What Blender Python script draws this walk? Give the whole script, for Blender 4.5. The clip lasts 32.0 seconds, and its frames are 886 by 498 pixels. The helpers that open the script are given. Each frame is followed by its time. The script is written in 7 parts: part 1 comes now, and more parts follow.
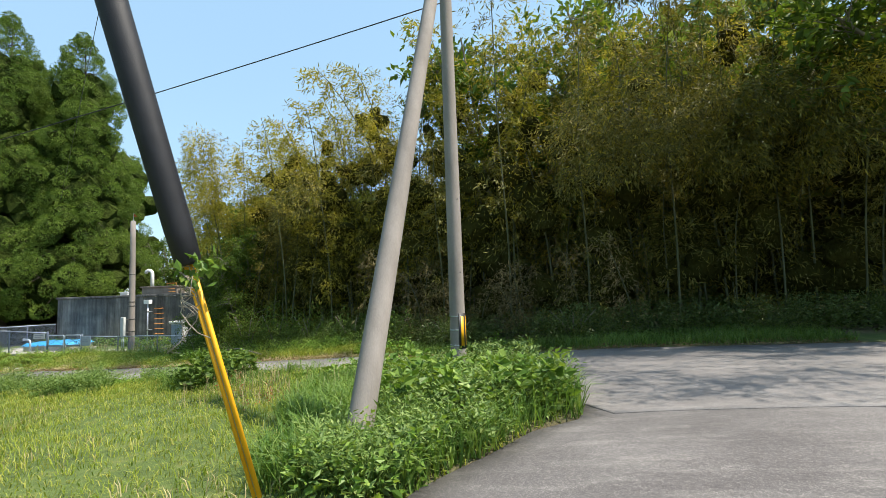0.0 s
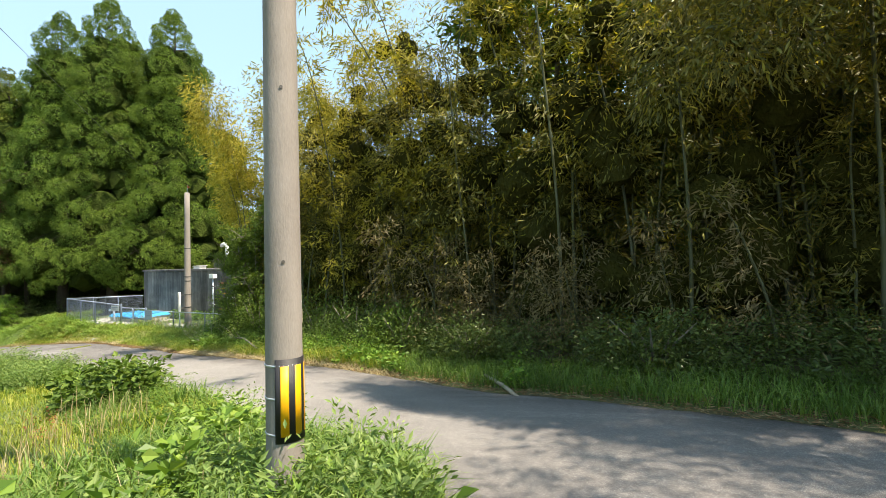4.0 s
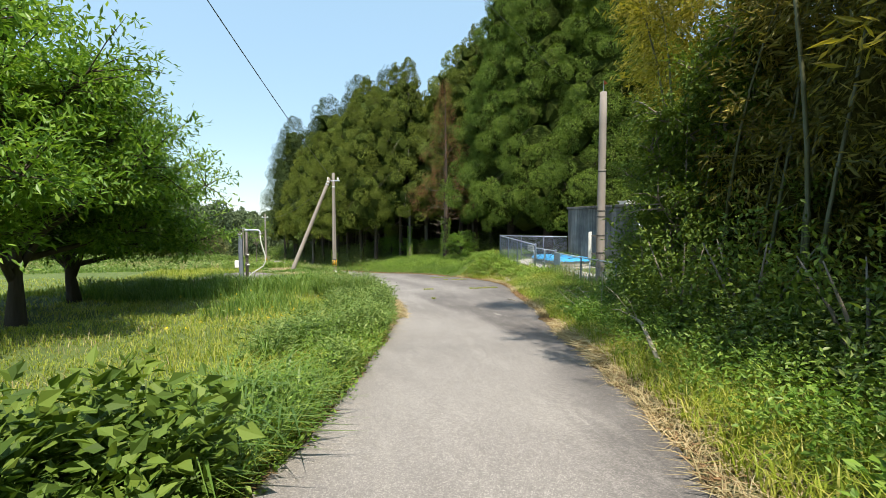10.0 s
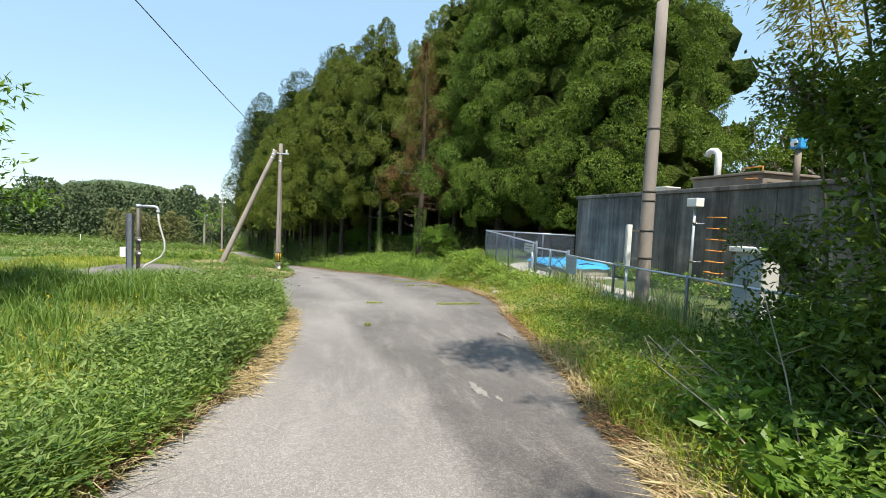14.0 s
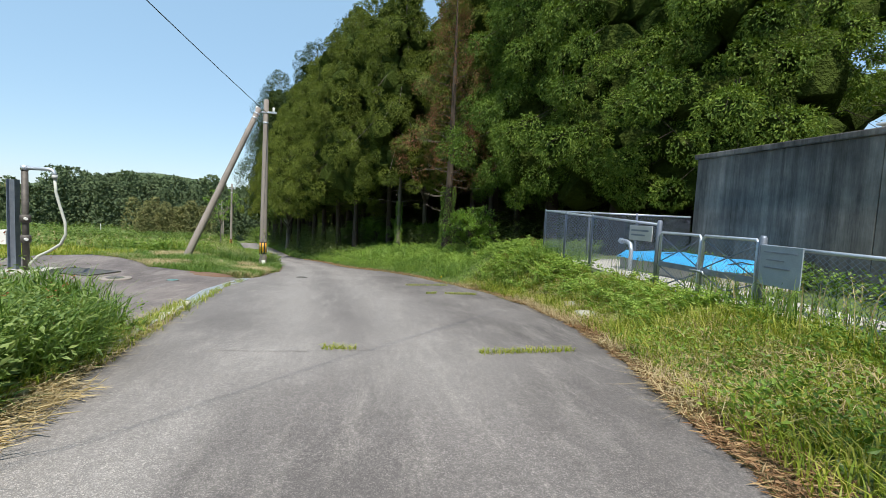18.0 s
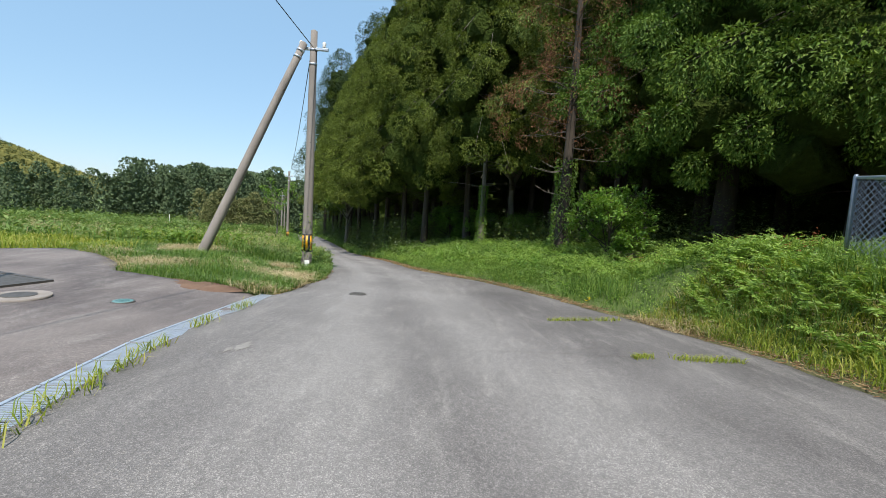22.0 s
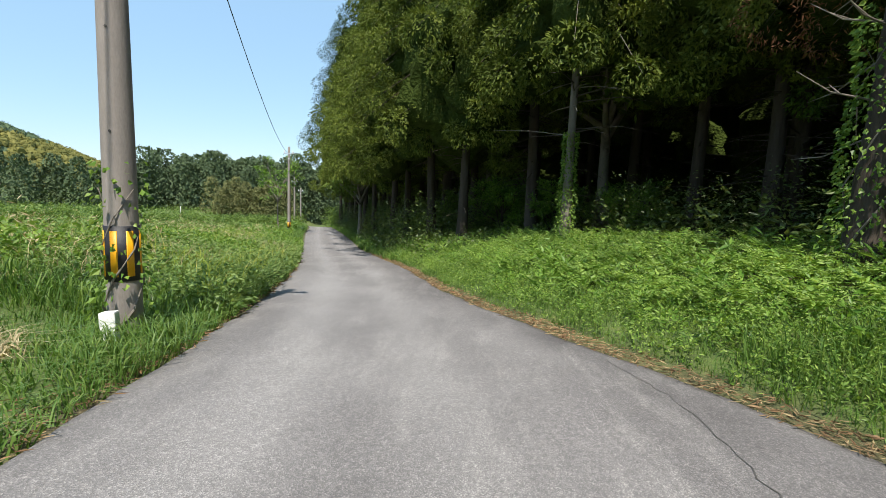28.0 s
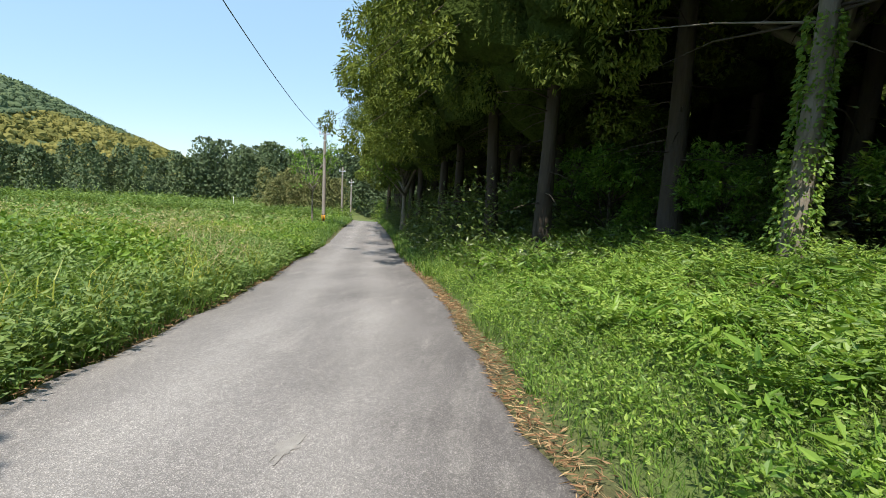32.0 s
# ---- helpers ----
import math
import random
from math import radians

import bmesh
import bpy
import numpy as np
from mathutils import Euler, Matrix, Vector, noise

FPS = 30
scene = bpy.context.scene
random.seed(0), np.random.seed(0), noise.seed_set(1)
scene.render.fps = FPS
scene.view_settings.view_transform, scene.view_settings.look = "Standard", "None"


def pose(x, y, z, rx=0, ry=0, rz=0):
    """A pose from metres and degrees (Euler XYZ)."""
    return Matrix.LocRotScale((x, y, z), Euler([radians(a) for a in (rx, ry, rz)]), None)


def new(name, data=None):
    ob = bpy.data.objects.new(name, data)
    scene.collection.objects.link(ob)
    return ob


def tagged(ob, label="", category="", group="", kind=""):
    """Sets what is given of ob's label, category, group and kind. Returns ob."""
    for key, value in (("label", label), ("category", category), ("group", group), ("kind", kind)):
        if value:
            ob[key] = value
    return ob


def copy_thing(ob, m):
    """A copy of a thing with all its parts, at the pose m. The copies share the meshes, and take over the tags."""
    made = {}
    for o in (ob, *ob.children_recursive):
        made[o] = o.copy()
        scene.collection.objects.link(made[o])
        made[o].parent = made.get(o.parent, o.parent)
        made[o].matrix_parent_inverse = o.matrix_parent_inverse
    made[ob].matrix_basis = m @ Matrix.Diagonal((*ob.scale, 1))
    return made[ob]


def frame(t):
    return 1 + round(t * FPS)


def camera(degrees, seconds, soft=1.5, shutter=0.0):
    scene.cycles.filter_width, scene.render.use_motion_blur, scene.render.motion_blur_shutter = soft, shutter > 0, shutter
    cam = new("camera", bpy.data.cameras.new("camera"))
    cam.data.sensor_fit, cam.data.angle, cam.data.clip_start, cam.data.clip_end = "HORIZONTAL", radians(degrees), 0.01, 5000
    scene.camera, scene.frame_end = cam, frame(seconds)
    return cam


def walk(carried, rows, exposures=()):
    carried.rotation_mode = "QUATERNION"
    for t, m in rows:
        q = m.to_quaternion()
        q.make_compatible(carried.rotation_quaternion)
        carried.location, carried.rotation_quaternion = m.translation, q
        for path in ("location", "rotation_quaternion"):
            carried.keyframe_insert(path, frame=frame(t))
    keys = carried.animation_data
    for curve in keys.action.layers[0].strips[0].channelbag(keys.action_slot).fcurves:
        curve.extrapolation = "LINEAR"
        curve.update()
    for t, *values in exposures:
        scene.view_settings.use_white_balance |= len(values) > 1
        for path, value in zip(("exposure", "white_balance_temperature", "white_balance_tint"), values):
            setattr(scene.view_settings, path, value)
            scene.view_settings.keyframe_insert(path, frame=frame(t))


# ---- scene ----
cam = camera(87.2, 32.0, 0.75)
METRES, EYE, TILT, LEAN, TURN = 50.0, 1.35, 0.0, 0.0, 12.1
ROWS = [
    (0.0, 0.0015, -0.0036, 0.0000, 0.07, 4.45, 2.03),
    (0.5, 0.0065, 0.0076, 0.0014, -0.02, 4.93, 1.86),
    (1.0, 0.0131, 0.0171, 0.0032, 0.14, 5.13, 1.84),
    (1.5, 0.0201, 0.0263, 0.0051, 0.30, 5.27, 1.7),
    (2.0, 0.0278, 0.0356, 0.0071, 1.17, 5.01, 1.61),
    (2.5, 0.0334, 0.0503, 0.0076, 3.03, 4.27, 1.51),
    (4.5, 0.0471, 0.1048, 0.0025, 21.68, -0.05, 0.96),
    (5.0, 0.0461, 0.1192, 0.0021, 30.13, -1.37, 0.36),
    (5.5, 0.0425, 0.1354, 0.0005, 38.83, -2.22, 0.03),
    (6.0, 0.0377, 0.1497, -0.0009, 45.8, -2.82, -0.48),
    (6.5, 0.0304, 0.1643, -0.0025, 52.45, -3.84, -0.88),
    (7.0, 0.0233, 0.1766, -0.0033, 55.55, -4.28, -0.78),
    (7.5, 0.0127, 0.1886, -0.0052, 61.05, -4.31, -0.2),
    (8.0, 0.0007, 0.1995, -0.0056, 63.13, -4.59, -0.14),
    (8.5, -0.0134, 0.2095, -0.0075, 64.96, -4.13, -0.34),
    (9.0, -0.0261, 0.2191, -0.0082, 65.91, -3.5, -0.25),
    (9.5, -0.0388, 0.2277, -0.0097, 66.98, -3.09, 0.15),
    (10.0, -0.0513, 0.236, -0.0121, 67.56, -3.51, 0.06),
    (10.5, -0.0635, 0.2449, -0.0138, 67.62, -3.47, -0.12),
    (11.0, -0.076, 0.2548, -0.0142, 66.87, -3.67, -0.4),
    (11.5, -0.0879, 0.2633, -0.0157, 66.32, -4.02, -0.61),
    (12.0, -0.1013, 0.2716, -0.0177, 65.94, -4.05, -0.81),
    (12.5, -0.1157, 0.2776, -0.0185, 65.68, -3.95, -1.29),
    (13.0, -0.1299, 0.2843, -0.0201, 65.58, -3.72, -2.0),
    (13.5, -0.1442, 0.2893, -0.021, 65.67, -3.52, -2.45),
    (14.0, -0.1585, 0.2952, -0.0223, 65.77, -3.48, -2.64),
    (14.5, -0.1731, 0.3, -0.0236, 65.97, -3.53, -2.51),
    (16.5, -0.2291, 0.3275, -0.0296, 67.53, -4.22, -2.8),
    (17.0, -0.2445, 0.3329, -0.0312, 68.2, -3.99, -2.94),
    (17.5, -0.2599, 0.3375, -0.0321, 68.91, -3.98, -2.94),
    (18.0, -0.2754, 0.3428, -0.0334, 69.32, -4.38, -2.93),
    (18.5, -0.2911, 0.3462, -0.0346, 69.97, -4.5, -2.99),
    (19.0, -0.3072, 0.3492, -0.0359, 71.03, -4.56, -3.15),
    (19.5, -0.3227, 0.3507, -0.0368, 72.11, -4.38, -3.17),
    (20.0, -0.3382, 0.3528, -0.0378, 73.16, -4.57, -3.31),
    (20.5, -0.3539, 0.3532, -0.0392, 74.2, -4.87, -3.38),
    (21.0, -0.3702, 0.3545, -0.0406, 74.82, -5.08, -3.41),
    (21.5, -0.3872, 0.3542, -0.0415, 75.73, -5.19, -3.47),
    (22.0, -0.4045, 0.3533, -0.0432, 76.48, -5.3, -3.47),
    (22.5, -0.4215, 0.3521, -0.0441, 77.2, -5.29, -3.24),
    (23.0, -0.438, 0.353, -0.0454, 77.41, -5.34, -2.96),
    (23.5, -0.4539, 0.354, -0.0461, 77.75, -5.31, -2.64),
    (24.0, -0.47, 0.3557, -0.0472, 78.3, -5.1, -2.38),
    (24.5, -0.4862, 0.3573, -0.0478, 79.15, -4.94, -2.27),
    (25.0, -0.5014, 0.3605, -0.0488, 79.6, -4.99, -2.07),
    (25.5, -0.5172, 0.3634, -0.05, 80.04, -5.08, -2.02),
    (27.5, -0.5783, 0.3816, -0.055, 79.85, -6.46, -2.37),
    (28.0, -0.5946, 0.3852, -0.0561, 80.06, -6.91, -2.24),
    (28.5, -0.6114, 0.3883, -0.0574, 80.62, -6.88, -2.17),
    (29.0, -0.628, 0.3924, -0.0584, 81.06, -7.1, -2.18),
    (29.5, -0.6442, 0.396, -0.0597, 81.92, -7.22, -2.33),
    (30.0, -0.6594, 0.3998, -0.0606, 82.81, -7.56, -2.59),
    (30.5, -0.6761, 0.4019, -0.062, 84.33, -7.61, -2.7),
    (31.0, -0.6912, 0.4027, -0.0627, 85.6, -7.85, -2.92),
    (31.5, -0.7084, 0.4036, -0.0642, 86.47, -7.83, -2.98),
    (32.0, -0.7249, 0.404, -0.0656, 87.25, -7.64, -3.11),
]
walk(cam, [(t, pose(0, 0, EYE, TILT, LEAN, TURN) @ pose(METRES * x, METRES * y, METRES * z, 90 + pitch, roll, yaw)) for t, x, y, z, yaw, pitch, roll in ROWS], [(0.0, 0.82, 6900, 10), (2.5, 0.92, 7000, 10), (4.5, 1.36, 7800, 10), (5.0, 1.46, 7800, 10), (6.0, 1.18, 7800, 10), (7.0, 0.97, 7700, 10), (9.0, 0.78, 7300, 10), (12.0, 0.83, 7150, 10), (14.0, 0.78, 7000, 10), (18.0, 0.47, 6700, 10), (23.0, 0.42, 6450, 10), (28.0, 0.62, 6600, 10), (32.0, 0.7, 6750, 10)])

# ---- light ----
SUN_EL, SUN_AZ = 60.5, -1.5  # degrees; azimuth from +x towards +y
world = bpy.data.worlds.new("sky")
scene.world = world
world.use_nodes = True
wn = world.node_tree.nodes
sky = wn.new("ShaderNodeTexSky")
sky.sky_type, sky.sun_disc = "NISHITA", False
sky.sun_elevation, sky.sun_rotation = radians(SUN_EL), radians(90 - SUN_AZ)
sky.air_density, sky.dust_density, sky.ozone_density = 1.0, 0.2, 0.35
wn["Background"].inputs["Strength"].default_value = 0.15
haze = wn.new("ShaderNodeMix")
haze.data_type = "RGBA"
haze.inputs[0].default_value = 0.7
haze.inputs["B"].default_value = (1.75, 3.0, 4.3, 1)
world.node_tree.links.new(sky.outputs[0], haze.inputs["A"])
world.node_tree.links.new(haze.outputs["Result"], wn["Background"].inputs["Color"])
sun_data = bpy.data.lights.new("sun", "SUN")
sun_data.energy, sun_data.angle, sun_data.color = 4.6, radians(0.53), (1.0, 0.95, 0.87)
sun = new("sun", sun_data)
sdir = Vector((math.cos(radians(SUN_EL)) * math.cos(radians(SUN_AZ)), math.cos(radians(SUN_EL)) * math.sin(radians(SUN_AZ)), math.sin(radians(SUN_EL))))
sun.matrix_world = Matrix.Translation(sdir * 60) @ sdir.to_track_quat("Z", "Y").to_matrix().to_4x4()

# ---- materials ----
def material(name):
    m = bpy.data.materials.new(name)
    m.use_nodes = True
    t = m.node_tree
    return m, t, t.nodes["Principled BSDF"]


def node(t, kind, **inputs):
    n = t.nodes.new(kind)
    for k, v in inputs.items():
        n.inputs[k.replace("_", " ")].default_value = v
    return n


def ramp(t, fac, *stops):
    r = t.nodes.new("ShaderNodeValToRGB")
    e = r.color_ramp.elements
    while len(e) < len(stops):
        e.new(0.5)
    for el, (p, c) in zip(e, stops):
        el.position, el.color = p, (*c, 1)
    t.links.new(fac, r.inputs[0])
    return r.outputs[0]


def mix(t, a, b, fac, mode="MIX"):
    n = t.nodes.new("ShaderNodeMix")
    n.data_type, n.blend_type = "RGBA", mode
    for sock, v in ((0, fac), (6, a), (7, b)):
        if isinstance(v, (int, float)):
            n.inputs[sock].default_value = v
        elif isinstance(v, tuple):
            n.inputs[sock].default_value = (*v, 1)
        else:
            t.links.new(v, n.inputs[sock])
    return n.outputs[2]


def noise_of(t, scale, detail=4.0, rough=0.55, stretch=(1, 1, 1), coords="Object"):
    tc = t.nodes.new("ShaderNodeTexCoord")
    mp = t.nodes.new("ShaderNodeMapping")
    mp.inputs["Scale"].default_value = stretch
    n = node(t, "ShaderNodeTexNoise", Scale=scale, Detail=detail, Roughness=rough)
    t.links.new(tc.outputs[coords], mp.inputs[0])
    t.links.new(mp.outputs[0], n.inputs["Vector"])
    return n.outputs["Fac"]


def bump(t, b, height, strength=0.3, dist=0.01):
    n = node(t, "ShaderNodeBump", Strength=strength, Distance=dist)
    t.links.new(height, n.inputs["Height"])
    t.links.new(n.outputs[0], b.inputs["Normal"])


def surface(name, dark, light, scale=6.0, rough=0.8, metal=0.0, grain=60.0, bumps=0.3, stretch=(1, 1, 1), dist=0.004):
    """Paint, concrete, metal and the like: two scales of tone and a fine relief."""
    m, t, b = material(name)
    big, fine = noise_of(t, scale, 5, 0.6, stretch), noise_of(t, grain, 3, 0.6, stretch)
    col = ramp(t, big, (0.3, dark), (0.7, light))
    col = mix(t, col, ramp(t, fine, (0.3, tuple(c * 0.75 for c in light)), (0.7, tuple(min(1, c * 1.15) for c in light))), 0.3)
    t.links.new(col, b.inputs["Base Color"])
    b.inputs["Roughness"].default_value, b.inputs["Metallic"].default_value = rough, metal
    if bumps:
        bump(t, b, fine, bumps, dist)
    return m


def leaf(name, a, b_, c, thin=0.35, rough=0.5, patch=0.25, spec=0.35, plant=0.0):
    """Leaves: a tone for every leaf, broader patches of tone, and light that comes through."""
    m, t, b = material(name)
    g = t.nodes.new("ShaderNodeNewGeometry")
    col = ramp(t, g.outputs["Random Per Island"], (0.0, a), (0.5, b_), (1.0, c))
    big = noise_of(t, patch, 3, 0.5)
    col = mix(t, col, ramp(t, big, (0.3, (0.55, 0.6, 0.5)), (0.65, (1.15, 1.1, 1.0))), 0.6, "MULTIPLY")
    if plant:
        oi = t.nodes.new("ShaderNodeObjectInfo")
        col = mix(t, col, ramp(t, oi.outputs["Random"], (0.0, (0.65, 0.75, 0.6)), (0.5, (1, 1, 1)), (1.0, (1.3, 1.15, 0.8))), plant, "MULTIPLY")
    t.links.new(col, b.inputs["Base Color"])
    b.inputs["Roughness"].default_value = rough
    b.inputs["Specular IOR Level"].default_value = spec
    tr = t.nodes.new("ShaderNodeBsdfTranslucent")
    t.links.new(mix(t, col, (1.25, 1.2, 0.62), 1.0, "MULTIPLY"), tr.inputs["Color"])
    ms = t.nodes.new("ShaderNodeMixShader")
    ms.inputs[0].default_value = thin
    t.links.new(b.outputs[0], ms.inputs[1])
    t.links.new(tr.outputs[0], ms.inputs[2])
    t.links.new(ms.outputs[0], t.nodes["Material Output"].inputs["Surface"])
    return m


def asphalt_material(name, base, light, tracks=True):
    m, t, b = material(name)
    stone = t.nodes.new("ShaderNodeTexVoronoi")
    stone.inputs["Scale"].default_value = 180
    tc = t.nodes.new("ShaderNodeTexCoord")
    t.links.new(tc.outputs["Object"], stone.inputs["Vector"])
    pebble = t.nodes.new("ShaderNodeTexVoronoi")
    pebble.inputs["Scale"].default_value = 48
    t.links.new(tc.outputs["Object"], pebble.inputs["Vector"])
    sep, sep2 = t.nodes.new("ShaderNodeSeparateColor"), t.nodes.new("ShaderNodeSeparateColor")
    t.links.new(stone.outputs["Color"], sep.inputs[0])
    t.links.new(pebble.outputs["Color"], sep2.inputs[0])
    chips = ramp(t, sep.outputs[0], (0.0, (0.45, 0.45, 0.45)), (0.5, (0.9, 0.9, 0.9)), (0.78, (1.25, 1.25, 1.25)), (0.94, (2.1, 2.07, 2.04)))
    chips = mix(t, chips, ramp(t, sep2.outputs[0], (0.0, (0.55, 0.55, 0.55)), (0.5, (0.96, 0.96, 0.96)), (0.9, (1.4, 1.39, 1.37))), 0.45, "MULTIPLY")
    big = noise_of(t, 0.45, 6, 0.62, (1, 1.6, 1))
    col = ramp(t, big, (0.34, base), (0.62, light))
    dust = ramp(t, noise_of(t, 1.7, 6, 0.7, (0.5, 2.2, 1)), (0.5, (0, 0, 0)), (0.72, (1, 1, 1)))
    col = mix(t, col, (0.34, 0.32, 0.295), mix(t, (0, 0, 0), dust, 0.34))
    col = mix(t, col, chips, 0.62, "MULTIPLY")
    if tracks:
        at = t.nodes.new("ShaderNodeAttribute")
        at.attribute_name = "worn"
        col = mix(t, col, mix(t, (0.335, 0.317, 0.302), chips, 0.5, "MULTIPLY"), mix(t, (0, 0, 0), at.outputs["Color"], 0.58))
    t.links.new(col, b.inputs["Base Color"])
    b.inputs["Roughness"].default_value = 0.85
    bump(t, b, stone.outputs["Distance"], 0.35, 0.004)
    return m


def soil_material():
    m, t, b = material("soil_and_turf")
    big, mid, fine = noise_of(t, 0.22, 5, 0.6), noise_of(t, 2.5, 6, 0.7), noise_of(t, 45, 4, 0.7)
    grass = ramp(t, mid, (0.3, (0.055, 0.085, 0.02)), (0.55, (0.11, 0.16, 0.035)), (0.75, (0.2, 0.2, 0.06)))
    dirt = ramp(t, mid, (0.3, (0.07, 0.05, 0.03)), (0.7, (0.17, 0.13, 0.08)))
    at = t.nodes.new("ShaderNodeAttribute")
    at.attribute_name = "bare"
    col = mix(t, grass, dirt, at.outputs["Fac"])
    col = mix(t, col, ramp(t, fine, (0.3, (0.55, 0.55, 0.5)), (0.7, (1.25, 1.25, 1.2))), 0.8, "MULTIPLY")
    t.links.new(col, b.inputs["Base Color"])
    b.inputs["Roughness"].default_value = 0.95
    bump(t, b, fine, 0.8, 0.03)
    return m


def stained_concrete(name, light, dark, streak):
    m, t, b = material(name)
    base = ramp(t, noise_of(t, 1.2, 6, 0.65), (0.3, dark), (0.7, light))
    run = ramp(t, noise_of(t, 2.1, 9, 0.8, (1, 1, 0.06)), (0.38, streak), (0.56, (0.8, 0.8, 0.8)), (0.7, (1.35, 1.33, 1.3)))
    col = mix(t, base, run, 0.9, "MULTIPLY")
    col = mix(t, col, ramp(t, noise_of(t, 0.9, 5, 0.6, (1, 1, 0.5)), (0.35, (0.55, 0.55, 0.58)), (0.65, (1.25, 1.22, 1.2))), 0.8, "MULTIPLY")
    fine = noise_of(t, 70, 4, 0.7)
    col = mix(t, col, ramp(t, fine, (0.3, (0.8, 0.8, 0.8)), (0.7, (1.1, 1.1, 1.1))), 0.6, "MULTIPLY")
    t.links.new(col, b.inputs["Base Color"])
    b.inputs["Roughness"].default_value = 0.9
    bump(t, b, fine, 0.35, 0.006)
    return m


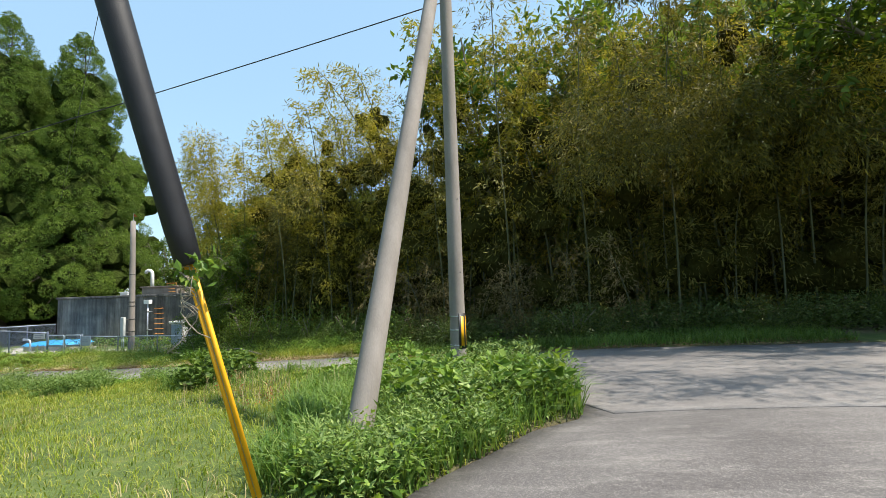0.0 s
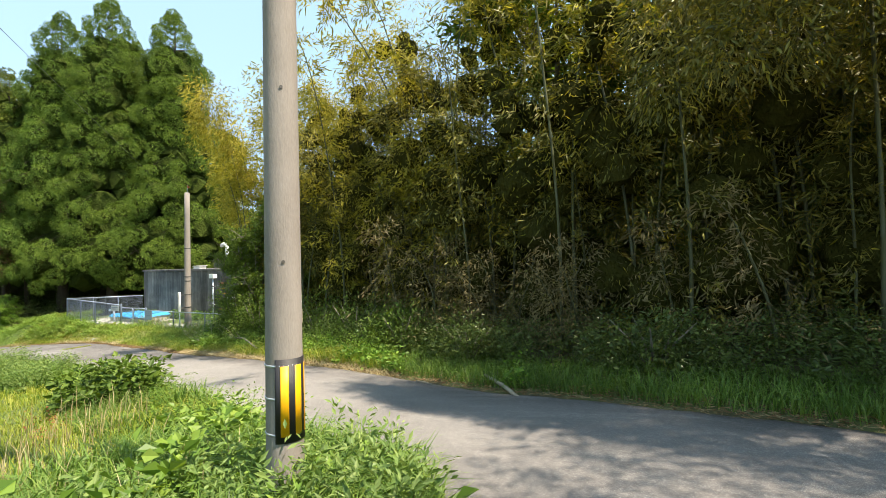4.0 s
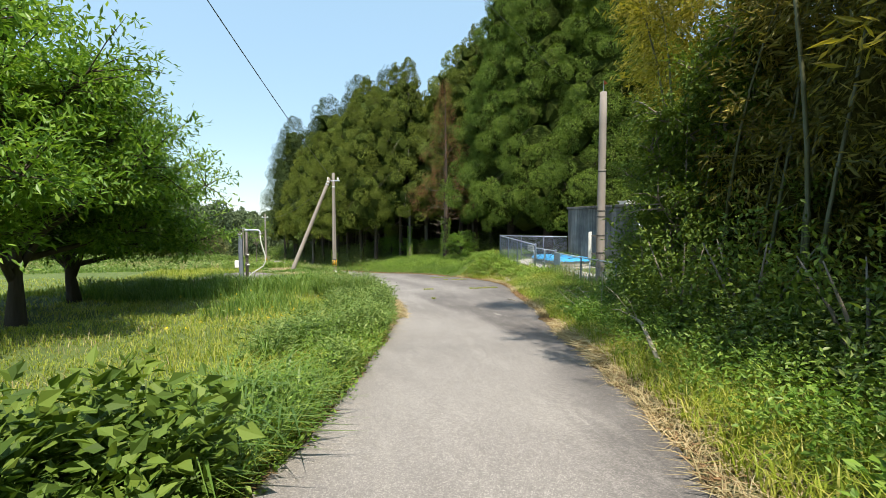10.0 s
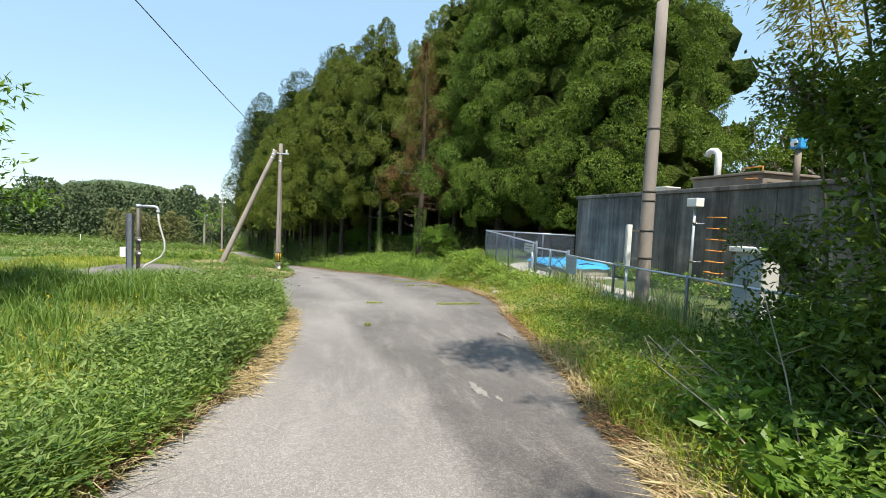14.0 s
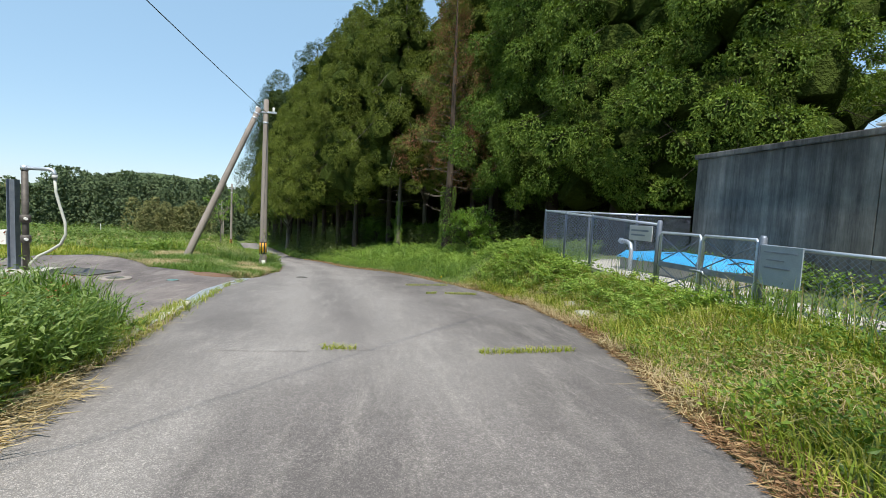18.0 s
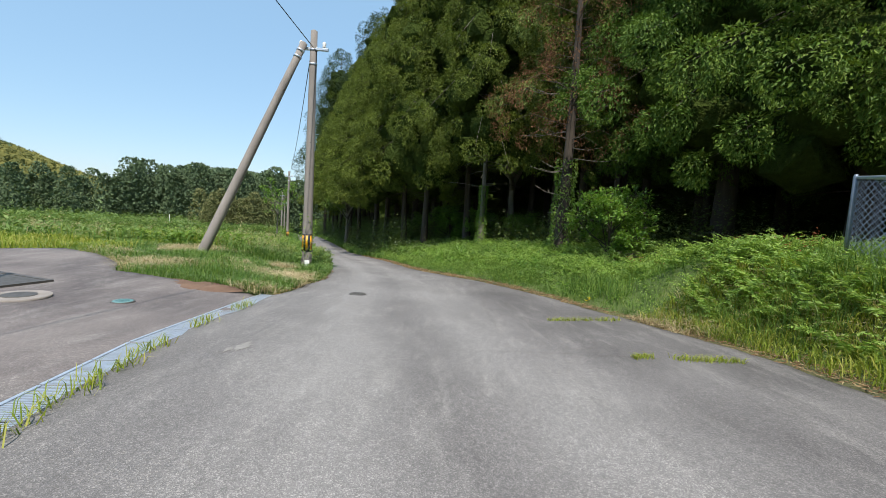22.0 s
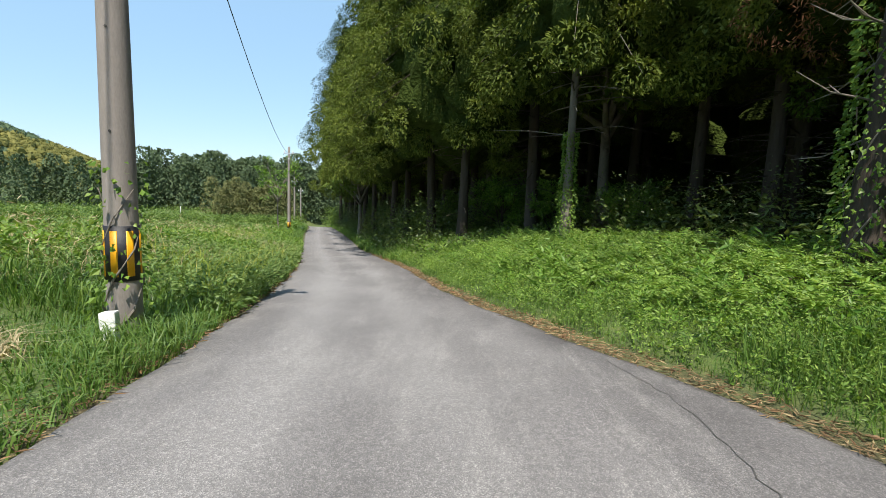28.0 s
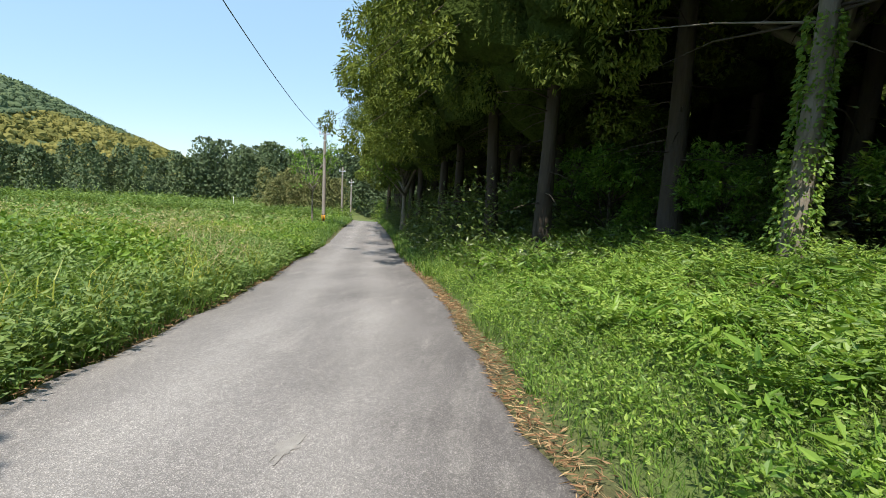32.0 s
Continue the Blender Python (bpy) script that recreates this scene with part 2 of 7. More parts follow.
M = {
    "asphalt": asphalt_material("asphalt", (0.088, 0.080, 0.078), (0.145, 0.134, 0.130)),
    "lot": asphalt_material("lot_asphalt", (0.095, 0.080, 0.078), (0.18, 0.155, 0.145), False),
    "soil": soil_material(),
    "tank": stained_concrete("tank_concrete", (0.31, 0.29, 0.27), (0.13, 0.124, 0.118), (0.16, 0.16, 0.165)),
    "concrete": surface("concrete", (0.30, 0.29, 0.26), (0.46, 0.44, 0.40), 3, 0.9, 0, 90, 0.4),
    "pole": surface("pole_concrete", (0.165, 0.143, 0.125), (0.31, 0.275, 0.248), 3.0, 0.9, 0, 85, 0.45, (1, 1, 0.3), 0.006),
    "galv": surface("galvanised_steel", (0.40, 0.45, 0.52), (0.58, 0.63, 0.70), 8, 0.45, 0.6, 70, 0.1),
    "stone": surface("weathered_concrete", (0.15, 0.125, 0.10), (0.26, 0.225, 0.19), 3, 0.9, 0, 70, 0.5, (1, 1, 0.3)),
    "bluegrey": surface("blue_grey_paint", (0.22, 0.27, 0.32), (0.32, 0.38, 0.43), 4, 0.5, 0, 60, 0.05),
    "hose": surface("grey_green_hose", (0.40, 0.43, 0.38), (0.55, 0.57, 0.52), 6, 0.55, 0, 60, 0.2),
    "rail": surface("weathered_steel", (0.13, 0.16, 0.21), (0.25, 0.29, 0.35), 6, 0.5, 0.5, 60, 0.15),
    "white": surface("white_paint", (0.66, 0.66, 0.63), (0.80, 0.80, 0.78), 4, 0.55, 0, 60, 0.05),
    "grey": surface("grey_paint", (0.42, 0.43, 0.42), (0.55, 0.56, 0.55), 4, 0.5, 0, 60, 0.05),
    "black": surface("black_rubber", (0.006, 0.006, 0.008), (0.016, 0.016, 0.02), 8, 0.55, 0, 160, 0.5),
    "yellow": surface("yellow_film", (0.75, 0.33, 0.008), (0.85, 0.43, 0.012), 5, 0.45, 0, 220, 0.15),
    "rust": surface("orange_rungs", (0.42, 0.15, 0.03), (0.62, 0.27, 0.06), 9, 0.7, 0.1, 80, 0.3),
    "blue": surface("blue_sheet", (0.02, 0.26, 0.62), (0.06, 0.42, 0.80), 1.5, 0.4, 0, 14, 0.3, dist=0.02),
    "iron": surface("cast_iron", (0.06, 0.055, 0.05), (0.13, 0.12, 0.11), 12, 0.65, 0.4, 130, 0.4),
    "teal": surface("green_lid", (0.07, 0.17, 0.18), (0.15, 0.29, 0.29), 8, 0.6, 0, 130, 0.3),
    "bark": surface("conifer_bark", (0.026, 0.019, 0.014), (0.078, 0.060, 0.045), 5, 0.95, 0, 30, 0.9, (1, 1, 0.14), 0.02),
    "bark2": surface("grey_bark", (0.10, 0.085, 0.065), (0.24, 0.21, 0.175), 4, 0.95, 0, 40, 0.8, (1, 1, 0.3), 0.015),
    "culm": surface("bamboo_culm", (0.035, 0.042, 0.016), (0.10, 0.105, 0.045), 1.2, 0.5, 0, 20, 0.1, (1, 1, 0.3)),
    "deadwood": surface("dry_wood", (0.22, 0.18, 0.13), (0.38, 0.33, 0.25), 6, 0.85, 0, 60, 0.5, (1, 1, 0.3)),
    "cable": surface("cable", (0.015, 0.015, 0.017), (0.03, 0.03, 0.03), 5, 0.5, 0, 50, 0),
    "grass": leaf("grass_blades", (0.17, 0.25, 0.030), (0.30, 0.37, 0.05), (0.50, 0.47, 0.14), 0.4, 0.45, 0.4),
    "lush": leaf("lush_grass", (0.075, 0.155, 0.0312), (0.14, 0.25, 0.052), (0.24, 0.34, 0.091), 0.4, 0.42, 0.5),
    "straw": leaf("straw", (0.33, 0.255, 0.14), (0.45, 0.365, 0.215), (0.57, 0.485, 0.32), 0.2, 0.7, 2.0),
    "weed": leaf("weed_leaves", (0.09, 0.18, 0.0286), (0.16, 0.28, 0.0455), (0.27, 0.38, 0.078), 0.35, 0.45, 0.8),
    "fern": leaf("fern_fronds", (0.13, 0.235, 0.0416), (0.225, 0.36, 0.0715), (0.36, 0.48, 0.13), 0.4, 0.45, 0.9),
    "cedar": leaf("cedar_sprays", (0.060, 0.118, 0.018), (0.106, 0.182, 0.030), (0.17, 0.25, 0.047), 0.2, 0.6, 1.1, 0.2, 0.35),
    "olive": leaf("olive_cedar_sprays", (0.065, 0.095, 0.014), (0.115, 0.155, 0.024), (0.18, 0.222, 0.04), 0.2, 0.6, 1.1, 0.2, 0.4),
    "pale": leaf("pale_fir_sprays", (0.085, 0.135, 0.035), (0.15, 0.215, 0.058), (0.235, 0.31, 0.095), 0.2, 0.6, 1.1, 0.25, 0.35),
    "pine": leaf("pine_needles", (0.030, 0.055, 0.020), (0.050, 0.085, 0.030), (0.080, 0.12, 0.045), 0.1, 0.6, 0.45, 0.2, 0.3),
    # dark tone paints the shade seen between the sprays of a crown
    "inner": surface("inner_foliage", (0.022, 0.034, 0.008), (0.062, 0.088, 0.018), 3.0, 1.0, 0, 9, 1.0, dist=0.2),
    "inner_leaf": surface("inner_leaves", (0.075, 0.115, 0.020), (0.16, 0.23, 0.04), 1.8, 1.0, 0, 9, 1.0, dist=0.15),
    # the grove's inner shade is put into this near-black olive
    "grove": surface("bamboo_interior_shade", (0.022, 0.024, 0.006), (0.075, 0.070, 0.016), 1.4, 1.0, 0, 11, 1.0, (1, 1, 0.5), 0.2),
    "litter": leaf("red_brown_litter", (0.16, 0.085, 0.045), (0.28, 0.17, 0.095), (0.44, 0.33, 0.19), 0.15, 0.8, 1.5),
    "petal": leaf("yellow_petals", (0.6, 0.42, 0.01), (0.75, 0.55, 0.02), (0.8, 0.62, 0.04), 0.2, 0.6, 1.0),
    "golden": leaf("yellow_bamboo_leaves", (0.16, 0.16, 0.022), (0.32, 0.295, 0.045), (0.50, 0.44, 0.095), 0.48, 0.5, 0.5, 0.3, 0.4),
    "mugwort": leaf("mugwort_leaves", (0.095, 0.17, 0.044), (0.165, 0.26, 0.072), (0.28, 0.37, 0.125), 0.35, 0.55, 0.8),
    "brown": leaf("dead_sprays", (0.13, 0.06, 0.03), (0.21, 0.10, 0.055), (0.30, 0.16, 0.095), 0.15, 0.8, 0.6, 0.15),
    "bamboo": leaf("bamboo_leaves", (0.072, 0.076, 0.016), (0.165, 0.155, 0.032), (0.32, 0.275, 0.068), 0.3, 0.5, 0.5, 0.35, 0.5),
    "dry_bamboo": leaf("dry_bamboo_leaves", (0.115, 0.09, 0.04), (0.185, 0.15, 0.072), (0.30, 0.245, 0.135), 0.25, 0.6, 0.9, 0.3),
    "bright": leaf("fresh_leaves", (0.08, 0.18, 0.026), (0.15, 0.285, 0.0416), (0.25, 0.39, 0.0754), 0.4, 0.42, 0.6),
    "broad": leaf("broad_leaves", (0.055, 0.105, 0.017), (0.105, 0.18, 0.028), (0.18, 0.26, 0.046), 0.3, 0.6, 0.5, 0.35, 0.4),
    "under": leaf("undergrowth", (0.05, 0.085, 0.022), (0.10, 0.155, 0.038), (0.18, 0.235, 0.068), 0.35, 0.38, 0.7, 0.5),
    # bluish, low-contrast tones paint the haze of distance into the leaves
    "hazy_wood": leaf("hazy_far_foliage", (0.075, 0.108, 0.066), (0.096, 0.136, 0.076), (0.122, 0.165, 0.088), 0.12, 0.8, 0.03, 0.1),
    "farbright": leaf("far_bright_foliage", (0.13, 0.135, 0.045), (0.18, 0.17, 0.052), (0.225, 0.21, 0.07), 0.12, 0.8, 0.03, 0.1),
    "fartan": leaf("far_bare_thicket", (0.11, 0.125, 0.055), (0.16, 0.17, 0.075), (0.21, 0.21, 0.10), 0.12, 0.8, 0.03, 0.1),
    "dust": surface("pale_dust", (0.19, 0.178, 0.166), (0.28, 0.264, 0.246), 14, 0.95, 0, 130, 0.4),
    "earth": surface("red_earth", (0.10, 0.055, 0.035), (0.19, 0.115, 0.075), 3, 0.95, 0, 40, 0.8, dist=0.02),
    "red": leaf("red_sorrel", (0.25, 0.06, 0.03), (0.36, 0.10, 0.05), (0.42, 0.16, 0.08), 0.2, 0.7, 1.0),
}

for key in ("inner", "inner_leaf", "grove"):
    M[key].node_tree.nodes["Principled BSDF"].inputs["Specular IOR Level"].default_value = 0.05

# ---- mesh helpers ----
rng = np.random.default_rng(11)


def mesh_np(name, verts, faces, mat, smooth=False):
    """A mesh from arrays: verts (n, 3) and one array of faces (m, 3) or (m, 4)."""
    verts, faces = np.asarray(verts, np.float32), np.asarray(faces, np.int32)
    me = bpy.data.meshes.new(name)
    k = faces.shape[1]
    me.vertices.add(len(verts))
    me.vertices.foreach_set("co", verts.ravel())
    me.loops.add(faces.size)
    me.loops.foreach_set("vertex_index", faces.ravel())
    me.polygons.add(len(faces))
    me.polygons.foreach_set("loop_start", np.arange(0, faces.size, k, dtype=np.int32))
    me.polygons.foreach_set("use_smooth", np.full(len(faces), smooth))
    me.materials.append(mat)
    me.update(calc_edges=True)
    return me


def part(name, data, mat, parent=None, label=""):
    """Links a bmesh or a mesh as one object under a thing or a part."""
    if isinstance(data, bmesh.types.BMesh):
        me = bpy.data.meshes.new(name)
        data.to_mesh(me)
        data.free()
        me.materials.append(mat)
        data = me
    ob = new(name, data)
    ob.parent = parent
    if label:
        ob["label"] = label
    return ob


def thing(name, m, label, category, group="", kind=""):
    e = new(name)
    e.empty_display_size = 0.1
    e.matrix_basis = m
    return tagged(e, label, category, group, kind)


def box(bm, x0, y0, z0, x1, y1, z1, m=Matrix(), bevel=0.0):
    g = bmesh.ops.create_cube(bm, size=1)["verts"]
    bmesh.ops.transform(bm, verts=g, matrix=m @ Matrix.Translation(((x0 + x1) / 2, (y0 + y1) / 2, (z0 + z1) / 2)) @ Matrix.Diagonal((x1 - x0, y1 - y0, z1 - z0, 1)))
    if bevel:
        edges = list({e for v in g for e in v.link_edges})
        bmesh.ops.bevel(bm, geom=edges, offset=bevel, segments=2, affect="EDGES", profile=0.6)
    return bm


def boxed(*a, **k):
    return box(bmesh.new(), *a, **k)


def tube(bm, pts, radii, seg=10, caps=True):
    """A round tube along points, with one radius or one for each point."""
    pts = [Vector(p) for p in pts]
    if isinstance(radii, (int, float)):
        radii = [radii] * len(pts)
    rings, ref = [], None
    for i, p in enumerate(pts):
        d = (pts[min(i + 1, len(pts) - 1)] - pts[max(i - 1, 0)]).normalized()
        if ref is None:
            ref = d.orthogonal().normalized()
        ref = (ref - d * ref.dot(d)).normalized()
        side = d.cross(ref)
        rings.append([bm.verts.new(p + (ref * math.cos(a) + side * math.sin(a)) * radii[i]) for a in (2 * math.pi * j / seg for j in range(seg))])
    for a, b in zip(rings, rings[1:]):
        for j in range(seg):
            bm.faces.new((a[j], a[(j + 1) % seg], b[(j + 1) % seg], b[j])).smooth = True
    if caps:
        bm.faces.new(rings[0][::-1])
        bm.faces.new(rings[-1])
    return bm


def piped(pts, radii, seg=10):
    return tube(bmesh.new(), pts, radii, seg)


def leaves_np(pos, along, length, width, fold=0.25, up=None):
    """Arrays of four-cornered leaves: base, two shoulders and tip, bent along the middle."""
    n = len(pos)
    along = along / (np.linalg.norm(along, axis=1, keepdims=True) + 1e-9)
    ref = rng.normal(size=(n, 3)) if up is None else up + rng.normal(size=(n, 3)) * 0.35
    side = np.cross(along, ref)
    side /= np.linalg.norm(side, axis=1, keepdims=True) + 1e-9
    nor = np.cross(side, along)
    L, W = length[:, None], width[:, None]
    mid = pos + along * L * 0.42
    v = np.empty((n, 4, 3), np.float32)
    v[:, 0] = pos
    v[:, 1] = mid + side * W * 0.5 + nor * W * fold
    v[:, 2] = pos + along * L
    v[:, 3] = mid - side * W * 0.5 + nor * W * fold
    return v.reshape(-1, 3)


def quads(n):
    return np.arange(4 * n, dtype=np.int32).reshape(-1, 4)


def leaf_mesh(name, pos, along, length, width, mat, fold=0.25, up=None):
    return mesh_np(name, leaves_np(pos, along, length, width, fold, up), quads(len(pos)), mat)


def blade_mesh(name, pos, height, width, lean, mat):
    """Grass blades: a broad foot, a bend and a tip."""
    n = len(pos)
    a = rng.uniform(0, 2 * math.pi, n)
    side = np.stack([np.cos(a), np.sin(a), np.zeros(n)], 1) * (width / 2)[:, None]
    b = a + math.pi / 2 + rng.normal(0, 0.5, n)
    over = np.stack([np.cos(b), np.sin(b), np.zeros(n)], 1)
    up = np.array([0, 0, 1.0])
    h, l = height[:, None], (lean * height)[:, None]
    v = np.empty((n, 5, 3), np.float32)
    v[:, 0], v[:, 1] = pos - side, pos + side
    v[:, 2] = pos + side * 0.75 + up * h * 0.6 + over * l * 0.35
    v[:, 3] = pos - side * 0.75 + up * h * 0.6 + over * l * 0.35
    v[:, 4] = pos + up * h * (1 - 0.35 * np.minimum(lean[:, None], 1.2)) + over * l
    base = np.arange(n)[:, None] * 5
    tris = np.concatenate([base + np.array([[0, 1, 2]]), base + np.array([[0, 2, 3]]), base + np.array([[3, 2, 4]])], 0)
    return mesh_np(name, v.reshape(-1, 3), tris, mat)


def dirs(n, zlo=-1.0, zhi=1.0):
    a, z = rng.uniform(0, 2 * math.pi, n), rng.uniform(zlo, zhi, n)
    r = np.sqrt(np.maximum(0, 1 - z * z))
    return np.stack([r * np.cos(a), r * np.sin(a), z], 1)


# ---- the lie of the land ----
GX = [-400, -130, -108, -95, -84, -80, -60, -41, -37, -28, -22, -14, -6, -3, 0, 2, 10, 40, 400]
GZ = [-12, -10, -8.0, -7.1, -5.72, -5.6, -4.9, -3.35, -2.95, -2.3, -1.85, -1.37, -0.66, -0.42, -0.1, 0.05, 0.2, 0.4, 1]
FX = [-900, -200, -133, -100, -85, -75, -60, -46, -38, -28, -20, 0, 400]
FZ = [-10.5, -8.4, -7.6, -7.3, -6.5, -5.8, -4.8, -3.4, -2.6, -2.4, -1.75, -0.1, 1]
RX = [-130, -100, -82.5, -72, -63.8, -57.5, -47, -43, -41.5, -38, -35.5, -32, -29.2, -25.5, -22, -19, -16, -13, -11, -8, -5.5, -3, -0.9, 2, 5.6, 30]
RY = [-18, -7.0, -1.0, 2.85, 5.6, 7.5, 11.1, 12.15, 12.65, 13.98, 15.1, 16.1, 16.9, 17.2, 16.75, 15.9, 15.4, 14.5, 14.1, 13.2, 12.4, 12.1, 11.4, 10.5, 10.2, 9.6]
LX = [-130, -100, -81, -70, -60, -52, -48, -44, -40, -37, -35, -31.3, -28, -25, -21, -18, -15.5, -12, -9, -7, -4.2, -2.45, -0.9, -0.05, 0.32, 0.5, 5, 7, 30]
LY = [-21.4, -10.2, -3.0, 0.25, 3.5, 6.0, 7.45, 8.6, 9.57, 10.22, 10.52, 10.4, 10.5, 11.0, 11.6, 11.85, 11.8, 11.3, 10.75, 10.2, 9.4, 8.9, 8.35, 7.5, 6.4, 5.0, 5.0, 6.2, 5.6]
SY = [-30, -12, 0, 3.4, 4.6, 5.0]
SX = [-9, -4.5, -2.2, -0.9, -0.05, 0.2]


def sstep(x, a, b):
    u = np.clip((np.asarray(x, float) - a) / (b - a), 0, 1)
    return u * u * (3 - 2 * u)


def smoothed(x, xs, ys, r=1.2):
    return sum(np.interp(x + d * r, xs, ys) * w for d, w in ((-1, 0.25), (-0.5, 0.25), (0.5, 0.25), (1, 0.25)))


def wob(x, y, s=1.0, seed=0.0):
    """Soft unevenness, about -1 to 1, without a grid."""
    x, y = np.asarray(x, float) * s + seed, np.asarray(y, float) * s - seed
    return (np.sin(x * 1.3 + 1.7 * np.sin(y * 0.9 + 1)) + np.sin(y * 1.7 + 1.3 * np.sin(x * 1.1 + 2)) + 0.6 * np.sin(2.9 * x - 2.3 * y + np.sin(x * 2.1))) / 2.6


def y_right(x):
    return smoothed(x, RX, RY) + 0.05 * wob(x, 0, 2.2) + 0.03 * wob(x, 3, 7)


def y_left(x):
    return smoothed(x, LX, LY, 0.15) + (0.05 * wob(x, 9, 2.2) + 0.03 * wob(x, 5, 7)) * (np.asarray(x) < 0.4)


def x_side(y):
    return np.interp(y, SY, SX) + 0.04 * wob(y, 4, 3)


def road_level(x, y):
    return smoothed(x, GX, GZ) - 0.05 * np.maximum(0, np.minimum(y, 14) - 7) * sstep(x, -6, -1)


def off_road(x, y):
    """Metres outside the asphalt, and whether on the side of the bamboo and the wood (1) or of the meadow (-1)."""
    l, r = y_left(x) - y, y - y_right(x)
    side = np.maximum(np.maximum(x_side(y) - x, x - 5.4), y - 5.0)
    d = np.minimum(np.maximum(l, r), side)
    return d, np.where(r > l, 1, -1)


def ground(x, y):
    x, y = np.asarray(x, float), np.asarray(y, float)
    g = road_level(x, y)
    d, s = off_road(x, y)
    o = np.maximum(d, 0)
    right, left = (s > 0), (s < 0)
    bank = 0.22 * np.minimum(o, 5) * sstep(-x, 30, 36) + 0.06 * np.minimum(o, 6) * sstep(x, -15, -9)
    yard = sstep(x, -34, -31) * sstep(-x, 10.5, 13.5) * sstep(y - y_right(x), 0.3, 1.7)
    zr = (g + bank) * (1 - yard) + (-1.45) * yard
    field = smoothed(x, FX, FZ, 2.0)
    zl = g + (field - g) * sstep(o, 0.2, 4.0) * sstep(-x, 16, 24)
    z = np.where(right, zr, zl)
    z = z + 0.28 * np.exp(-((x + 23.0) / 1.5) ** 2) * left * sstep(o, 0.3, 1.6) * sstep(y, -2, 2)
    z = z + 0.05 * sstep(d, 0.05, 0.5) * (1 + 0.7 * wob(x, y, 1.6)) - (0.07 + 0.18 * sstep(-x, 58, 66)) * sstep(-d, -0.02, 0.12)
    return z

# ---- ground, road, lot ----
def axis(lo, hi, step, far, grow=1.35):
    a = list(np.arange(lo, hi + 1e-6, step))
    s, x = step, hi
    while x < far:
        s *= grow
        x += s
        a.append(x)
    s, x = step, lo
    while x > -far:
        s *= grow
        x -= s
        a.insert(0, x)
    return np.array(a)


ax, ay = axis(-62, 8, 0.38, 2500), axis(-4, 26, 0.32, 2500)
gx, gy = np.meshgrid(ax, ay, indexing="ij")
nx, ny = gx.shape
LOT = [(-22.7, 11.2), (-23.6, 10.4), (-24.3, 9.3), (-24.8, 7.6), (-25.4, 5.2), (-26.6, 3.4), (-29, 2.6), (-32, 2.3), (-34.2, 2.9), (-35.0, 4.2), (-34.3, 5.5), (-33.4, 6.5), (-32.3, 7.2), (-32.1, 8.9), (-31.7, 9.92)]
LOT = [(x, y - 0.02) for x, y in LOT] + [(x, float(np.interp(x, LX, LY)) - 0.08) for x in (-31.2, -30, -29, -28, -27, -26, -25, -24)]


def lot_level(x, y):
    """The lot is level, and meets the lane along its edge."""
    e = float(np.interp(x, LX, LY)) - y
    return -2.39 + (float(road_level(x, y)) + 2.39) * (1 - float(sstep(e, 0.3, 3.5))) + 0.012 * float(wob(x, y, 0.9))


def inside(x, y, poly):
    x, y = np.asarray(x, float), np.asarray(y, float)
    hit = np.zeros(x.shape, bool)
    for (x0, y0), (x1, y1) in zip(poly, poly[1:] + poly[:1]):
        c = ((y0 > y) != (y1 > y)) & (x < (x1 - x0) * (y - y0) / (y1 - y0 + 1e-12) + x0)
        hit ^= c
    return hit


gz = ground(gx, gy)
near_lot = np.zeros(gx.shape, bool)
for sx, sy in ((0.3, 0), (-0.3, 0), (0, 0.3), (0, -0.3), (0, 0)):
    near_lot |= inside(gx + sx, gy + sy, LOT)
gz[near_lot] = np.minimum(gz[near_lot], np.array([lot_level(a, b) for a, b in zip(gx[near_lot], gy[near_lot])]) - 0.06)
idx = np.arange(nx * ny).reshape(nx, ny)
gf = np.stack([idx[:-1, :-1], idx[1:, :-1], idx[1:, 1:], idx[:-1, 1:]], -1).reshape(-1, 4)
me = mesh_np("ground", np.stack([gx, gy, gz], -1).reshape(-1, 3), gf, M["soil"], True)
gd, gs = off_road(gx, gy)
bare = np.clip(1 - np.abs(gd) / 0.35, 0, 1) + 0.9 * ((gs > 0) & (gd > 3.2) & (gx < -31)) + 0.8 * ((gs > 0) & (gd > 1.0) & (gx > -13.5))
me.attributes.new("bare", "FLOAT", "POINT").data.foreach_set("value", np.clip(bare, 0, 1).astype(np.float32).ravel())
ground_ob = tagged(new("ground", me), "uneven turf and dark soil beside the lane", "ground", kind="structure")


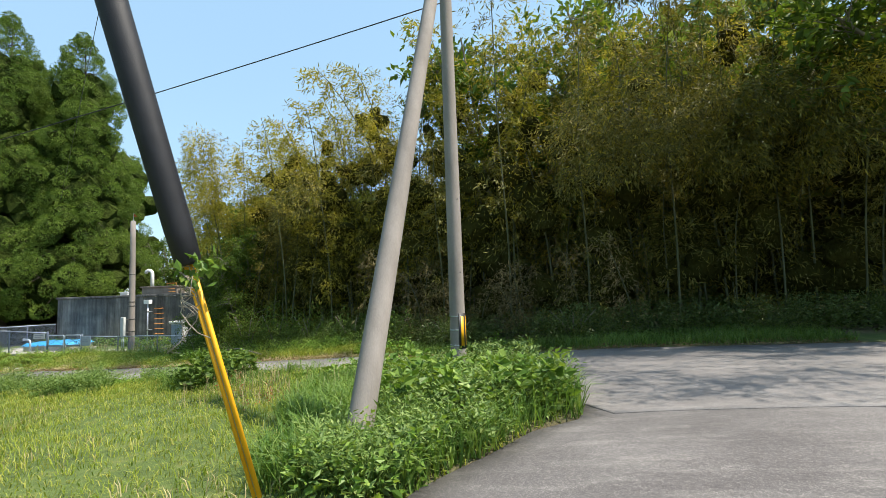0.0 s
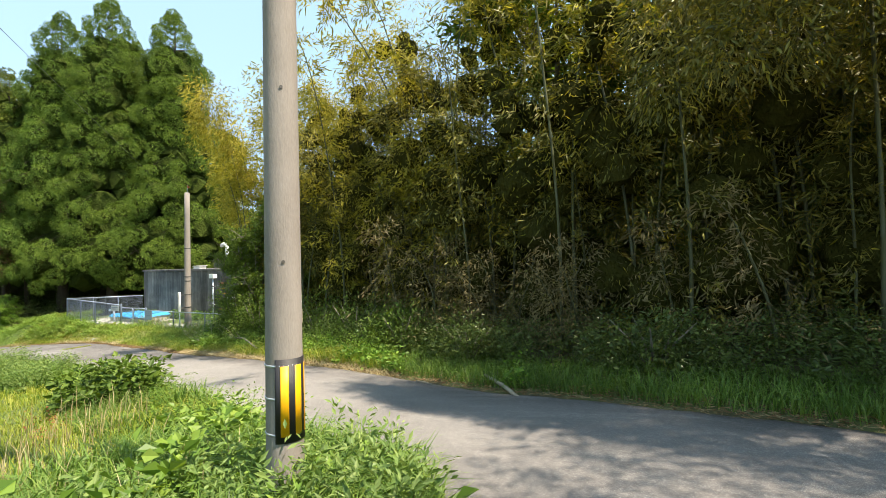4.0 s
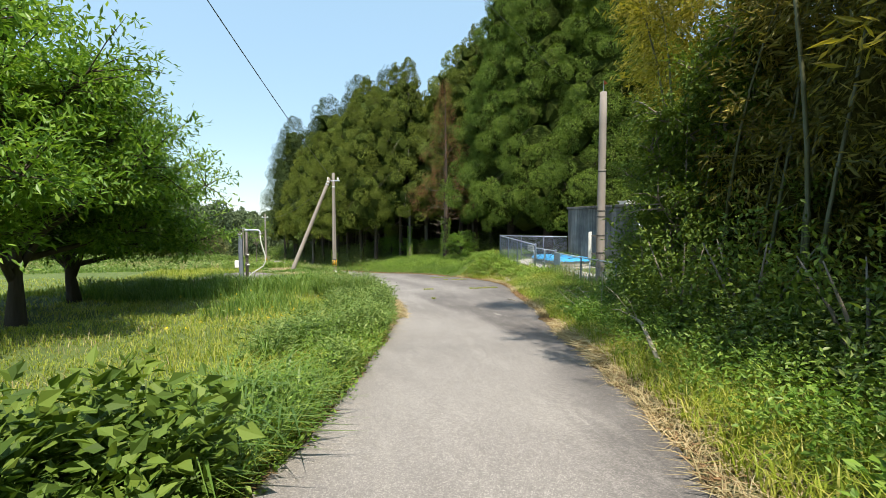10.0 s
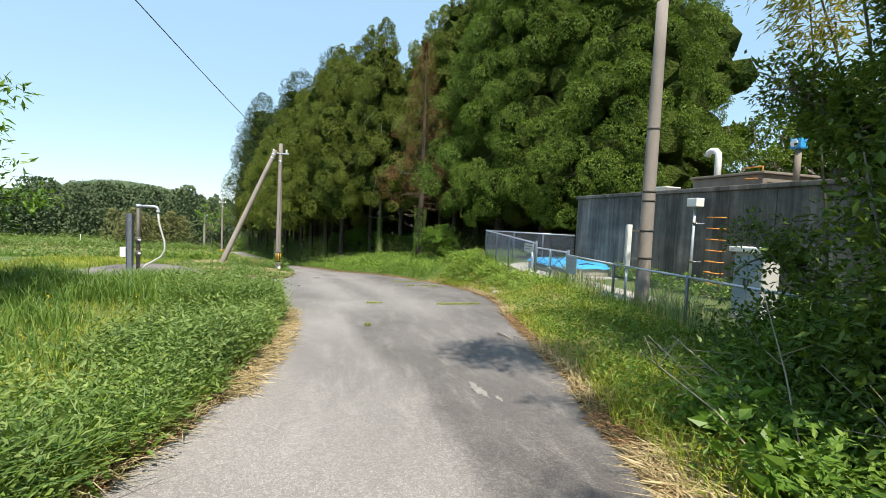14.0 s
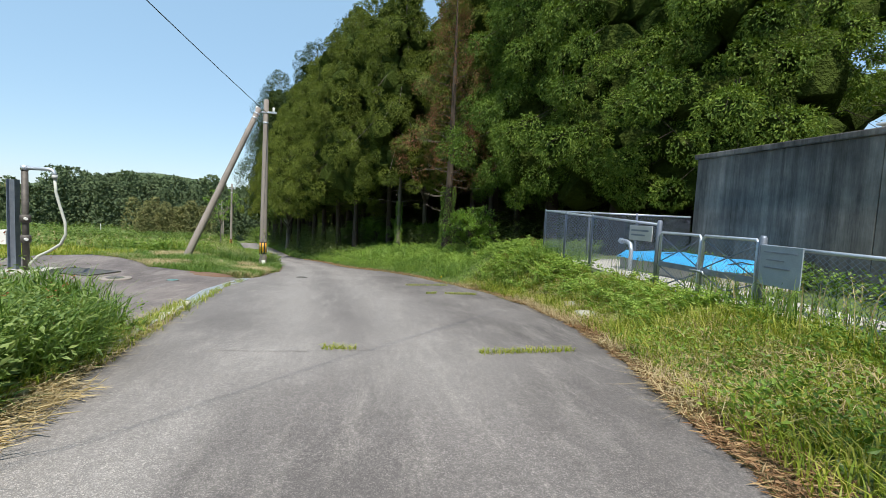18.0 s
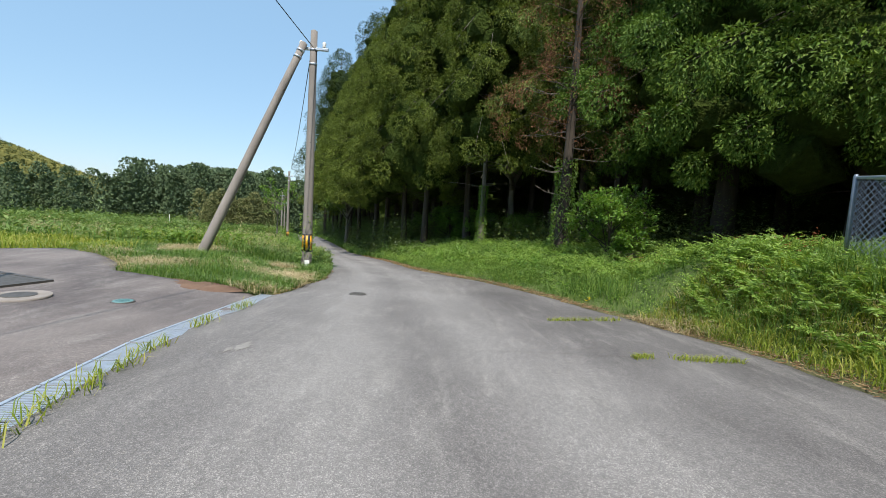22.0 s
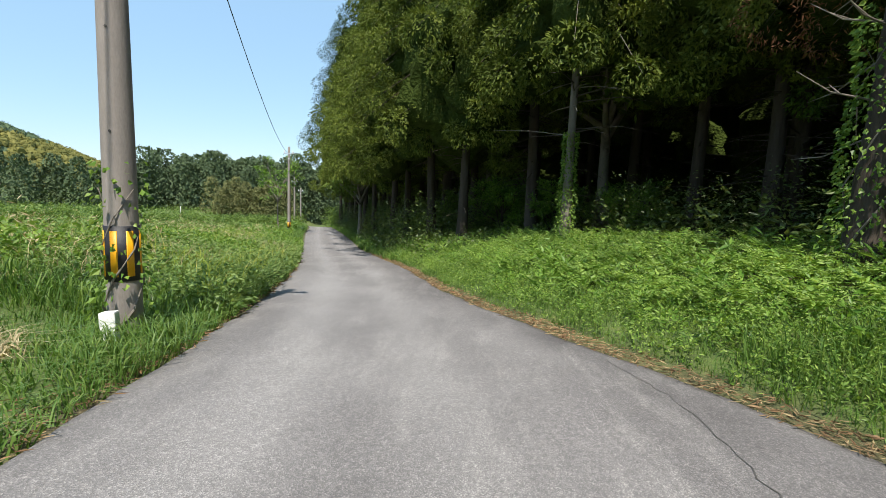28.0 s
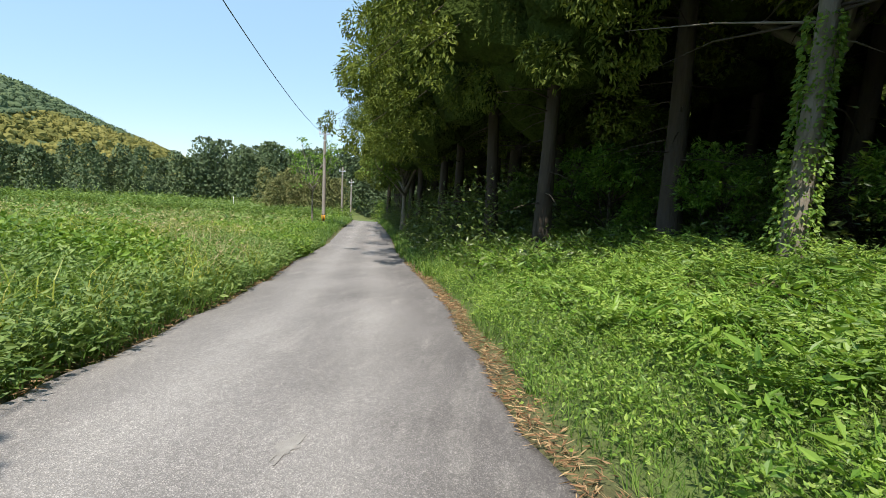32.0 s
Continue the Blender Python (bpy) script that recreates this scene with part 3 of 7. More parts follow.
def strip_mesh(name, xs, lo, hi, mat, across=17, flip=False, tracks=None, drop=0.0):
    """A road strip: cross-sections at xs from lo to hi, with a thin edge down to the soil."""
    u = np.linspace(0, 1, across)
    X = np.repeat(xs[:, None], across, 1)
    Y = lo[:, None] * (1 - u) + hi[:, None] * u
    if flip:
        X, Y = Y, X
    Z = road_level(X, Y) + 0.012 * wob(X, Y, 0.8) + 0.02 - drop
    Zs = Z - 0.08
    P = np.stack([X, Y, Z], -1)
    P = np.concatenate([np.stack([X[:, :1], Y[:, :1], Zs[:, :1]], -1), P, np.stack([X[:, -1:], Y[:, -1:], Zs[:, -1:]], -1)], 1)
    n, k = P.shape[:2]
    i = np.arange(n * k).reshape(n, k)
    F = np.stack([i[:-1, :-1], i[1:, :-1], i[1:, 1:], i[:-1, 1:]], -1).reshape(-1, 4)
    me = mesh_np(name, P.reshape(-1, 3), F, mat, True)
    flat = np.ones((n - 1, k - 1), bool)
    flat[:, 0] = flat[:, -1] = False
    me.polygons.foreach_set("use_smooth", flat.ravel())
    w = np.zeros((n, k))
    if tracks:
        X, Y = P[..., 0], P[..., 1]
        seam = np.interp(X, (-60, -45, -39.4, -35, -23, -17.7, -15, -11.9, -11.0), (6.4, 10.4, 11.75, 12.5, 12.55, 13.15, 13.6, 13.6, 14.6)) + 0.05 * wob(X, Y, 3.0)
        w = sstep(seam - Y, -0.14, 0.18) * (0.72 + 0.22 * wob(X, Y, 0.7))
        old = sstep(-Y + y_right(X), 0.1, 0.9) * sstep(X, -12.6, -11.6)
        w = np.maximum(w * (1 - sstep(X, -12.2, -11.2)), old * (0.74 + 0.2 * wob(X, Y, 0.6))) * (1 - 0.45 * sstep(X, -4, 1))
        mid = sstep(-X, 18.5, 22.5)
        lane = np.interp(X, (-36, -33, -30.3, -26.6, -23.6, -18), (11.15, 11.65, 11.9, 12.45, 12.85, 13.0))
        two = 0.44 + 0.14 * wob(X, Y, 0.8) + 0.36 * np.exp(-((Y - lane) / 0.42) ** 2) + 0.24 * np.exp(-((Y - lane - 1.5) / 0.36) ** 2)
        two = two * (1 - 0.95 * sstep(Y - lane, 1.9, 3.0)) * (1 - 0.35 * sstep(lane - Y, 0.5, 1.1)) - 0.16 * np.exp(-((Y - lane - 0.78) / 0.28) ** 2)
        w = w * (1 - mid) + two * mid
        far = sstep(-X, 33, 38)
        run = 0.38 + 0.34 * wob(X, Y, 0.9) * wob(X, Y, 0.33, 5) + 0.42 * np.exp(-((Y - y_left(X) - 0.95) / 0.34) ** 2) + 0.34 * np.exp(-((Y - y_left(X) - 2.15) / 0.3) ** 2)
        w = w * (1 - far) + far * run * sstep(y_right(X) - Y, 0.1, 0.9)
    c = np.zeros((n * k, 4), np.float32)
    c[:, :3] = np.clip(w, 0, 1).reshape(-1, 1)
    c[:, 3] = 1
    me.color_attributes.new("worn", "FLOAT_COLOR", "POINT").data.foreach_set("color", c.ravel())
    return me


rx = np.arange(-128, 30, 0.25)
tagged(new("road", strip_mesh("road", rx, y_left(rx), y_right(rx), M["asphalt"], 45, tracks=True)), "worn grey asphalt lane with pale wheel tracks", "road", kind="structure")
syy = np.arange(-29, 7.2, 0.3)
tagged(new("road_branch", strip_mesh("road_branch", syy, x_side(syy) + 0.25 * (syy > 4.9), np.full(len(syy), 5.4), M["asphalt"], 15, True, drop=0.005)), "worn grey asphalt of the joining lane", "road", kind="structure")

bm = bmesh.new()
bm.faces.new([bm.verts.new((x, y, 0)) for x, y in LOT])
bmesh.ops.triangulate(bm, faces=bm.faces[:])
for k in range(40):
    for co, no in (((-42 + 0.5 * k, 0, 0), (1, 0, 0)), ((0, -6 + 0.45 * k, 0), (0, 1, 0))):
        bmesh.ops.bisect_plane(bm, geom=bm.verts[:] + bm.edges[:] + bm.faces[:], plane_co=co, plane_no=no)
rim = [e for e in bm.edges if e.is_boundary]
ext = bmesh.ops.extrude_edge_only(bm, edges=rim)
low = {v for v in ext["geom"] if isinstance(v, bmesh.types.BMVert)}
for v in bm.verts:
    v.co.z = lot_level(v.co.x, v.co.y) - (0.1 if v in low else 0)
for fc in bm.faces:
    fc.smooth = not any(v in low for v in fc.verts)
tagged(part("pavement_lot", bm, M["lot"]), "dark smooth asphalt lot beside the lane", "pavement", kind="structure")


def crack(points, width, label):
    """A ragged open crack: a thin dark ribbon let into the asphalt."""
    V = []
    for (x0, y0), (x1, y1) in zip(points, points[1:]):
        n = max(2, int(math.hypot(x1 - x0, y1 - y0) / 0.12))
        for i in range(n):
            u = i / n
            x, y = x0 + (x1 - x0) * u, y0 + (y1 - y0) * u
            w = width * rng.uniform(0.35, 1.2)
            nx_, ny_ = -(y1 - y0), x1 - x0
            L = math.hypot(nx_, ny_)
            j = rng.normal(0, 0.018)
            for s in (-1, 1):
                px, py = x + nx_ / L * (j + s * w / 2), y + ny_ / L * (j + s * w / 2)
                V.append((px, py, float(road_level(px, py)) + 0.012 * float(wob(px, py, 0.8)) + 0.0235))
    F = [(2 * i, 2 * i + 2, 2 * i + 3, 2 * i + 1) for i in range(len(V) // 2 - 1)]
    return tagged(new("road_crack", mesh_np("road_crack", V, F, M["iron"])), label, "crack", kind="structure")


crack([(-29.6, 14.0), (-30.6, 14.03), (-31.7, 14.06), (-33.4, 14.3), (-34.6, 14.1), (-36.4, 14.25), (-37.6, 14.0)], 0.009, "long dark crack in the asphalt")
crack([(-21.95, 12.2), (-22.0, 14.2), (-22.08, 16.5)], 0.010, "dark joint across the lane")
crack([(-28.2, 13.6), (-28.3, 16.6)], 0.009, "dark joint across the lane")
crack([(0.9, 6.3), (2.2, 6.05), (4.0, 5.9)], 0.008, "thin crack across the junction")

# ---- poles and cables ----
def shell(bm, r0, r1, z0, z1, a0, a1, thick, n):
    """A curved plate on a pole: from angle a0 to a1, standing thick proud."""
    rows = []
    for k in range(n + 1):
        a = a0 + (a1 - a0) * k / n
        c, s = math.cos(a), math.sin(a)
        rows.append([bm.verts.new((c * (r + t), s * (r + t), z)) for r, z, t in ((r0, z0, 0), (r0, z0, thick), (r1, z1, thick), (r1, z1, 0))])
    for p, q in zip(rows, rows[1:]):
        for i in range(3):
            bm.faces.new((p[i], q[i], q[i + 1], p[i + 1])).smooth = i == 1
    bm.faces.new(rows[0])
    bm.faces.new(rows[-1][::-1])
    return bm


def band(parent, r0, r1, z0, z1, start, step, count, wrap_from, wrap_to):
    """Black sheet round the pole with upright yellow stripes that stand a little proud (angles in degrees)."""
    wrap = part("band", shell(bmesh.new(), r0, r1, z0, z1, radians(wrap_from), radians(wrap_to), 0.006, 40), M["black"], parent, "black sheet with yellow stripes")
    for i in range(count):
        a = start + step * i
        part("stripe", shell(bmesh.new(), r0 + 0.006, r1 + 0.006, z0 + 0.045, z1 - 0.045, radians(a - 12), radians(a + 12), 0.002, 6), M["yellow"], wrap, "yellow reflective stripe")
    return wrap


def utility_pole(x, y, z, height, r0, r1, label, band_z=None, stripes=(9, 51.43, 7, -180, 180), bolts=(), top_iron=False):
    e = thing("utility_pole", pose(x, y, z), label, "utility pole")
    rad = lambda h: r0 + (r1 - r0) * h / height
    part("pole", tube(bmesh.new(), [(0, 0, -0.25)] + [(0, 0, height * i / 6) for i in range(7)] + [(0, 0, height + 0.03)], [r0] + [rad(height * i / 6) for i in range(7)] + [r1 * 0.55], 28), M["pole"], e)
    if band_z:
        band(e, rad(band_z[0]), rad(band_z[1]), *band_z, *stripes)
    for h, a in bolts:
        part("step_hole", tube(bmesh.new(), [(math.cos(a) * (rad(h) - 0.01), math.sin(a) * (rad(h) - 0.01), h), (math.cos(a) * (rad(h) + 0.006), math.sin(a) * (rad(h) + 0.006), h)], 0.012, 8), M["iron"], e)
    if top_iron:
        for h in (height - 0.55, height - 0.95):
            part("clamp", piped([(0, 0, h), (0, 0, h + 0.06)], rad(h) + 0.012, 16), M["galv"], e, "galvanised clamp")
        part("crossarm", boxed(-0.05, -0.42, height - 0.53, 0.05, 0.42, height - 0.46, bevel=0.008), M["galv"], e)
        for yy in (-0.36, 0.3):
            part("insulator", piped([(0, yy, height - 0.46), (0, yy, height - 0.42), (0, yy, height - 0.38), (0, yy, height - 0.33), (0, yy, height - 0.28)], [0.03, 0.06, 0.035, 0.06, 0.025], 12), M["white"], e, "white glazed insulator")
    return e


def strut_pole(foot, head, r0, r1, label, group=""):
    foot, head = Vector(foot), Vector(head)
    e = thing("strut_pole", Matrix.Translation(foot), label, "strut pole", group)
    d = head - foot
    n = d.normalized()
    part("pole", piped([-n * 0.4] + [d * (i / 5) for i in range(6)] + [d + n * 0.03], [r0] + [r0 + (r1 - r0) * i / 5 for i in range(6)] + [r1 * 0.5], 24), M["pole"], e)
    for k in (0.93, 0.96):
        part("clamp", piped([d * k, d * k + n * 0.06], r0 + (r1 - r0) * k + 0.012, 16), M["galv"], e, "galvanised clamp")
    return e


PA, PB, PC = (-1.29, 7.36), (-19.9, 19.29), (-37.4, 9.4)
pa = utility_pole(*PA, 0.0, 8.6, 0.128, 0.092, "weathered concrete utility pole with a striped band", (0.33, 0.89), (-44, 43, 5, -72, 152), ((1.55, -0.75), (2.75, -0.75)))
plate_turn = pose(0, 0, 0, 0, 0, 76)
part("number_plate", boxed(0.122, -0.03, 1.22, 0.127, 0.03, 1.33, plate_turn, 0.002), M["white"], pa, "small white plate with a ring mark")
part("ring_mark", tube(bmesh.new(), [(0.1285, 0.018 * math.cos(a), 1.28 + 0.022 * math.sin(a)) for a in np.linspace(0, 6.283, 13)], 0.003, 6), M["black"], pa, "black ring").matrix_basis = plate_turn
part("lower_plate", boxed(0.122, -0.036, 1.11, 0.128, 0.036, 1.212, plate_turn, 0.002), M["deadwood"], pa, "faded cream plate")
for h in (0.84, 0.62, 0.38):
    part("band_tie", piped([(0, 0, h), (0, 0, h + 0.012)], 0.1305, 28), M["galv"], pa, "thin steel tie")
strut_pole((-1.73, 4.24, -0.05), (-1.25, 7.22, 7.5), 0.135, 0.09, "slanting concrete strut pole propping the utility pole")
pb = utility_pole(*PB, -1.5, 6.6, 0.15, 0.115, "plain concrete pole standing inside the wire fence", None)
for h in (1.1, 1.7, 2.35, 2.55, 3.9):
    part("clamp", piped([(0, 0, h), (0, 0, h + 0.05)], 0.15 - 0.0055 * h + 0.008, 18), M["iron"], pb, "dark steel clamp")
pc = utility_pole(*PC, -2.92, 6.85, 0.15, 0.095, "concrete roadside utility pole with a yellow striped band", (0.52, 1.04), (9, 51.43, 7, -180, 180), ((1.9, 0.2), (2.8, 0.2), (3.7, 0.2)), True)
strut_pole((-36.5, 6.75, -2.5), (-37.3, 9.15, 3.55), 0.14, 0.10, "slanting concrete strut pole in the grass")
utility_pole(-2.85, 0.25, 0.0, 8.8, 0.15, 0.10, "concrete utility pole holding the guy wire")
for x, y, h in ((-70.15, -1.13, 6.9), (-95.3, -9.7, 6.8), (-107.9, -13.2, 6.4)):
    utility_pole(x, y, float(ground(x, y)), h, 0.13, 0.09, "distant concrete utility pole beside the lane", (0.5, 1.0) if x > -76 else None, (9, 51.43, 7, -180, 180), (), True)

guy = thing("guy_wire", pose(-1.84, 2.735, -0.02), "guy wire with yellow guard and black sleeve", "guy wire")
gdir = Vector((-0.11, -0.26, 0.957)).normalized()
for s in (-1, 1):
    part("guard", piped([Vector((0.02 * s, 0, 0)), Vector((0.02 * s, 0, 0)) + gdir * 1.64], 0.016, 10), M["yellow"], guy, "yellow plastic guard")
part("sleeve", piped([gdir * 1.62, gdir * 1.64, gdir * 1.84, gdir * 5.0, gdir * 5.05], [0.058, 0.076, 0.082, 0.082, 0.058], 24), M["black"], guy, "black rubber sleeve")
part("wire", piped([gdir * 0.0, gdir * 8.6], 0.006, 6), M["galv"], guy)

def cable(a, b, sag, label, r=0.011):
    a, b = Vector(a), Vector(b)
    pts = [a.lerp(b, i / 24) - Vector((0, 0, 4 * sag * (i / 24) * (1 - i / 24))) for i in range(25)]
    return tagged(part("power_cable", piped(pts, r, 6), M["cable"]), label, "cable")


cable((-1.25, 7.54, 6.34), (-37.4, 9.5, 3.36), 0.38, "black overhead cable between the poles")
cable((2.50, -1.23, 5.84), (-62.60, 48.61, 9.47), 0.0, "thin overhead wire crossing above the cedars", 0.006)
cable((-1.25, 7.4, 8.2), (-2.85, 0.25, 8.2), 0.15, "black overhead cable above the joining lane")
cable((-37.4, 9.35, 3.5), (-70.15, -1.2, 1.15), 0.85, "black overhead cable along the lane", 0.012)
cable((-70.15, -1.2, 1.15), (-95.3, -9.7, -0.75), 0.4, "black overhead cable along the lane", 0.012)
cable((-95.3, -9.7, -0.75), (-107.9, -13.2, -1.9), 0.2, "black overhead cable along the lane", 0.012)

# dry vine wound round the guy where the guard ends
bm = bmesh.new()
gp = gdir * 1.6
for k in range(12):
    a = rng.uniform(0, 6.28)
    pts = [gp + Vector((0.05 * math.cos(a + 1.2 * i), 0.05 * math.sin(a + 1.2 * i), -0.03 * i * (k % 3) - 0.02 * k + rng.uniform(-0.01, 0.01))) for i in range(5)]
    pts.append(pts[-1] + Vector((rng.uniform(-0.1, 0.1), rng.uniform(-0.1, 0.1), rng.uniform(-0.18, 0.05))))
    tube(bm, pts, 0.0035, 5)
vine = tagged(part("dry_vine", bm, M["deadwood"]), "dry vine wound round the guy wire", "vine")
vine.matrix_basis = pose(-1.84, 2.735, -0.02)
n = 46
P = np.array(gp)[None] + rng.normal(0, 0.06, (n, 3)) + np.array([[0.05, 0.0, 0.0]])
tagged(part("vine_leaf_cluster", leaf_mesh("vine_leaf_cluster", P, rng.normal(0, 1, (n, 3)) + np.array([0, 0, -0.5]), rng.uniform(0.04, 0.09, n), rng.uniform(0.03, 0.06, n), M["weed"]), M["weed"], vine, "fresh green vine leaves"), kind="stuff")

flag = thing("marker_streamer", pose(-19.9, 19.29, 5.05), "small faded red streamer on a rod above the pole", "streamer")
part("rod", piped([(0, 0, -0.3), (0.02, 0, 0.45)], 0.008, 6), M["galv"], flag)
bm = bmesh.new()
vs = [bm.verts.new(p) for p in ((0.02, 0, 0.28), (0.02, 0, 0.46), (0.13, -0.03, 0.4), (0.24, 0.02, 0.27), (0.12, 0.03, 0.3))]
bm.faces.new((vs[0], vs[1], vs[2], vs[4]))
bm.faces.new((vs[4], vs[2], vs[3]))
part("cloth", bm, M["red"], flag, "red cloth")

# ---- water works: tank, yard, fence ----
YARD = -1.45
for x0, x1, y1 in ((-29.3, -24.2, 21.5), (-24.195, -20.2, 20.1)):
    tagged(part("pavement_yard", boxed(x0, 18.8, YARD - 0.25, x1, y1, YARD + 0.09, bevel=0.01), M["concrete"]), "pale concrete yard inside the wire fence", "pavement", kind="structure")

TL, TR = Vector((-27.51, 21.68, 0)), Vector((-11.35, 22.66, 0))
turn = math.degrees(math.atan2(TR.y - TL.y, TR.x - TL.x))
tank = thing("concrete_tank", pose(TL.x, TL.y, YARD, 0, 0, turn), "dark stained concrete water tank behind the fence", "water tank")
ROOF = 1.42
LEN, TOP = (TR - TL).length, ROOF - YARD
for i in range(4):
    w = LEN / 4
    part("wall_panel", boxed(i * w + 0.006, 0, -0.2, (i + 1) * w - 0.006, 0.35, TOP - 0.12, bevel=0.012), M["tank"], tank, "rain-streaked concrete panel")
part("end_wall", boxed(0.006, 0.36, -0.2, 0.35, 4.5, TOP - 0.12, bevel=0.012), M["tank"], tank, "rain-streaked concrete panel")
part("back_fill", boxed(0.36, 0.36, -0.2, LEN, 4.5, TOP - 0.3), M["tank"], tank)
part("roof_slab", boxed(-0.06, -0.06, TOP - 0.115, LEN + 0.05, 4.6, TOP, bevel=0.02), M["tank"], tank, "concrete roof slab with a worn edge")
hut = thing("roof_hatch_house", pose(TL.x, TL.y, ROOF, 0, 0, turn), "low concrete hatch house on the tank roof", "hatch house")
part("body", boxed(4.4, 1.2, 0.002, 6.7, 3.0, 0.40, bevel=0.02), M["stone"], hut, "brown weathered concrete body")
part("lid", boxed(4.33, 1.13, 0.405, 6.77, 3.07, 0.47, bevel=0.015), M["stone"], hut)
for z in (0.12, 0.28):
    part("rung", piped([(6.25, 1.22, z), (6.25, 1.08, z), (6.6, 1.08, z), (6.6, 1.22, z)], 0.016, 8), M["rust"], hut, "orange step rung")
part("rail", piped([(5.9, 1.4, 0.46), (5.9, 1.4, 0.62), (6.5, 1.4, 0.62), (6.5, 1.4, 0.46)], 0.02, 8), M["rust"], hut, "orange grab rail")
cap = thing("roof_vent_box", pose(TL.x, TL.y, ROOF, 0, 0, turn), "small white vent box on the tank roof", "vent")
part("box", boxed(3.6, 0.5, 0.002, 4.1, 0.95, 0.14, bevel=0.015), M["white"], cap)
part("cap", boxed(3.55, 0.45, 0.142, 4.15, 1.0, 0.18, bevel=0.01), M["white"], cap)
goose = thing("gooseneck_vent_pipe", pose(TL.x, TL.y, ROOF, 0, 0, turn), "white gooseneck vent pipe on the tank roof", "vent pipe")
part("pipe", piped([(3.9, 2.6, 0), (3.9, 2.6, 1.22), (3.88, 2.6, 1.37), (3.78, 2.6, 1.47), (3.62, 2.6, 1.5), (3.5, 2.6, 1.45), (3.45, 2.6, 1.33)], 0.1, 14), M["white"], goose)
part("flange", piped([(3.9, 2.6, 0.0), (3.9, 2.6, 0.03)], 0.17, 16), M["grey"], goose)
mast = thing("sensor_mast", pose(TL.x, TL.y, ROOF, 0, 0, turn) @ pose(7.4, 1.4, 0), "short white mast with a blue instrument on the tank roof", "mast")
part("pole", piped([(0, 0, 0), (0, 0, 0.95)], 0.07, 12), M["stone"], mast)
part("instrument", boxed(-0.15, -0.12, 0.95, 0.13, 0.12, 1.2, bevel=0.03), M["blue"], mast, "blue instrument housing")
part("face", piped([(-0.02, -0.125, 1.08), (-0.02, -0.15, 1.08)], 0.09, 16), M["white"], mast)
part("base_plate", boxed(-0.15, -0.15, 0.0, 0.15, 0.15, 0.02), M["galv"], mast)
kiosk = thing("equipment_cabinet", pose(-18.3, 20.6, YARD, 0, 0, turn), "pale blue-grey steel cabinet with a flat roof before the tank", "cabinet")
part("body", boxed(-0.31, -0.2, 0.12, 0.31, 0.2, 1.34, bevel=0.015), M["grey"], kiosk)
for x0 in (-0.3, 0.005):
    dr = part("door", boxed(x0, -0.225, 0.16, x0 + 0.295, -0.203, 1.28, bevel=0.008), M["bluegrey"], kiosk, "pale blue-grey door")
    part("handle", boxed(x0 + (0.24 if x0 < 0 else 0.03), -0.245, 0.68, x0 + (0.265 if x0 < 0 else 0.055), -0.226, 0.84), M["iron"], dr)
part("roof", boxed(-0.39, -0.3, 1.345, 0.39, 0.27, 1.45, bevel=0.02), M["white"], kiosk, "flat pale roof")
part("plinth", boxed(-0.34, -0.24, -0.1, 0.34, 0.24, 0.118), M["concrete"], kiosk)

ladder = thing("wall_ladder", pose(TL.x, TL.y, YARD, 0, 0, turn) @ pose(6.65, -0.2, 0.0), "rusty orange rung ladder on the tank wall", "ladder")
for k in range(8):
    z = 0.12 + 0.28 * k
    part("rung", piped([(-0.2, 0.2, z), (-0.2, 0.0, z), (0.2, 0.0, z), (0.2, 0.2, z)], 0.016, 8), M["rust"], ladder)

lamp = thing("level_gauge_post", pose(-21.35, 21.72, YARD + 0.02), "slim pole with a white box beside the tank", "gauge post")
part("post", piped([(0, 0, -0.05), (0, 0, 2.34)], 0.035, 12), M["galv"], lamp)
part("head_box", boxed(-0.17, -0.12, 2.33, 0.17, 0.12, 2.55, bevel=0.015), M["white"], lamp, "white box with a dark underside")
for z in (0.9, 1.9):
    part("bracket", piped([(0, 0, z), (0.01, 0.3, z)], 0.015, 6), M["galv"], lamp)
    part("collar", piped([(0, 0, z - 0.03), (0, 0, z + 0.03)], 0.055, 12), M["iron"], lamp)

cab = thing("meter_cabinet", pose(-20.12, 19.02, YARD + 0.02, 0, 0, -30), "tall white metal meter cabinet fixed beside the pole", "cabinet")
part("body", boxed(-0.25, -0.045, 0.86, 0.25, 0.045, 1.77, bevel=0.012), M["white"], cab, "white cabinet body")
part("door", boxed(-0.235, -0.064, 0.88, 0.235, -0.048, 1.75, bevel=0.006), M["grey"], cab, "grey door")
for z in (1.0, 1.62):
    part("bracket", boxed(0.1, 0.045, z, 0.2, 0.2, z + 0.04), M["iron"], cab)
for xx in (-0.15, 0.15):
    part("leg", piped([(xx, 0, -0.1), (xx, 0, 0.86)], 0.018, 8), M["galv"], cab)

sheet = thing("blue_sheet_cover", pose(-25.85, 20.5, YARD + 0.1, 0, 0, 6), "bright blue plastic cover over a low basin", "cover")
bm = bmesh.new()
N = 14
vs = [[bm.verts.new((-1.35 + 2.7 * i / N, -0.86 + 1.72 * j / N, 0.40 + 0.012 * math.sin(i * 1.3 + j) + 0.008 * math.sin(j * 2.1) - (0.16 if i in (0, N) or j in (0, N) else 0))) for j in range(N + 1)] for i in range(N + 1)]
for i in range(N):
    for j in range(N):
        bm.faces.new((vs[i][j], vs[i + 1][j], vs[i + 1][j + 1], vs[i][j + 1])).smooth = True
part("sheet", bm, M["blue"], sheet)
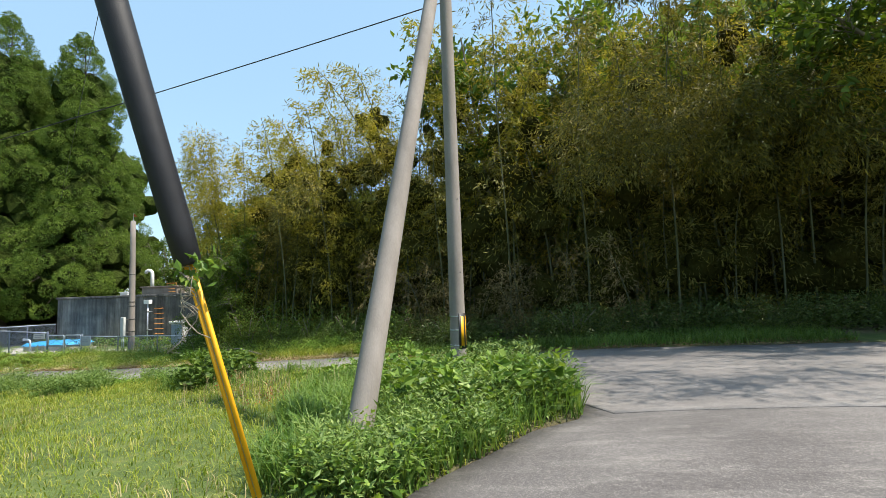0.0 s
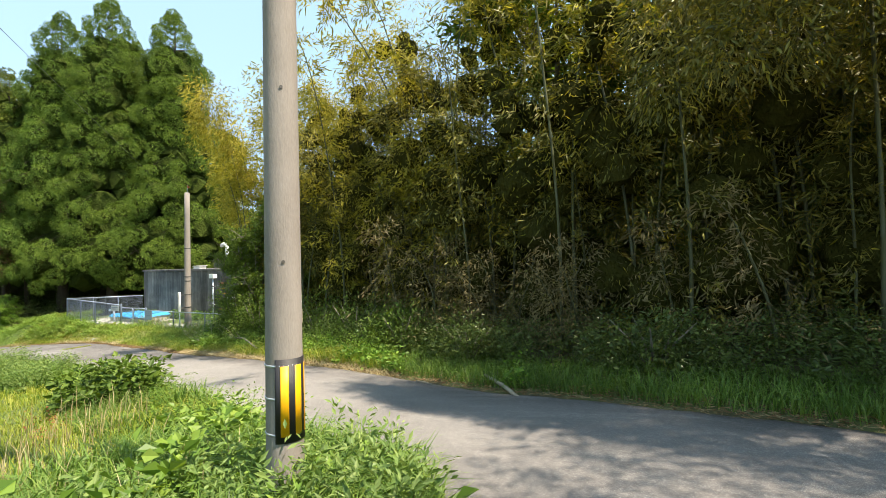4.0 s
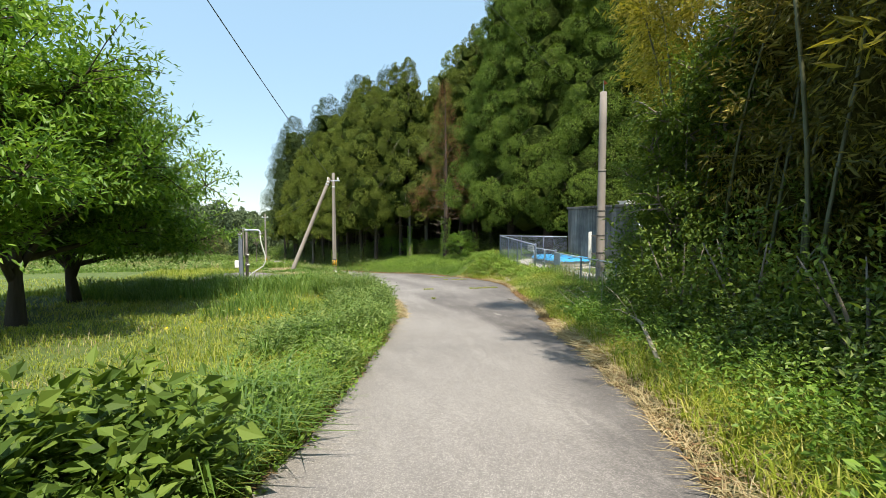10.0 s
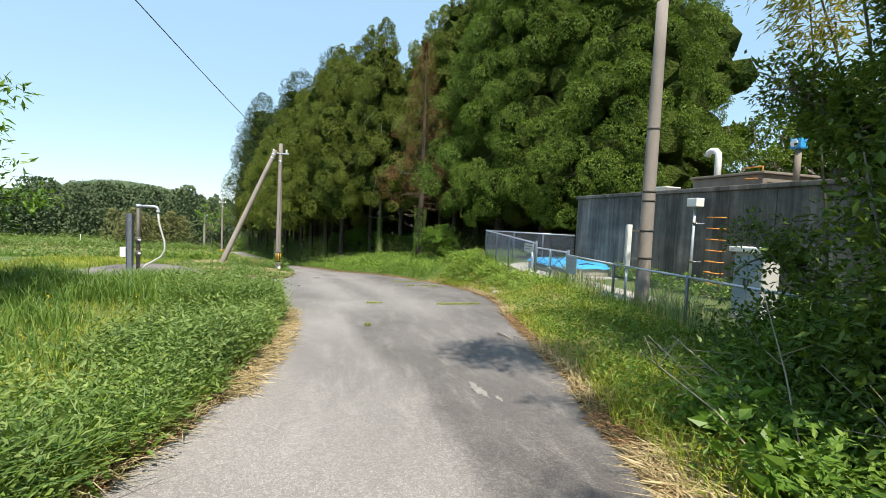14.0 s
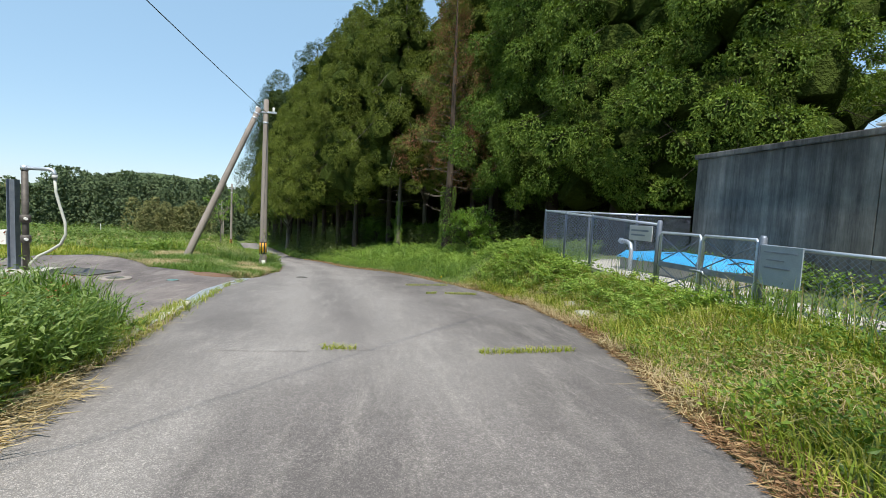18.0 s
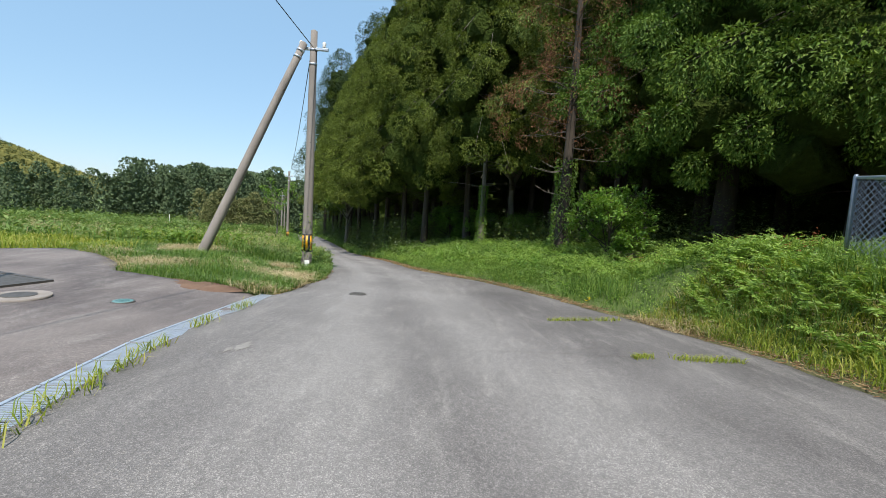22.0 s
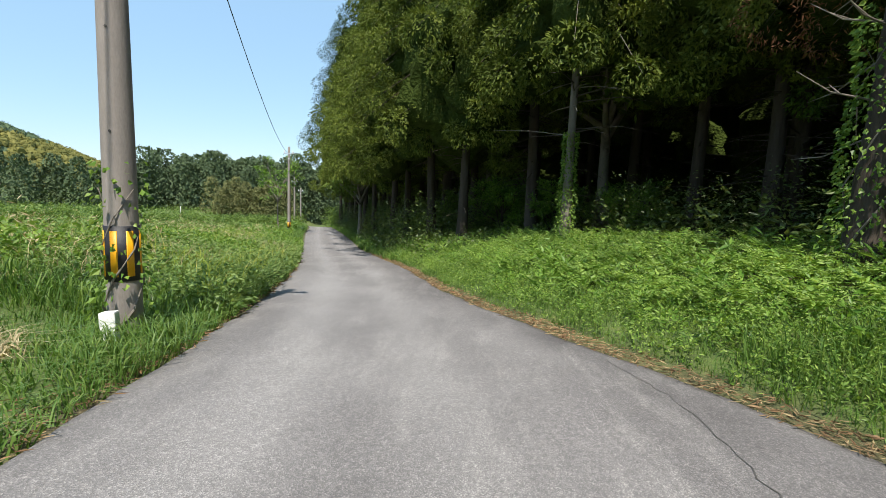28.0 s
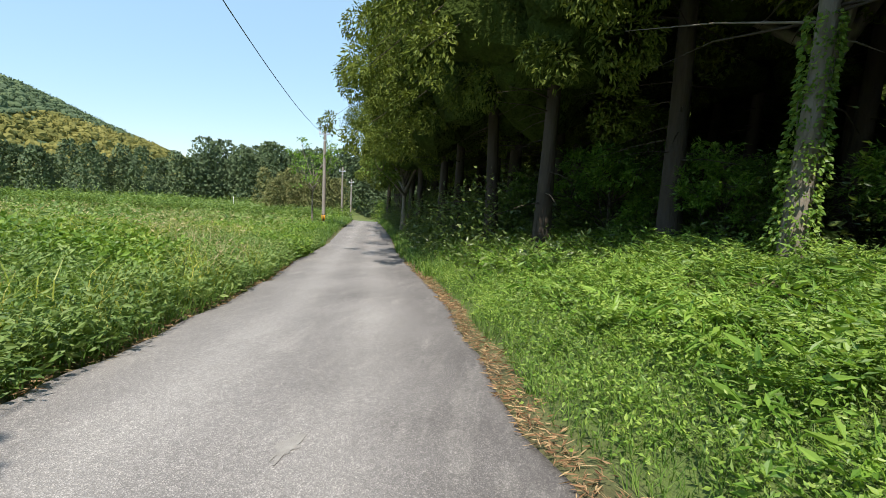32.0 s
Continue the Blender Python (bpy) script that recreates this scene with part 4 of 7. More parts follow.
part("basin", boxed(-1.28, -0.8, -0.01, 1.28, 0.8, 0.25, bevel=0.03), M["concrete"], sheet, "low concrete rim")
for k in range(5):
    part("rope", piped([(-1.2 + 0.6 * k, -0.88, 0.27), (-1.2 + 0.6 * k, 0, 0.41), (-1.2 + 0.6 * k, 0.88, 0.27)], 0.012, 6), M["cable"], sheet)
elbow = thing("pipe_elbow", pose(-26.4, 19.45, YARD + 0.09), "grey elbow pipe rising from the yard", "pipe")
part("pipe", piped([(0, 0, -0.02), (0, 0, 0.45), (-0.05, 0, 0.58), (-0.2, 0, 0.63), (-0.4, 0, 0.63)], 0.045, 12), M["galv"], elbow)
part("flange", piped([(-0.4, 0, 0.63), (-0.44, 0, 0.63)], 0.07, 14), M["galv"], elbow)


def chain_link(w, h, pitch=0.075, r=0.0026):
    """Diamond wire between two corners: x from 0 to w, z from 0 to h."""
    V, F = [], []
    for sgn in (1, -1):
        k = -h if sgn > 0 else 0
        while k < (w if sgn > 0 else w + h):
            x0, z0, x1, z1 = (k, 0, k + h, h) if sgn > 0 else (k, 0, k - h, h)
            t0 = max(0, (0 - x0) / (x1 - x0) if x1 > x0 else (x0 - w) / (x0 - x1))
            t1 = min(1, (w - x0) / (x1 - x0) if x1 > x0 else x0 / (x0 - x1))
            if t1 > t0:
                b = len(V)
                for t in (t0, t1):
                    px, pz = x0 + (x1 - x0) * t, z0 + (z1 - z0) * t
                    V += [(px, sgn * 0.003, pz + r * 1.4), (px - r, sgn * 0.003 + r, pz - r), (px + r, sgn * 0.003 - r, pz - r)]
                F += [(b, b + 1, b + 4, b + 3), (b + 1, b + 2, b + 5, b + 4), (b + 2, b, b + 3, b + 5)]
            k += pitch
    return mesh_np("wire_mesh", V, F, M["rail"])


def fence_panel(a, b, za, zb, foot, label, posts=(0.0, 1.0), top=True):
    """A bay of wire fence from a to b, with heights of its top rail at both ends."""
    a, b = Vector((*a, 0)), Vector((*b, 0))
    d = b - a
    e = thing("wire_fence", pose(a.x, a.y, 0, 0, 0, math.degrees(math.atan2(d.y, d.x))), label, "fence", "wire fence round the yard")
    L = d.length
    for u in posts:
        z = za + (zb - za) * u
        part("post", piped([(L * u, 0, foot - 0.2), (L * u, 0, z), (L * u, 0, z + 0.03)], [0.03, 0.03, 0.018], 12), M["rail"], e)
    part("top_rail", piped([(0, 0, za - 0.015), (L, 0, zb - 0.015)], 0.022, 10), M["galv"], e)
    part("bottom_wire", piped([(0, 0, foot + 0.08), (L, 0, foot + 0.08)], 0.006, 6), M["rail"], e)
    me = chain_link(L, 1.0)
    co = np.empty(len(me.vertices) * 3, np.float32)
    me.vertices.foreach_get("co", co)
    co = co.reshape(-1, 3)
    co[:, 2] = foot + 0.06 + co[:, 2] * (za - 0.03 + (zb - za) * co[:, 0] / L - foot - 0.06)
    me.vertices.foreach_set("co", co.ravel())
    me.update()
    part("wire_mesh", me, M["rail"], e, "diamond wire mesh")
    return e


FC = (-29.67, 18.72)
fence_panel(FC, (-26.7, 18.66), -0.08, -0.2, -1.5, "galvanised diamond wire fence with a pipe rail", (0, 0.5))
fence_panel((-26.7, 18.66), (-24.18, 18.6), -0.2, -0.31, -1.5, "galvanised diamond wire fence with a pipe rail", (0,))
fence_panel(FC, (-27.56, 21.66), -0.08, -0.09, -1.5, "galvanised diamond wire fence running to the tank", (0.33, 0.66))
fence_panel((-22.06, 18.58), (-19.95, 18.6), -0.5, -0.53, -1.45, "weathered diamond wire fence with a pipe rail", (1.0,))
for i in range(3):
    fence_panel((-19.95 + 2.2 * i, 18.6 + 0.02 * i), (-17.75 + 2.2 * i, 18.62 + 0.02 * i), -0.53, -0.53, -1.45, "weathered diamond wire fence with a pipe rail", (1.0,))
gate = thing("wire_gate", pose(-24.18, 18.6, 0), "closed double wire gate with a steel latch", "gate")
for x, z in ((0.0, -0.28), (2.1, -0.42)):
    part("gate_post", piped([(x, 0, -1.6), (x, 0, z), (x, 0, z + 0.03)], [0.042, 0.042, 0.026], 14), M["rail"], gate)
for x0, x1 in ((0.07, 1.01), (1.07, 2.03)):
    leafp = part("gate_leaf", piped([(x0, 0, -1.35), (x0, 0, -0.48), (x0 + 0.03, 0, -0.45), (x1 - 0.03, 0, -0.45), (x1, 0, -0.48), (x1, 0, -1.35), (x0 - 0.005, 0, -1.35)], 0.022, 10), M["galv"], gate)
    me = chain_link(x1 - x0, 0.86)
    w = part("wire_mesh", me, M["rail"], leafp)
    w.matrix_basis = pose(x0, 0, -1.33)
    part("lock_rail", boxed(x0, -0.02, -1.0, x1, 0.02, -0.92), M["rail"], leafp)
    for za, zb in ((-0.5, -0.92), (-1.0, -1.34)):
        part("brace", piped([(x0, 0, za), (x1, 0, zb)], 0.009, 6), M["rail"], leafp)
        part("brace", piped([(x0, 0.022, zb), (x1, 0.022, za)], 0.009, 6), M["rail"], leafp)
part("latch", piped([(0.9, -0.05, -0.96), (1.16, -0.05, -0.96), (1.19, -0.05, -1.0)], 0.012, 8), M["galv"], gate)
sign = tagged(part("fence_sign", boxed(-25.0, 18.55, -0.62, -24.3, 18.565, -0.36, bevel=0.004), M["grey"]), "small weathered grey notice plate on the fence", "sign")
for k in range(2):
    part("text_line", boxed(-24.93, 18.543, -0.46 - 0.08 * k, -24.4 - 0.1 * k, 18.548, -0.43 - 0.08 * k), M["rail"], sign)

board = tagged(part("notice_board", boxed(-22.0, 18.5, -0.97, -21.44, 18.515, -0.5, bevel=0.004), M["bluegrey"]), "faded grey-blue notice board wired to the fence", "sign")
for k, (u0, u1) in enumerate(((0.06, 0.5), (0.1, 0.34), (0.08, 0.42))):
    part("text_line", boxed(-22.0 + u0, 18.492, -0.585 - 0.09 * k, -22.0 + u1, 18.498, -0.57 - 0.09 * k), M["rail"], board)
# ---- the lot ----
LZ = -2.375
stand = thing("filling_stand", pose(-30.0, 5.35, LZ), "steel water filling stand with a pale grey hose", "water stand")
part("plinth", boxed(-0.55, -0.45, -0.12, 0.55, 0.5, 0.13, bevel=0.015), M["concrete"], stand, "pale concrete plinth")
part("support_post", boxed(-0.02, -0.3, 0.13, 0.0, -0.14, 2.35), M["rail"], stand, "grey steel beam post")
for yy in (-0.312, -0.14):
    part("post_flange", boxed(-0.1, yy, 0.13, 0.08, yy + 0.012, 2.35), M["rail"], stand)
part("riser", piped([(0.05, 0.08, 0.13), (0.05, 0.08, 2.6)], 0.07, 14), M["iron"], stand, "dark steel riser pipe")
part("outlet_pipe", piped([(0.05, 0.02, 2.64), (0.05, 0.62, 2.64), (0.05, 0.7, 2.61), (0.05, 0.74, 2.54), (0.05, 0.74, 2.46)], 0.045, 12), M["galv"], stand, "galvanised outlet pipe")
part("riser_cap", piped([(0.05, 0.08, 2.58), (0.05, 0.08, 2.7)], 0.08, 14), M["galv"], stand)
part("joint", piped([(0.05, 0.74, 2.42), (0.05, 0.74, 2.5)], 0.062, 12), M["grey"], stand)
hp = [(0.05, 0.74, 2.42), (0.05, 0.76, 2.1), (0.05, 0.86, 1.7), (0.05, 0.96, 1.35), (0.05, 0.97, 1.05), (0.05, 0.85, 0.8), (0.05, 0.6, 0.62), (0.05, 0.35, 0.48), (0.05, 0.18, 0.3), (0.05, 0.12, 0.2)]
part("hose", piped(hp, 0.033, 10), M["hose"], stand, "pale grey-green hose")
for z in (0.9, 1.4):
    part("valve", piped([(0.05, 0.08, z - 0.1), (0.05, 0.08, z - 0.08), (0.05, 0.08, z + 0.08), (0.05, 0.08, z + 0.1)], [0.075, 0.11, 0.11, 0.075], 14), M["iron"], stand)
    part("handwheel", piped([(0.13, 0.12, z), (0.2, 0.2, z)], 0.035, 12), M["white"], stand, "pale handwheel")
part("meter_box", boxed(-0.12, -0.5, 0.75, 0.12, -0.31, 1.1, bevel=0.012), M["white"], stand, "white meter box")


def round_lid(x, y, z, r, mat, name, label):
    e = thing(name, pose(x, y, z), label, "cover")
    part("ring", piped([(0, 0, -0.06), (0, 0, 0.008), (0, 0, 0.012)], [r, r, r * 0.97], 28), M["iron"], e)
    part("lid", piped([(0, 0, 0.0), (0, 0, 0.014), (0, 0, 0.018)], [r * 0.86, r * 0.86, r * 0.8], 28), mat, e)
    for k in range(5):
        part("rib", boxed(-r * 0.6, -r * 0.5 + k * r * 0.25 - 0.008, 0.018, r * 0.6, -r * 0.5 + k * r * 0.25 + 0.008, 0.023), mat, e)
    return e


round_lid(-32.3, 11.72, float(road_level(-32.3, 11.72)) + 0.018, 0.165, M["iron"], "manhole_cover", "small round cast iron cover in the lane")
round_lid(-30.05, 8.77, lot_level(-30.05, 8.77) + 0.004, 0.15, M["teal"], "valve_cover", "round faded green cover in the lot")
hatch = thing("valve_cover", pose(-29.9, 7.47, LZ - 0.004, 0, 0, 8), "round iron cover set in pale mortar", "cover")
part("mortar", piped([(0, 0, -0.05), (0, 0, 0.006)], 0.36, 26), M["pole"], hatch)
part("lid", piped([(0, 0, -0.02), (0, 0, 0.014)], 0.2, 24), M["iron"], hatch)
hatch2 = thing("square_hatch", pose(-30.8, 6.15, LZ, 0, 0, 70), "large steel plate with a dark frame in the lot", "cover")
for a, b, c, d in ((-0.8, -0.5, 0.8, -0.42), (-0.8, 0.42, 0.8, 0.5), (-0.8, -0.42, -0.72, 0.42), (0.72, -0.42, 0.8, 0.42)):
    part("frame_bar", boxed(a, b, -0.03, c, d, 0.016), M["iron"], hatch2)
part("plate", boxed(-0.72, -0.42, -0.03, 0.72, 0.42, 0.01), M["iron"], hatch2)

# steel grating over the drain, panel by panel, and the kerb that leads to it
def edge_pose(x):
    y0, y1 = float(np.interp(x, LX, LY)), float(np.interp(x - 0.6, LX, LY))
    return y0, math.degrees(math.atan2(y1 - y0, -0.6))


for i in range(10):
    x = -25.4 - 0.63 * i
    y, ang = edge_pose(x)
    z = float(road_level(x - 0.3, y)) + 0.03
    sl = math.degrees(math.atan2(float(road_level(x - 0.6, y)) - float(road_level(x, y)), 0.6))
    e = thing("drain_grating", pose(x, y - 0.1, z, 0, -sl, ang), "galvanised steel drain grating at the lane edge", "drain grating", "drain gratings in a row")
    for yy in (-0.2, 0.17):
        part("frame_bar", boxed(0, yy, -0.05, 0.62, yy + 0.03, 0.004), M["galv"], e)
    for k in range(20):
        part("bar", boxed(0.004 + k * 0.031, -0.17, -0.035, 0.019 + k * 0.031, 0.17, -0.002), M["galv"], e)
    part("bed", boxed(0, -0.17, -0.09, 0.62, 0.17, -0.06), M["iron"], e)
for i in range(6):
    x = -21.6 - 0.63 * i
    y, ang = edge_pose(x)
    z = float(road_level(x - 0.3, y)) + 0.02
    tagged(part("kerb_stone", boxed(0.01, -0.07, -0.12, 0.6, 0.07, 0.055, bevel=0.018), M["concrete"]), "worn pale concrete kerb stone beside the lot", "kerb", "kerb stones by the lot").matrix_basis = pose(x, y - 0.1, z, 0, 0, ang)
tagged(part("boundary_stone", boxed(-0.065, -0.065, -0.15, 0.065, 0.065, 0.3, bevel=0.015), M["white"]), "short white boundary stone beside the pole", "boundary stone").matrix_basis = pose(-37.05, 9.52, -2.93, 4, -6, 20)

bm = bmesh.new()
ring = [bm.verts.new((math.cos(a) * (1 + 0.22 * math.sin(3 * a)), 0.55 * math.sin(a) * (1 + 0.25 * math.cos(2 * a)), 0.0)) for a in np.linspace(0, 6.283, 25)[:-1]]
inner = [bm.verts.new((v.co.x * 0.7, v.co.y * 0.7, 0.05 + 0.02 * math.sin(i * 1.7))) for i, v in enumerate(ring)]
mid = bm.verts.new((0, 0, 0.07))
for i in range(24):
    bm.faces.new((ring[i], ring[(i + 1) % 24], inner[(i + 1) % 24], inner[i])).smooth = True
    bm.faces.new((inner[i], inner[(i + 1) % 24], mid)).smooth = True
tagged(part("earth_patch", bm, M["earth"]), "reddish bare earth washed onto the lot", "earth", kind="structure").matrix_basis = pose(-31.9, 8.7, lot_level(-31.9, 8.7) - 0.045, 0, 0, 75)

# ---- plants: builders ----
def bent_stem(points, radii, seg=7):
    return piped(points, radii, seg)


def tree_trunk(h, r, wob_amp=0.07, seg=10, steps=7, flare=1.25):
    ph = rng.uniform(0, 6, 2)
    pts = [(wob_amp * math.sin(ph[0] + 3 * i / steps), wob_amp * math.sin(ph[1] + 2.3 * i / steps), h * i / steps) for i in range(steps + 1)]
    p0 = pts[0]
    pts = [(x - p0[0], y - p0[1], z) for x, y, z in pts]
    rad = [r * (1 - 0.9 * i / steps) for i in range(steps + 1)]
    return [(0, 0, -0.35)] + pts, [r * flare * 1.15] + [r * flare] + rad[1:]


def lump_mesh(name, C, R, flat, mat):
    """Uneven rounded lumps, one for each centre: the close inner foliage of a crown."""
    ring = [(math.cos(a), math.sin(a), z) for z, ph in ((0.6, 0.0), (0.0, 0.5), (-0.6, 0.0)) for a in [(k + ph) * math.pi / 3 for k in range(6)]]
    T = np.array([(r[0] * math.sqrt(1 - r[2] ** 2), r[1] * math.sqrt(1 - r[2] ** 2), r[2]) for r in ring] + [(0, 0, 1), (0, 0, -1)])
    F = []
    for k in range(6):
        q = (k + 1) % 6
        F += [(18, k, q), (6 + k, q, k), (6 + k, 6 + q, q), (12 + k, 6 + k, 12 + k), (19, 12 + q, 12 + k)]
        F[-2:] = [(12 + q, 6 + q, 6 + k), (12 + q, 6 + k, 12 + k), (19, 12 + q, 12 + k)]
    n = len(C)
    V = C[:, None, :] + T[None] * R[:, None, None] * np.array([1, 1, flat]) * rng.uniform(0.62, 1.2, (n, len(T), 1))
    F = (np.array(F)[None] + (np.arange(n) * len(T))[:, None, None]).reshape(-1, 3)
    return mesh_np(name, V.reshape(-1, 3), F, mat)


def conifer(name, h, start, spread, branches, per, r, mat, droop=0.35, size=(0.5, 0.2), irregular=0.25, full=0.6, limb=1.0, pad=0.85, core=0.7, dead=0):
    """Trunk, limbs, and a crown of rounded drooping pads: inner lumps, toned dark for shade, under many small sprays.
    """
    pts, rad = tree_trunk(h * 0.97, r)
    trunk = bent_stem(pts, rad, 12)
    limbs = bmesh.new()
    C, R, D, core_c, core_r = [], [], [], [], []
    for i in range(branches):
        u = (i + rng.uniform(0, 1)) / branches
        z = start + (h - start) * u ** 1.05
        taper = (1 - u) ** full * (0.6 + 0.4 * min(1, u * 6 + 0.3))
        L = max(0.3, spread * taper * rng.uniform(1 - irregular, 1 + irregular))
        a = i * 2.39996 + rng.normal(0, 0.35)
        d = np.array([math.cos(a), math.sin(a), 0.0])
        tip = d * L + np.array([0, 0, z + L * (0.15 - droop)])
        mid = d * L * 0.55 + np.array([0, 0, z + L * 0.12])
        if L > 0.8:
            tube(limbs, [(0, 0, z - 0.05), tuple(mid), tuple(tip)], [limb * (0.014 + 0.007 * L), limb * 0.012, 0.004], 4, False)
        rp = pad * (0.5 + 0.5 * min(1, L / 3)) * rng.uniform(0.65, 1.25)
        C.append(tip - d * rp * 0.6)
        R.append(rp)
        D.append(d)
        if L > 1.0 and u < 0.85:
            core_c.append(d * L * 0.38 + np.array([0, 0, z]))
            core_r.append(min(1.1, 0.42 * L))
        if L > 2.0:
            C.append(mid + np.array([0, 0, 0.25]) + rng.normal(0, 0.3, 3))
            R.append(rp * rng.uniform(0.7, 1.0))
            D.append(d)
    for k in range(dead):
        a, z, L = rng.uniform(0, 6.28), 1.2 + (start - 0.6) * rng.random(), rng.uniform(0.6, 2.3)
        d = Vector((math.cos(a), math.sin(a), rng.uniform(-0.35, 0.15)))
        tube(limbs, [(0, 0, z), d * L * 0.5 + Vector((0, 0, z)), d * L + Vector((0, 0, z - 0.1))], [0.02, 0.012, 0.004], 4, False)
    C, R, D = np.array(C), np.array(R), np.array(D)
    w = (R / R.mean()) ** 2
    k = np.repeat(np.arange(len(C)), np.maximum(int(per * 0.85), (per * w).astype(int)))
    n = len(k)
    o = dirs(n, -0.85, 1.0)
    away = (o * D[k]).sum(1, keepdims=True)
    o = o - 1.7 * np.minimum(away + 0.25, 0) * D[k]
    o /= np.linalg.norm(o, axis=1, keepdims=True)
    P = C[k] + o * R[k][:, None] * np.array([1, 1, 0.85]) * rng.uniform(0.78, 1.1, (n, 1))
    A = np.array([0, 0, -0.75]) - o * (-0.75 * o[:, 2:]) + 0.45 * o + D[k] * 0.15 + rng.normal(0, 0.5, (n, 3))
    crown = leaf_mesh("crown", P, A, rng.uniform(0.6, 1.4, n) * size[0], rng.uniform(0.6, 1.4, n) * size[1], mat, 0.3, o)
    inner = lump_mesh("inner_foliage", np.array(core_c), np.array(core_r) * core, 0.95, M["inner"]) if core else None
    return trunk, limbs, crown, inner


def put_tree(name, parts, bark, m, label, category, group="", scale=1.0):
    e = thing(name, m, label, category, group)
    e.scale = (scale, scale, scale)
    trunk, limbs, crown = parts[:3]
    part("trunk", trunk, bark, e)
    tagged(part("boughwork", limbs, bark, e), kind="stuff")
    part("crown", crown, crown.materials[0], e)
    if len(parts) > 3 and parts[3] is not None:
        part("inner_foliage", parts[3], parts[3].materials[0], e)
    return e


def broadleaf(h, r, start, spread, limbs_n, twigs, per, mat, size=(0.16, 0.06), flat=0.75, low=0.25, core=True):
    """A round-headed tree: forked limbs, twigs and loose tufts of leaves with gaps between."""
    pts, rad = tree_trunk(h * 0.55, r, 0.1, 10, 4, 1.35)
    wood = bent_stem(pts, rad, 10)
    limbs = bmesh.new()
    P, A, C = [], [], []
    for i in range(limbs_n):
        a = i * 2.39996 + rng.normal(0, 0.3)
        z0 = start + (h * 0.5 - start) * (i / limbs_n)
        up = rng.uniform(low, 1.0)
        d = np.array([math.cos(a) * (1.15 - 0.6 * up), math.sin(a) * (1.15 - 0.6 * up), up * 0.95])
        L = spread * rng.uniform(0.75, 1.1)
        tip = np.array([0, 0, z0]) + d * np.array([L, L, h - z0]) * np.array([1, 1, 0.8])
        mid = np.array([0, 0, z0]) * 0.45 + tip * 0.55 + rng.normal(0, 0.12, 3)
        tube(limbs, [(0, 0, z0 - 0.1), tuple(mid), tuple(tip)], [r * 0.55, r * 0.3, r * 0.1], 6, False)
        for k in range(twigs):
            w = rng.uniform(0.25, 1.0)
            base = mid + (tip - mid) * (w - 0.25) / 0.75
            td = dirs(1, -0.45, 0.9)[0]
            tl = spread * rng.uniform(0.18, 0.42)
            end = base + td * tl
            tube(limbs, [tuple(base), tuple(base + td * tl * 0.5 + np.array([0, 0, 0.05])), tuple(end)], [0.018, 0.012, 0.005], 4, False)
            if w < 0.6:
                C.append(base + (end - base) * 0.5)
            n = int(per * rng.uniform(0.6, 1.3))
            off = dirs(n) * (rng.random((n, 1)) ** 0.5) * np.array([0.36, 0.36, 0.36 * flat]) * spread * 0.36
            P.append(base + (end - base) * rng.uniform(0.4, 1.1, (n, 1)) + off)
            A.append(td * 0.5 + off * 2.0 / spread + rng.normal(0, 0.5, (n, 3)) + np.array([0, 0, -0.15]))
    P, A = np.concatenate(P), np.concatenate(A)
    n = len(P)
    crown = leaf_mesh("crown", P, A, rng.uniform(0.7, 1.3, n) * size[0], rng.uniform(0.7, 1.3, n) * size[1], mat, 0.2, np.array([[0, 0, 1.0]]))
    C = np.array(C)
    inner = lump_mesh("inner_foliage", C, spread * 0.062 * rng.uniform(0.6, 1.2, len(C)), flat, M["inner_leaf"]) if core else None
    return wood, limbs, crown, inner


def bamboo_parts(h, lean, leaves, mat, low=0.25, seg=7):
    """A culm with its nodes, bending over at the top, side twigs and narrow leaves."""
    culm = bmesh.new()
    K = 12
    line = [np.array([lean * (i / K) ** 2.2, 0.05 * math.sin(i * 0.7), h * (i / K) * (1 - 0.10 * (i / K) ** 3)]) for i in range(K + 1)]
    pts, rad = [], []
    for i, p in enumerate(line):
        r = 0.03 * (1 - 0.8 * i / K) + 0.004
        pts += [p - np.array([0, 0, 0.02]), p, p + np.array([0, 0, 0.02])]
        rad += [r, r * 1.15, r]
    tube(culm, [tuple(p) for p in pts], rad, 5, False)
    P, A = [], []
    tw = 44
    for i in range(tw):
        u = low + (1 - low) * rng.random() ** 0.8
        b = line[0] * 0 + np.array([np.interp(u, np.linspace(0, 1, K + 1), [p[k] for p in line]) for k in range(3)])
        d = dirs(1, -0.25, 0.6)[0]
        L = rng.uniform(0.5, 1.25) * (1.15 - 0.5 * u)
        n = leaves // tw
        s = rng.uniform(0.15, 1.0, (n, 1))
        P.append(b + d * L * s + np.array([0, 0, -0.35]) * L * s ** 2 + rng.normal(0, 0.09, (n, 3)))
        A.append(d * 0.6 + rng.normal(0, 0.5, (n, 3)) + np.array([0, 0, -0.45]))
    P, A = np.concatenate(P), np.concatenate(A)
    n = len(P)
    return culm, leaf_mesh("foliage", P, A, rng.uniform(0.11, 0.24, n), rng.uniform(0.022, 0.042, n), mat, 0.15)


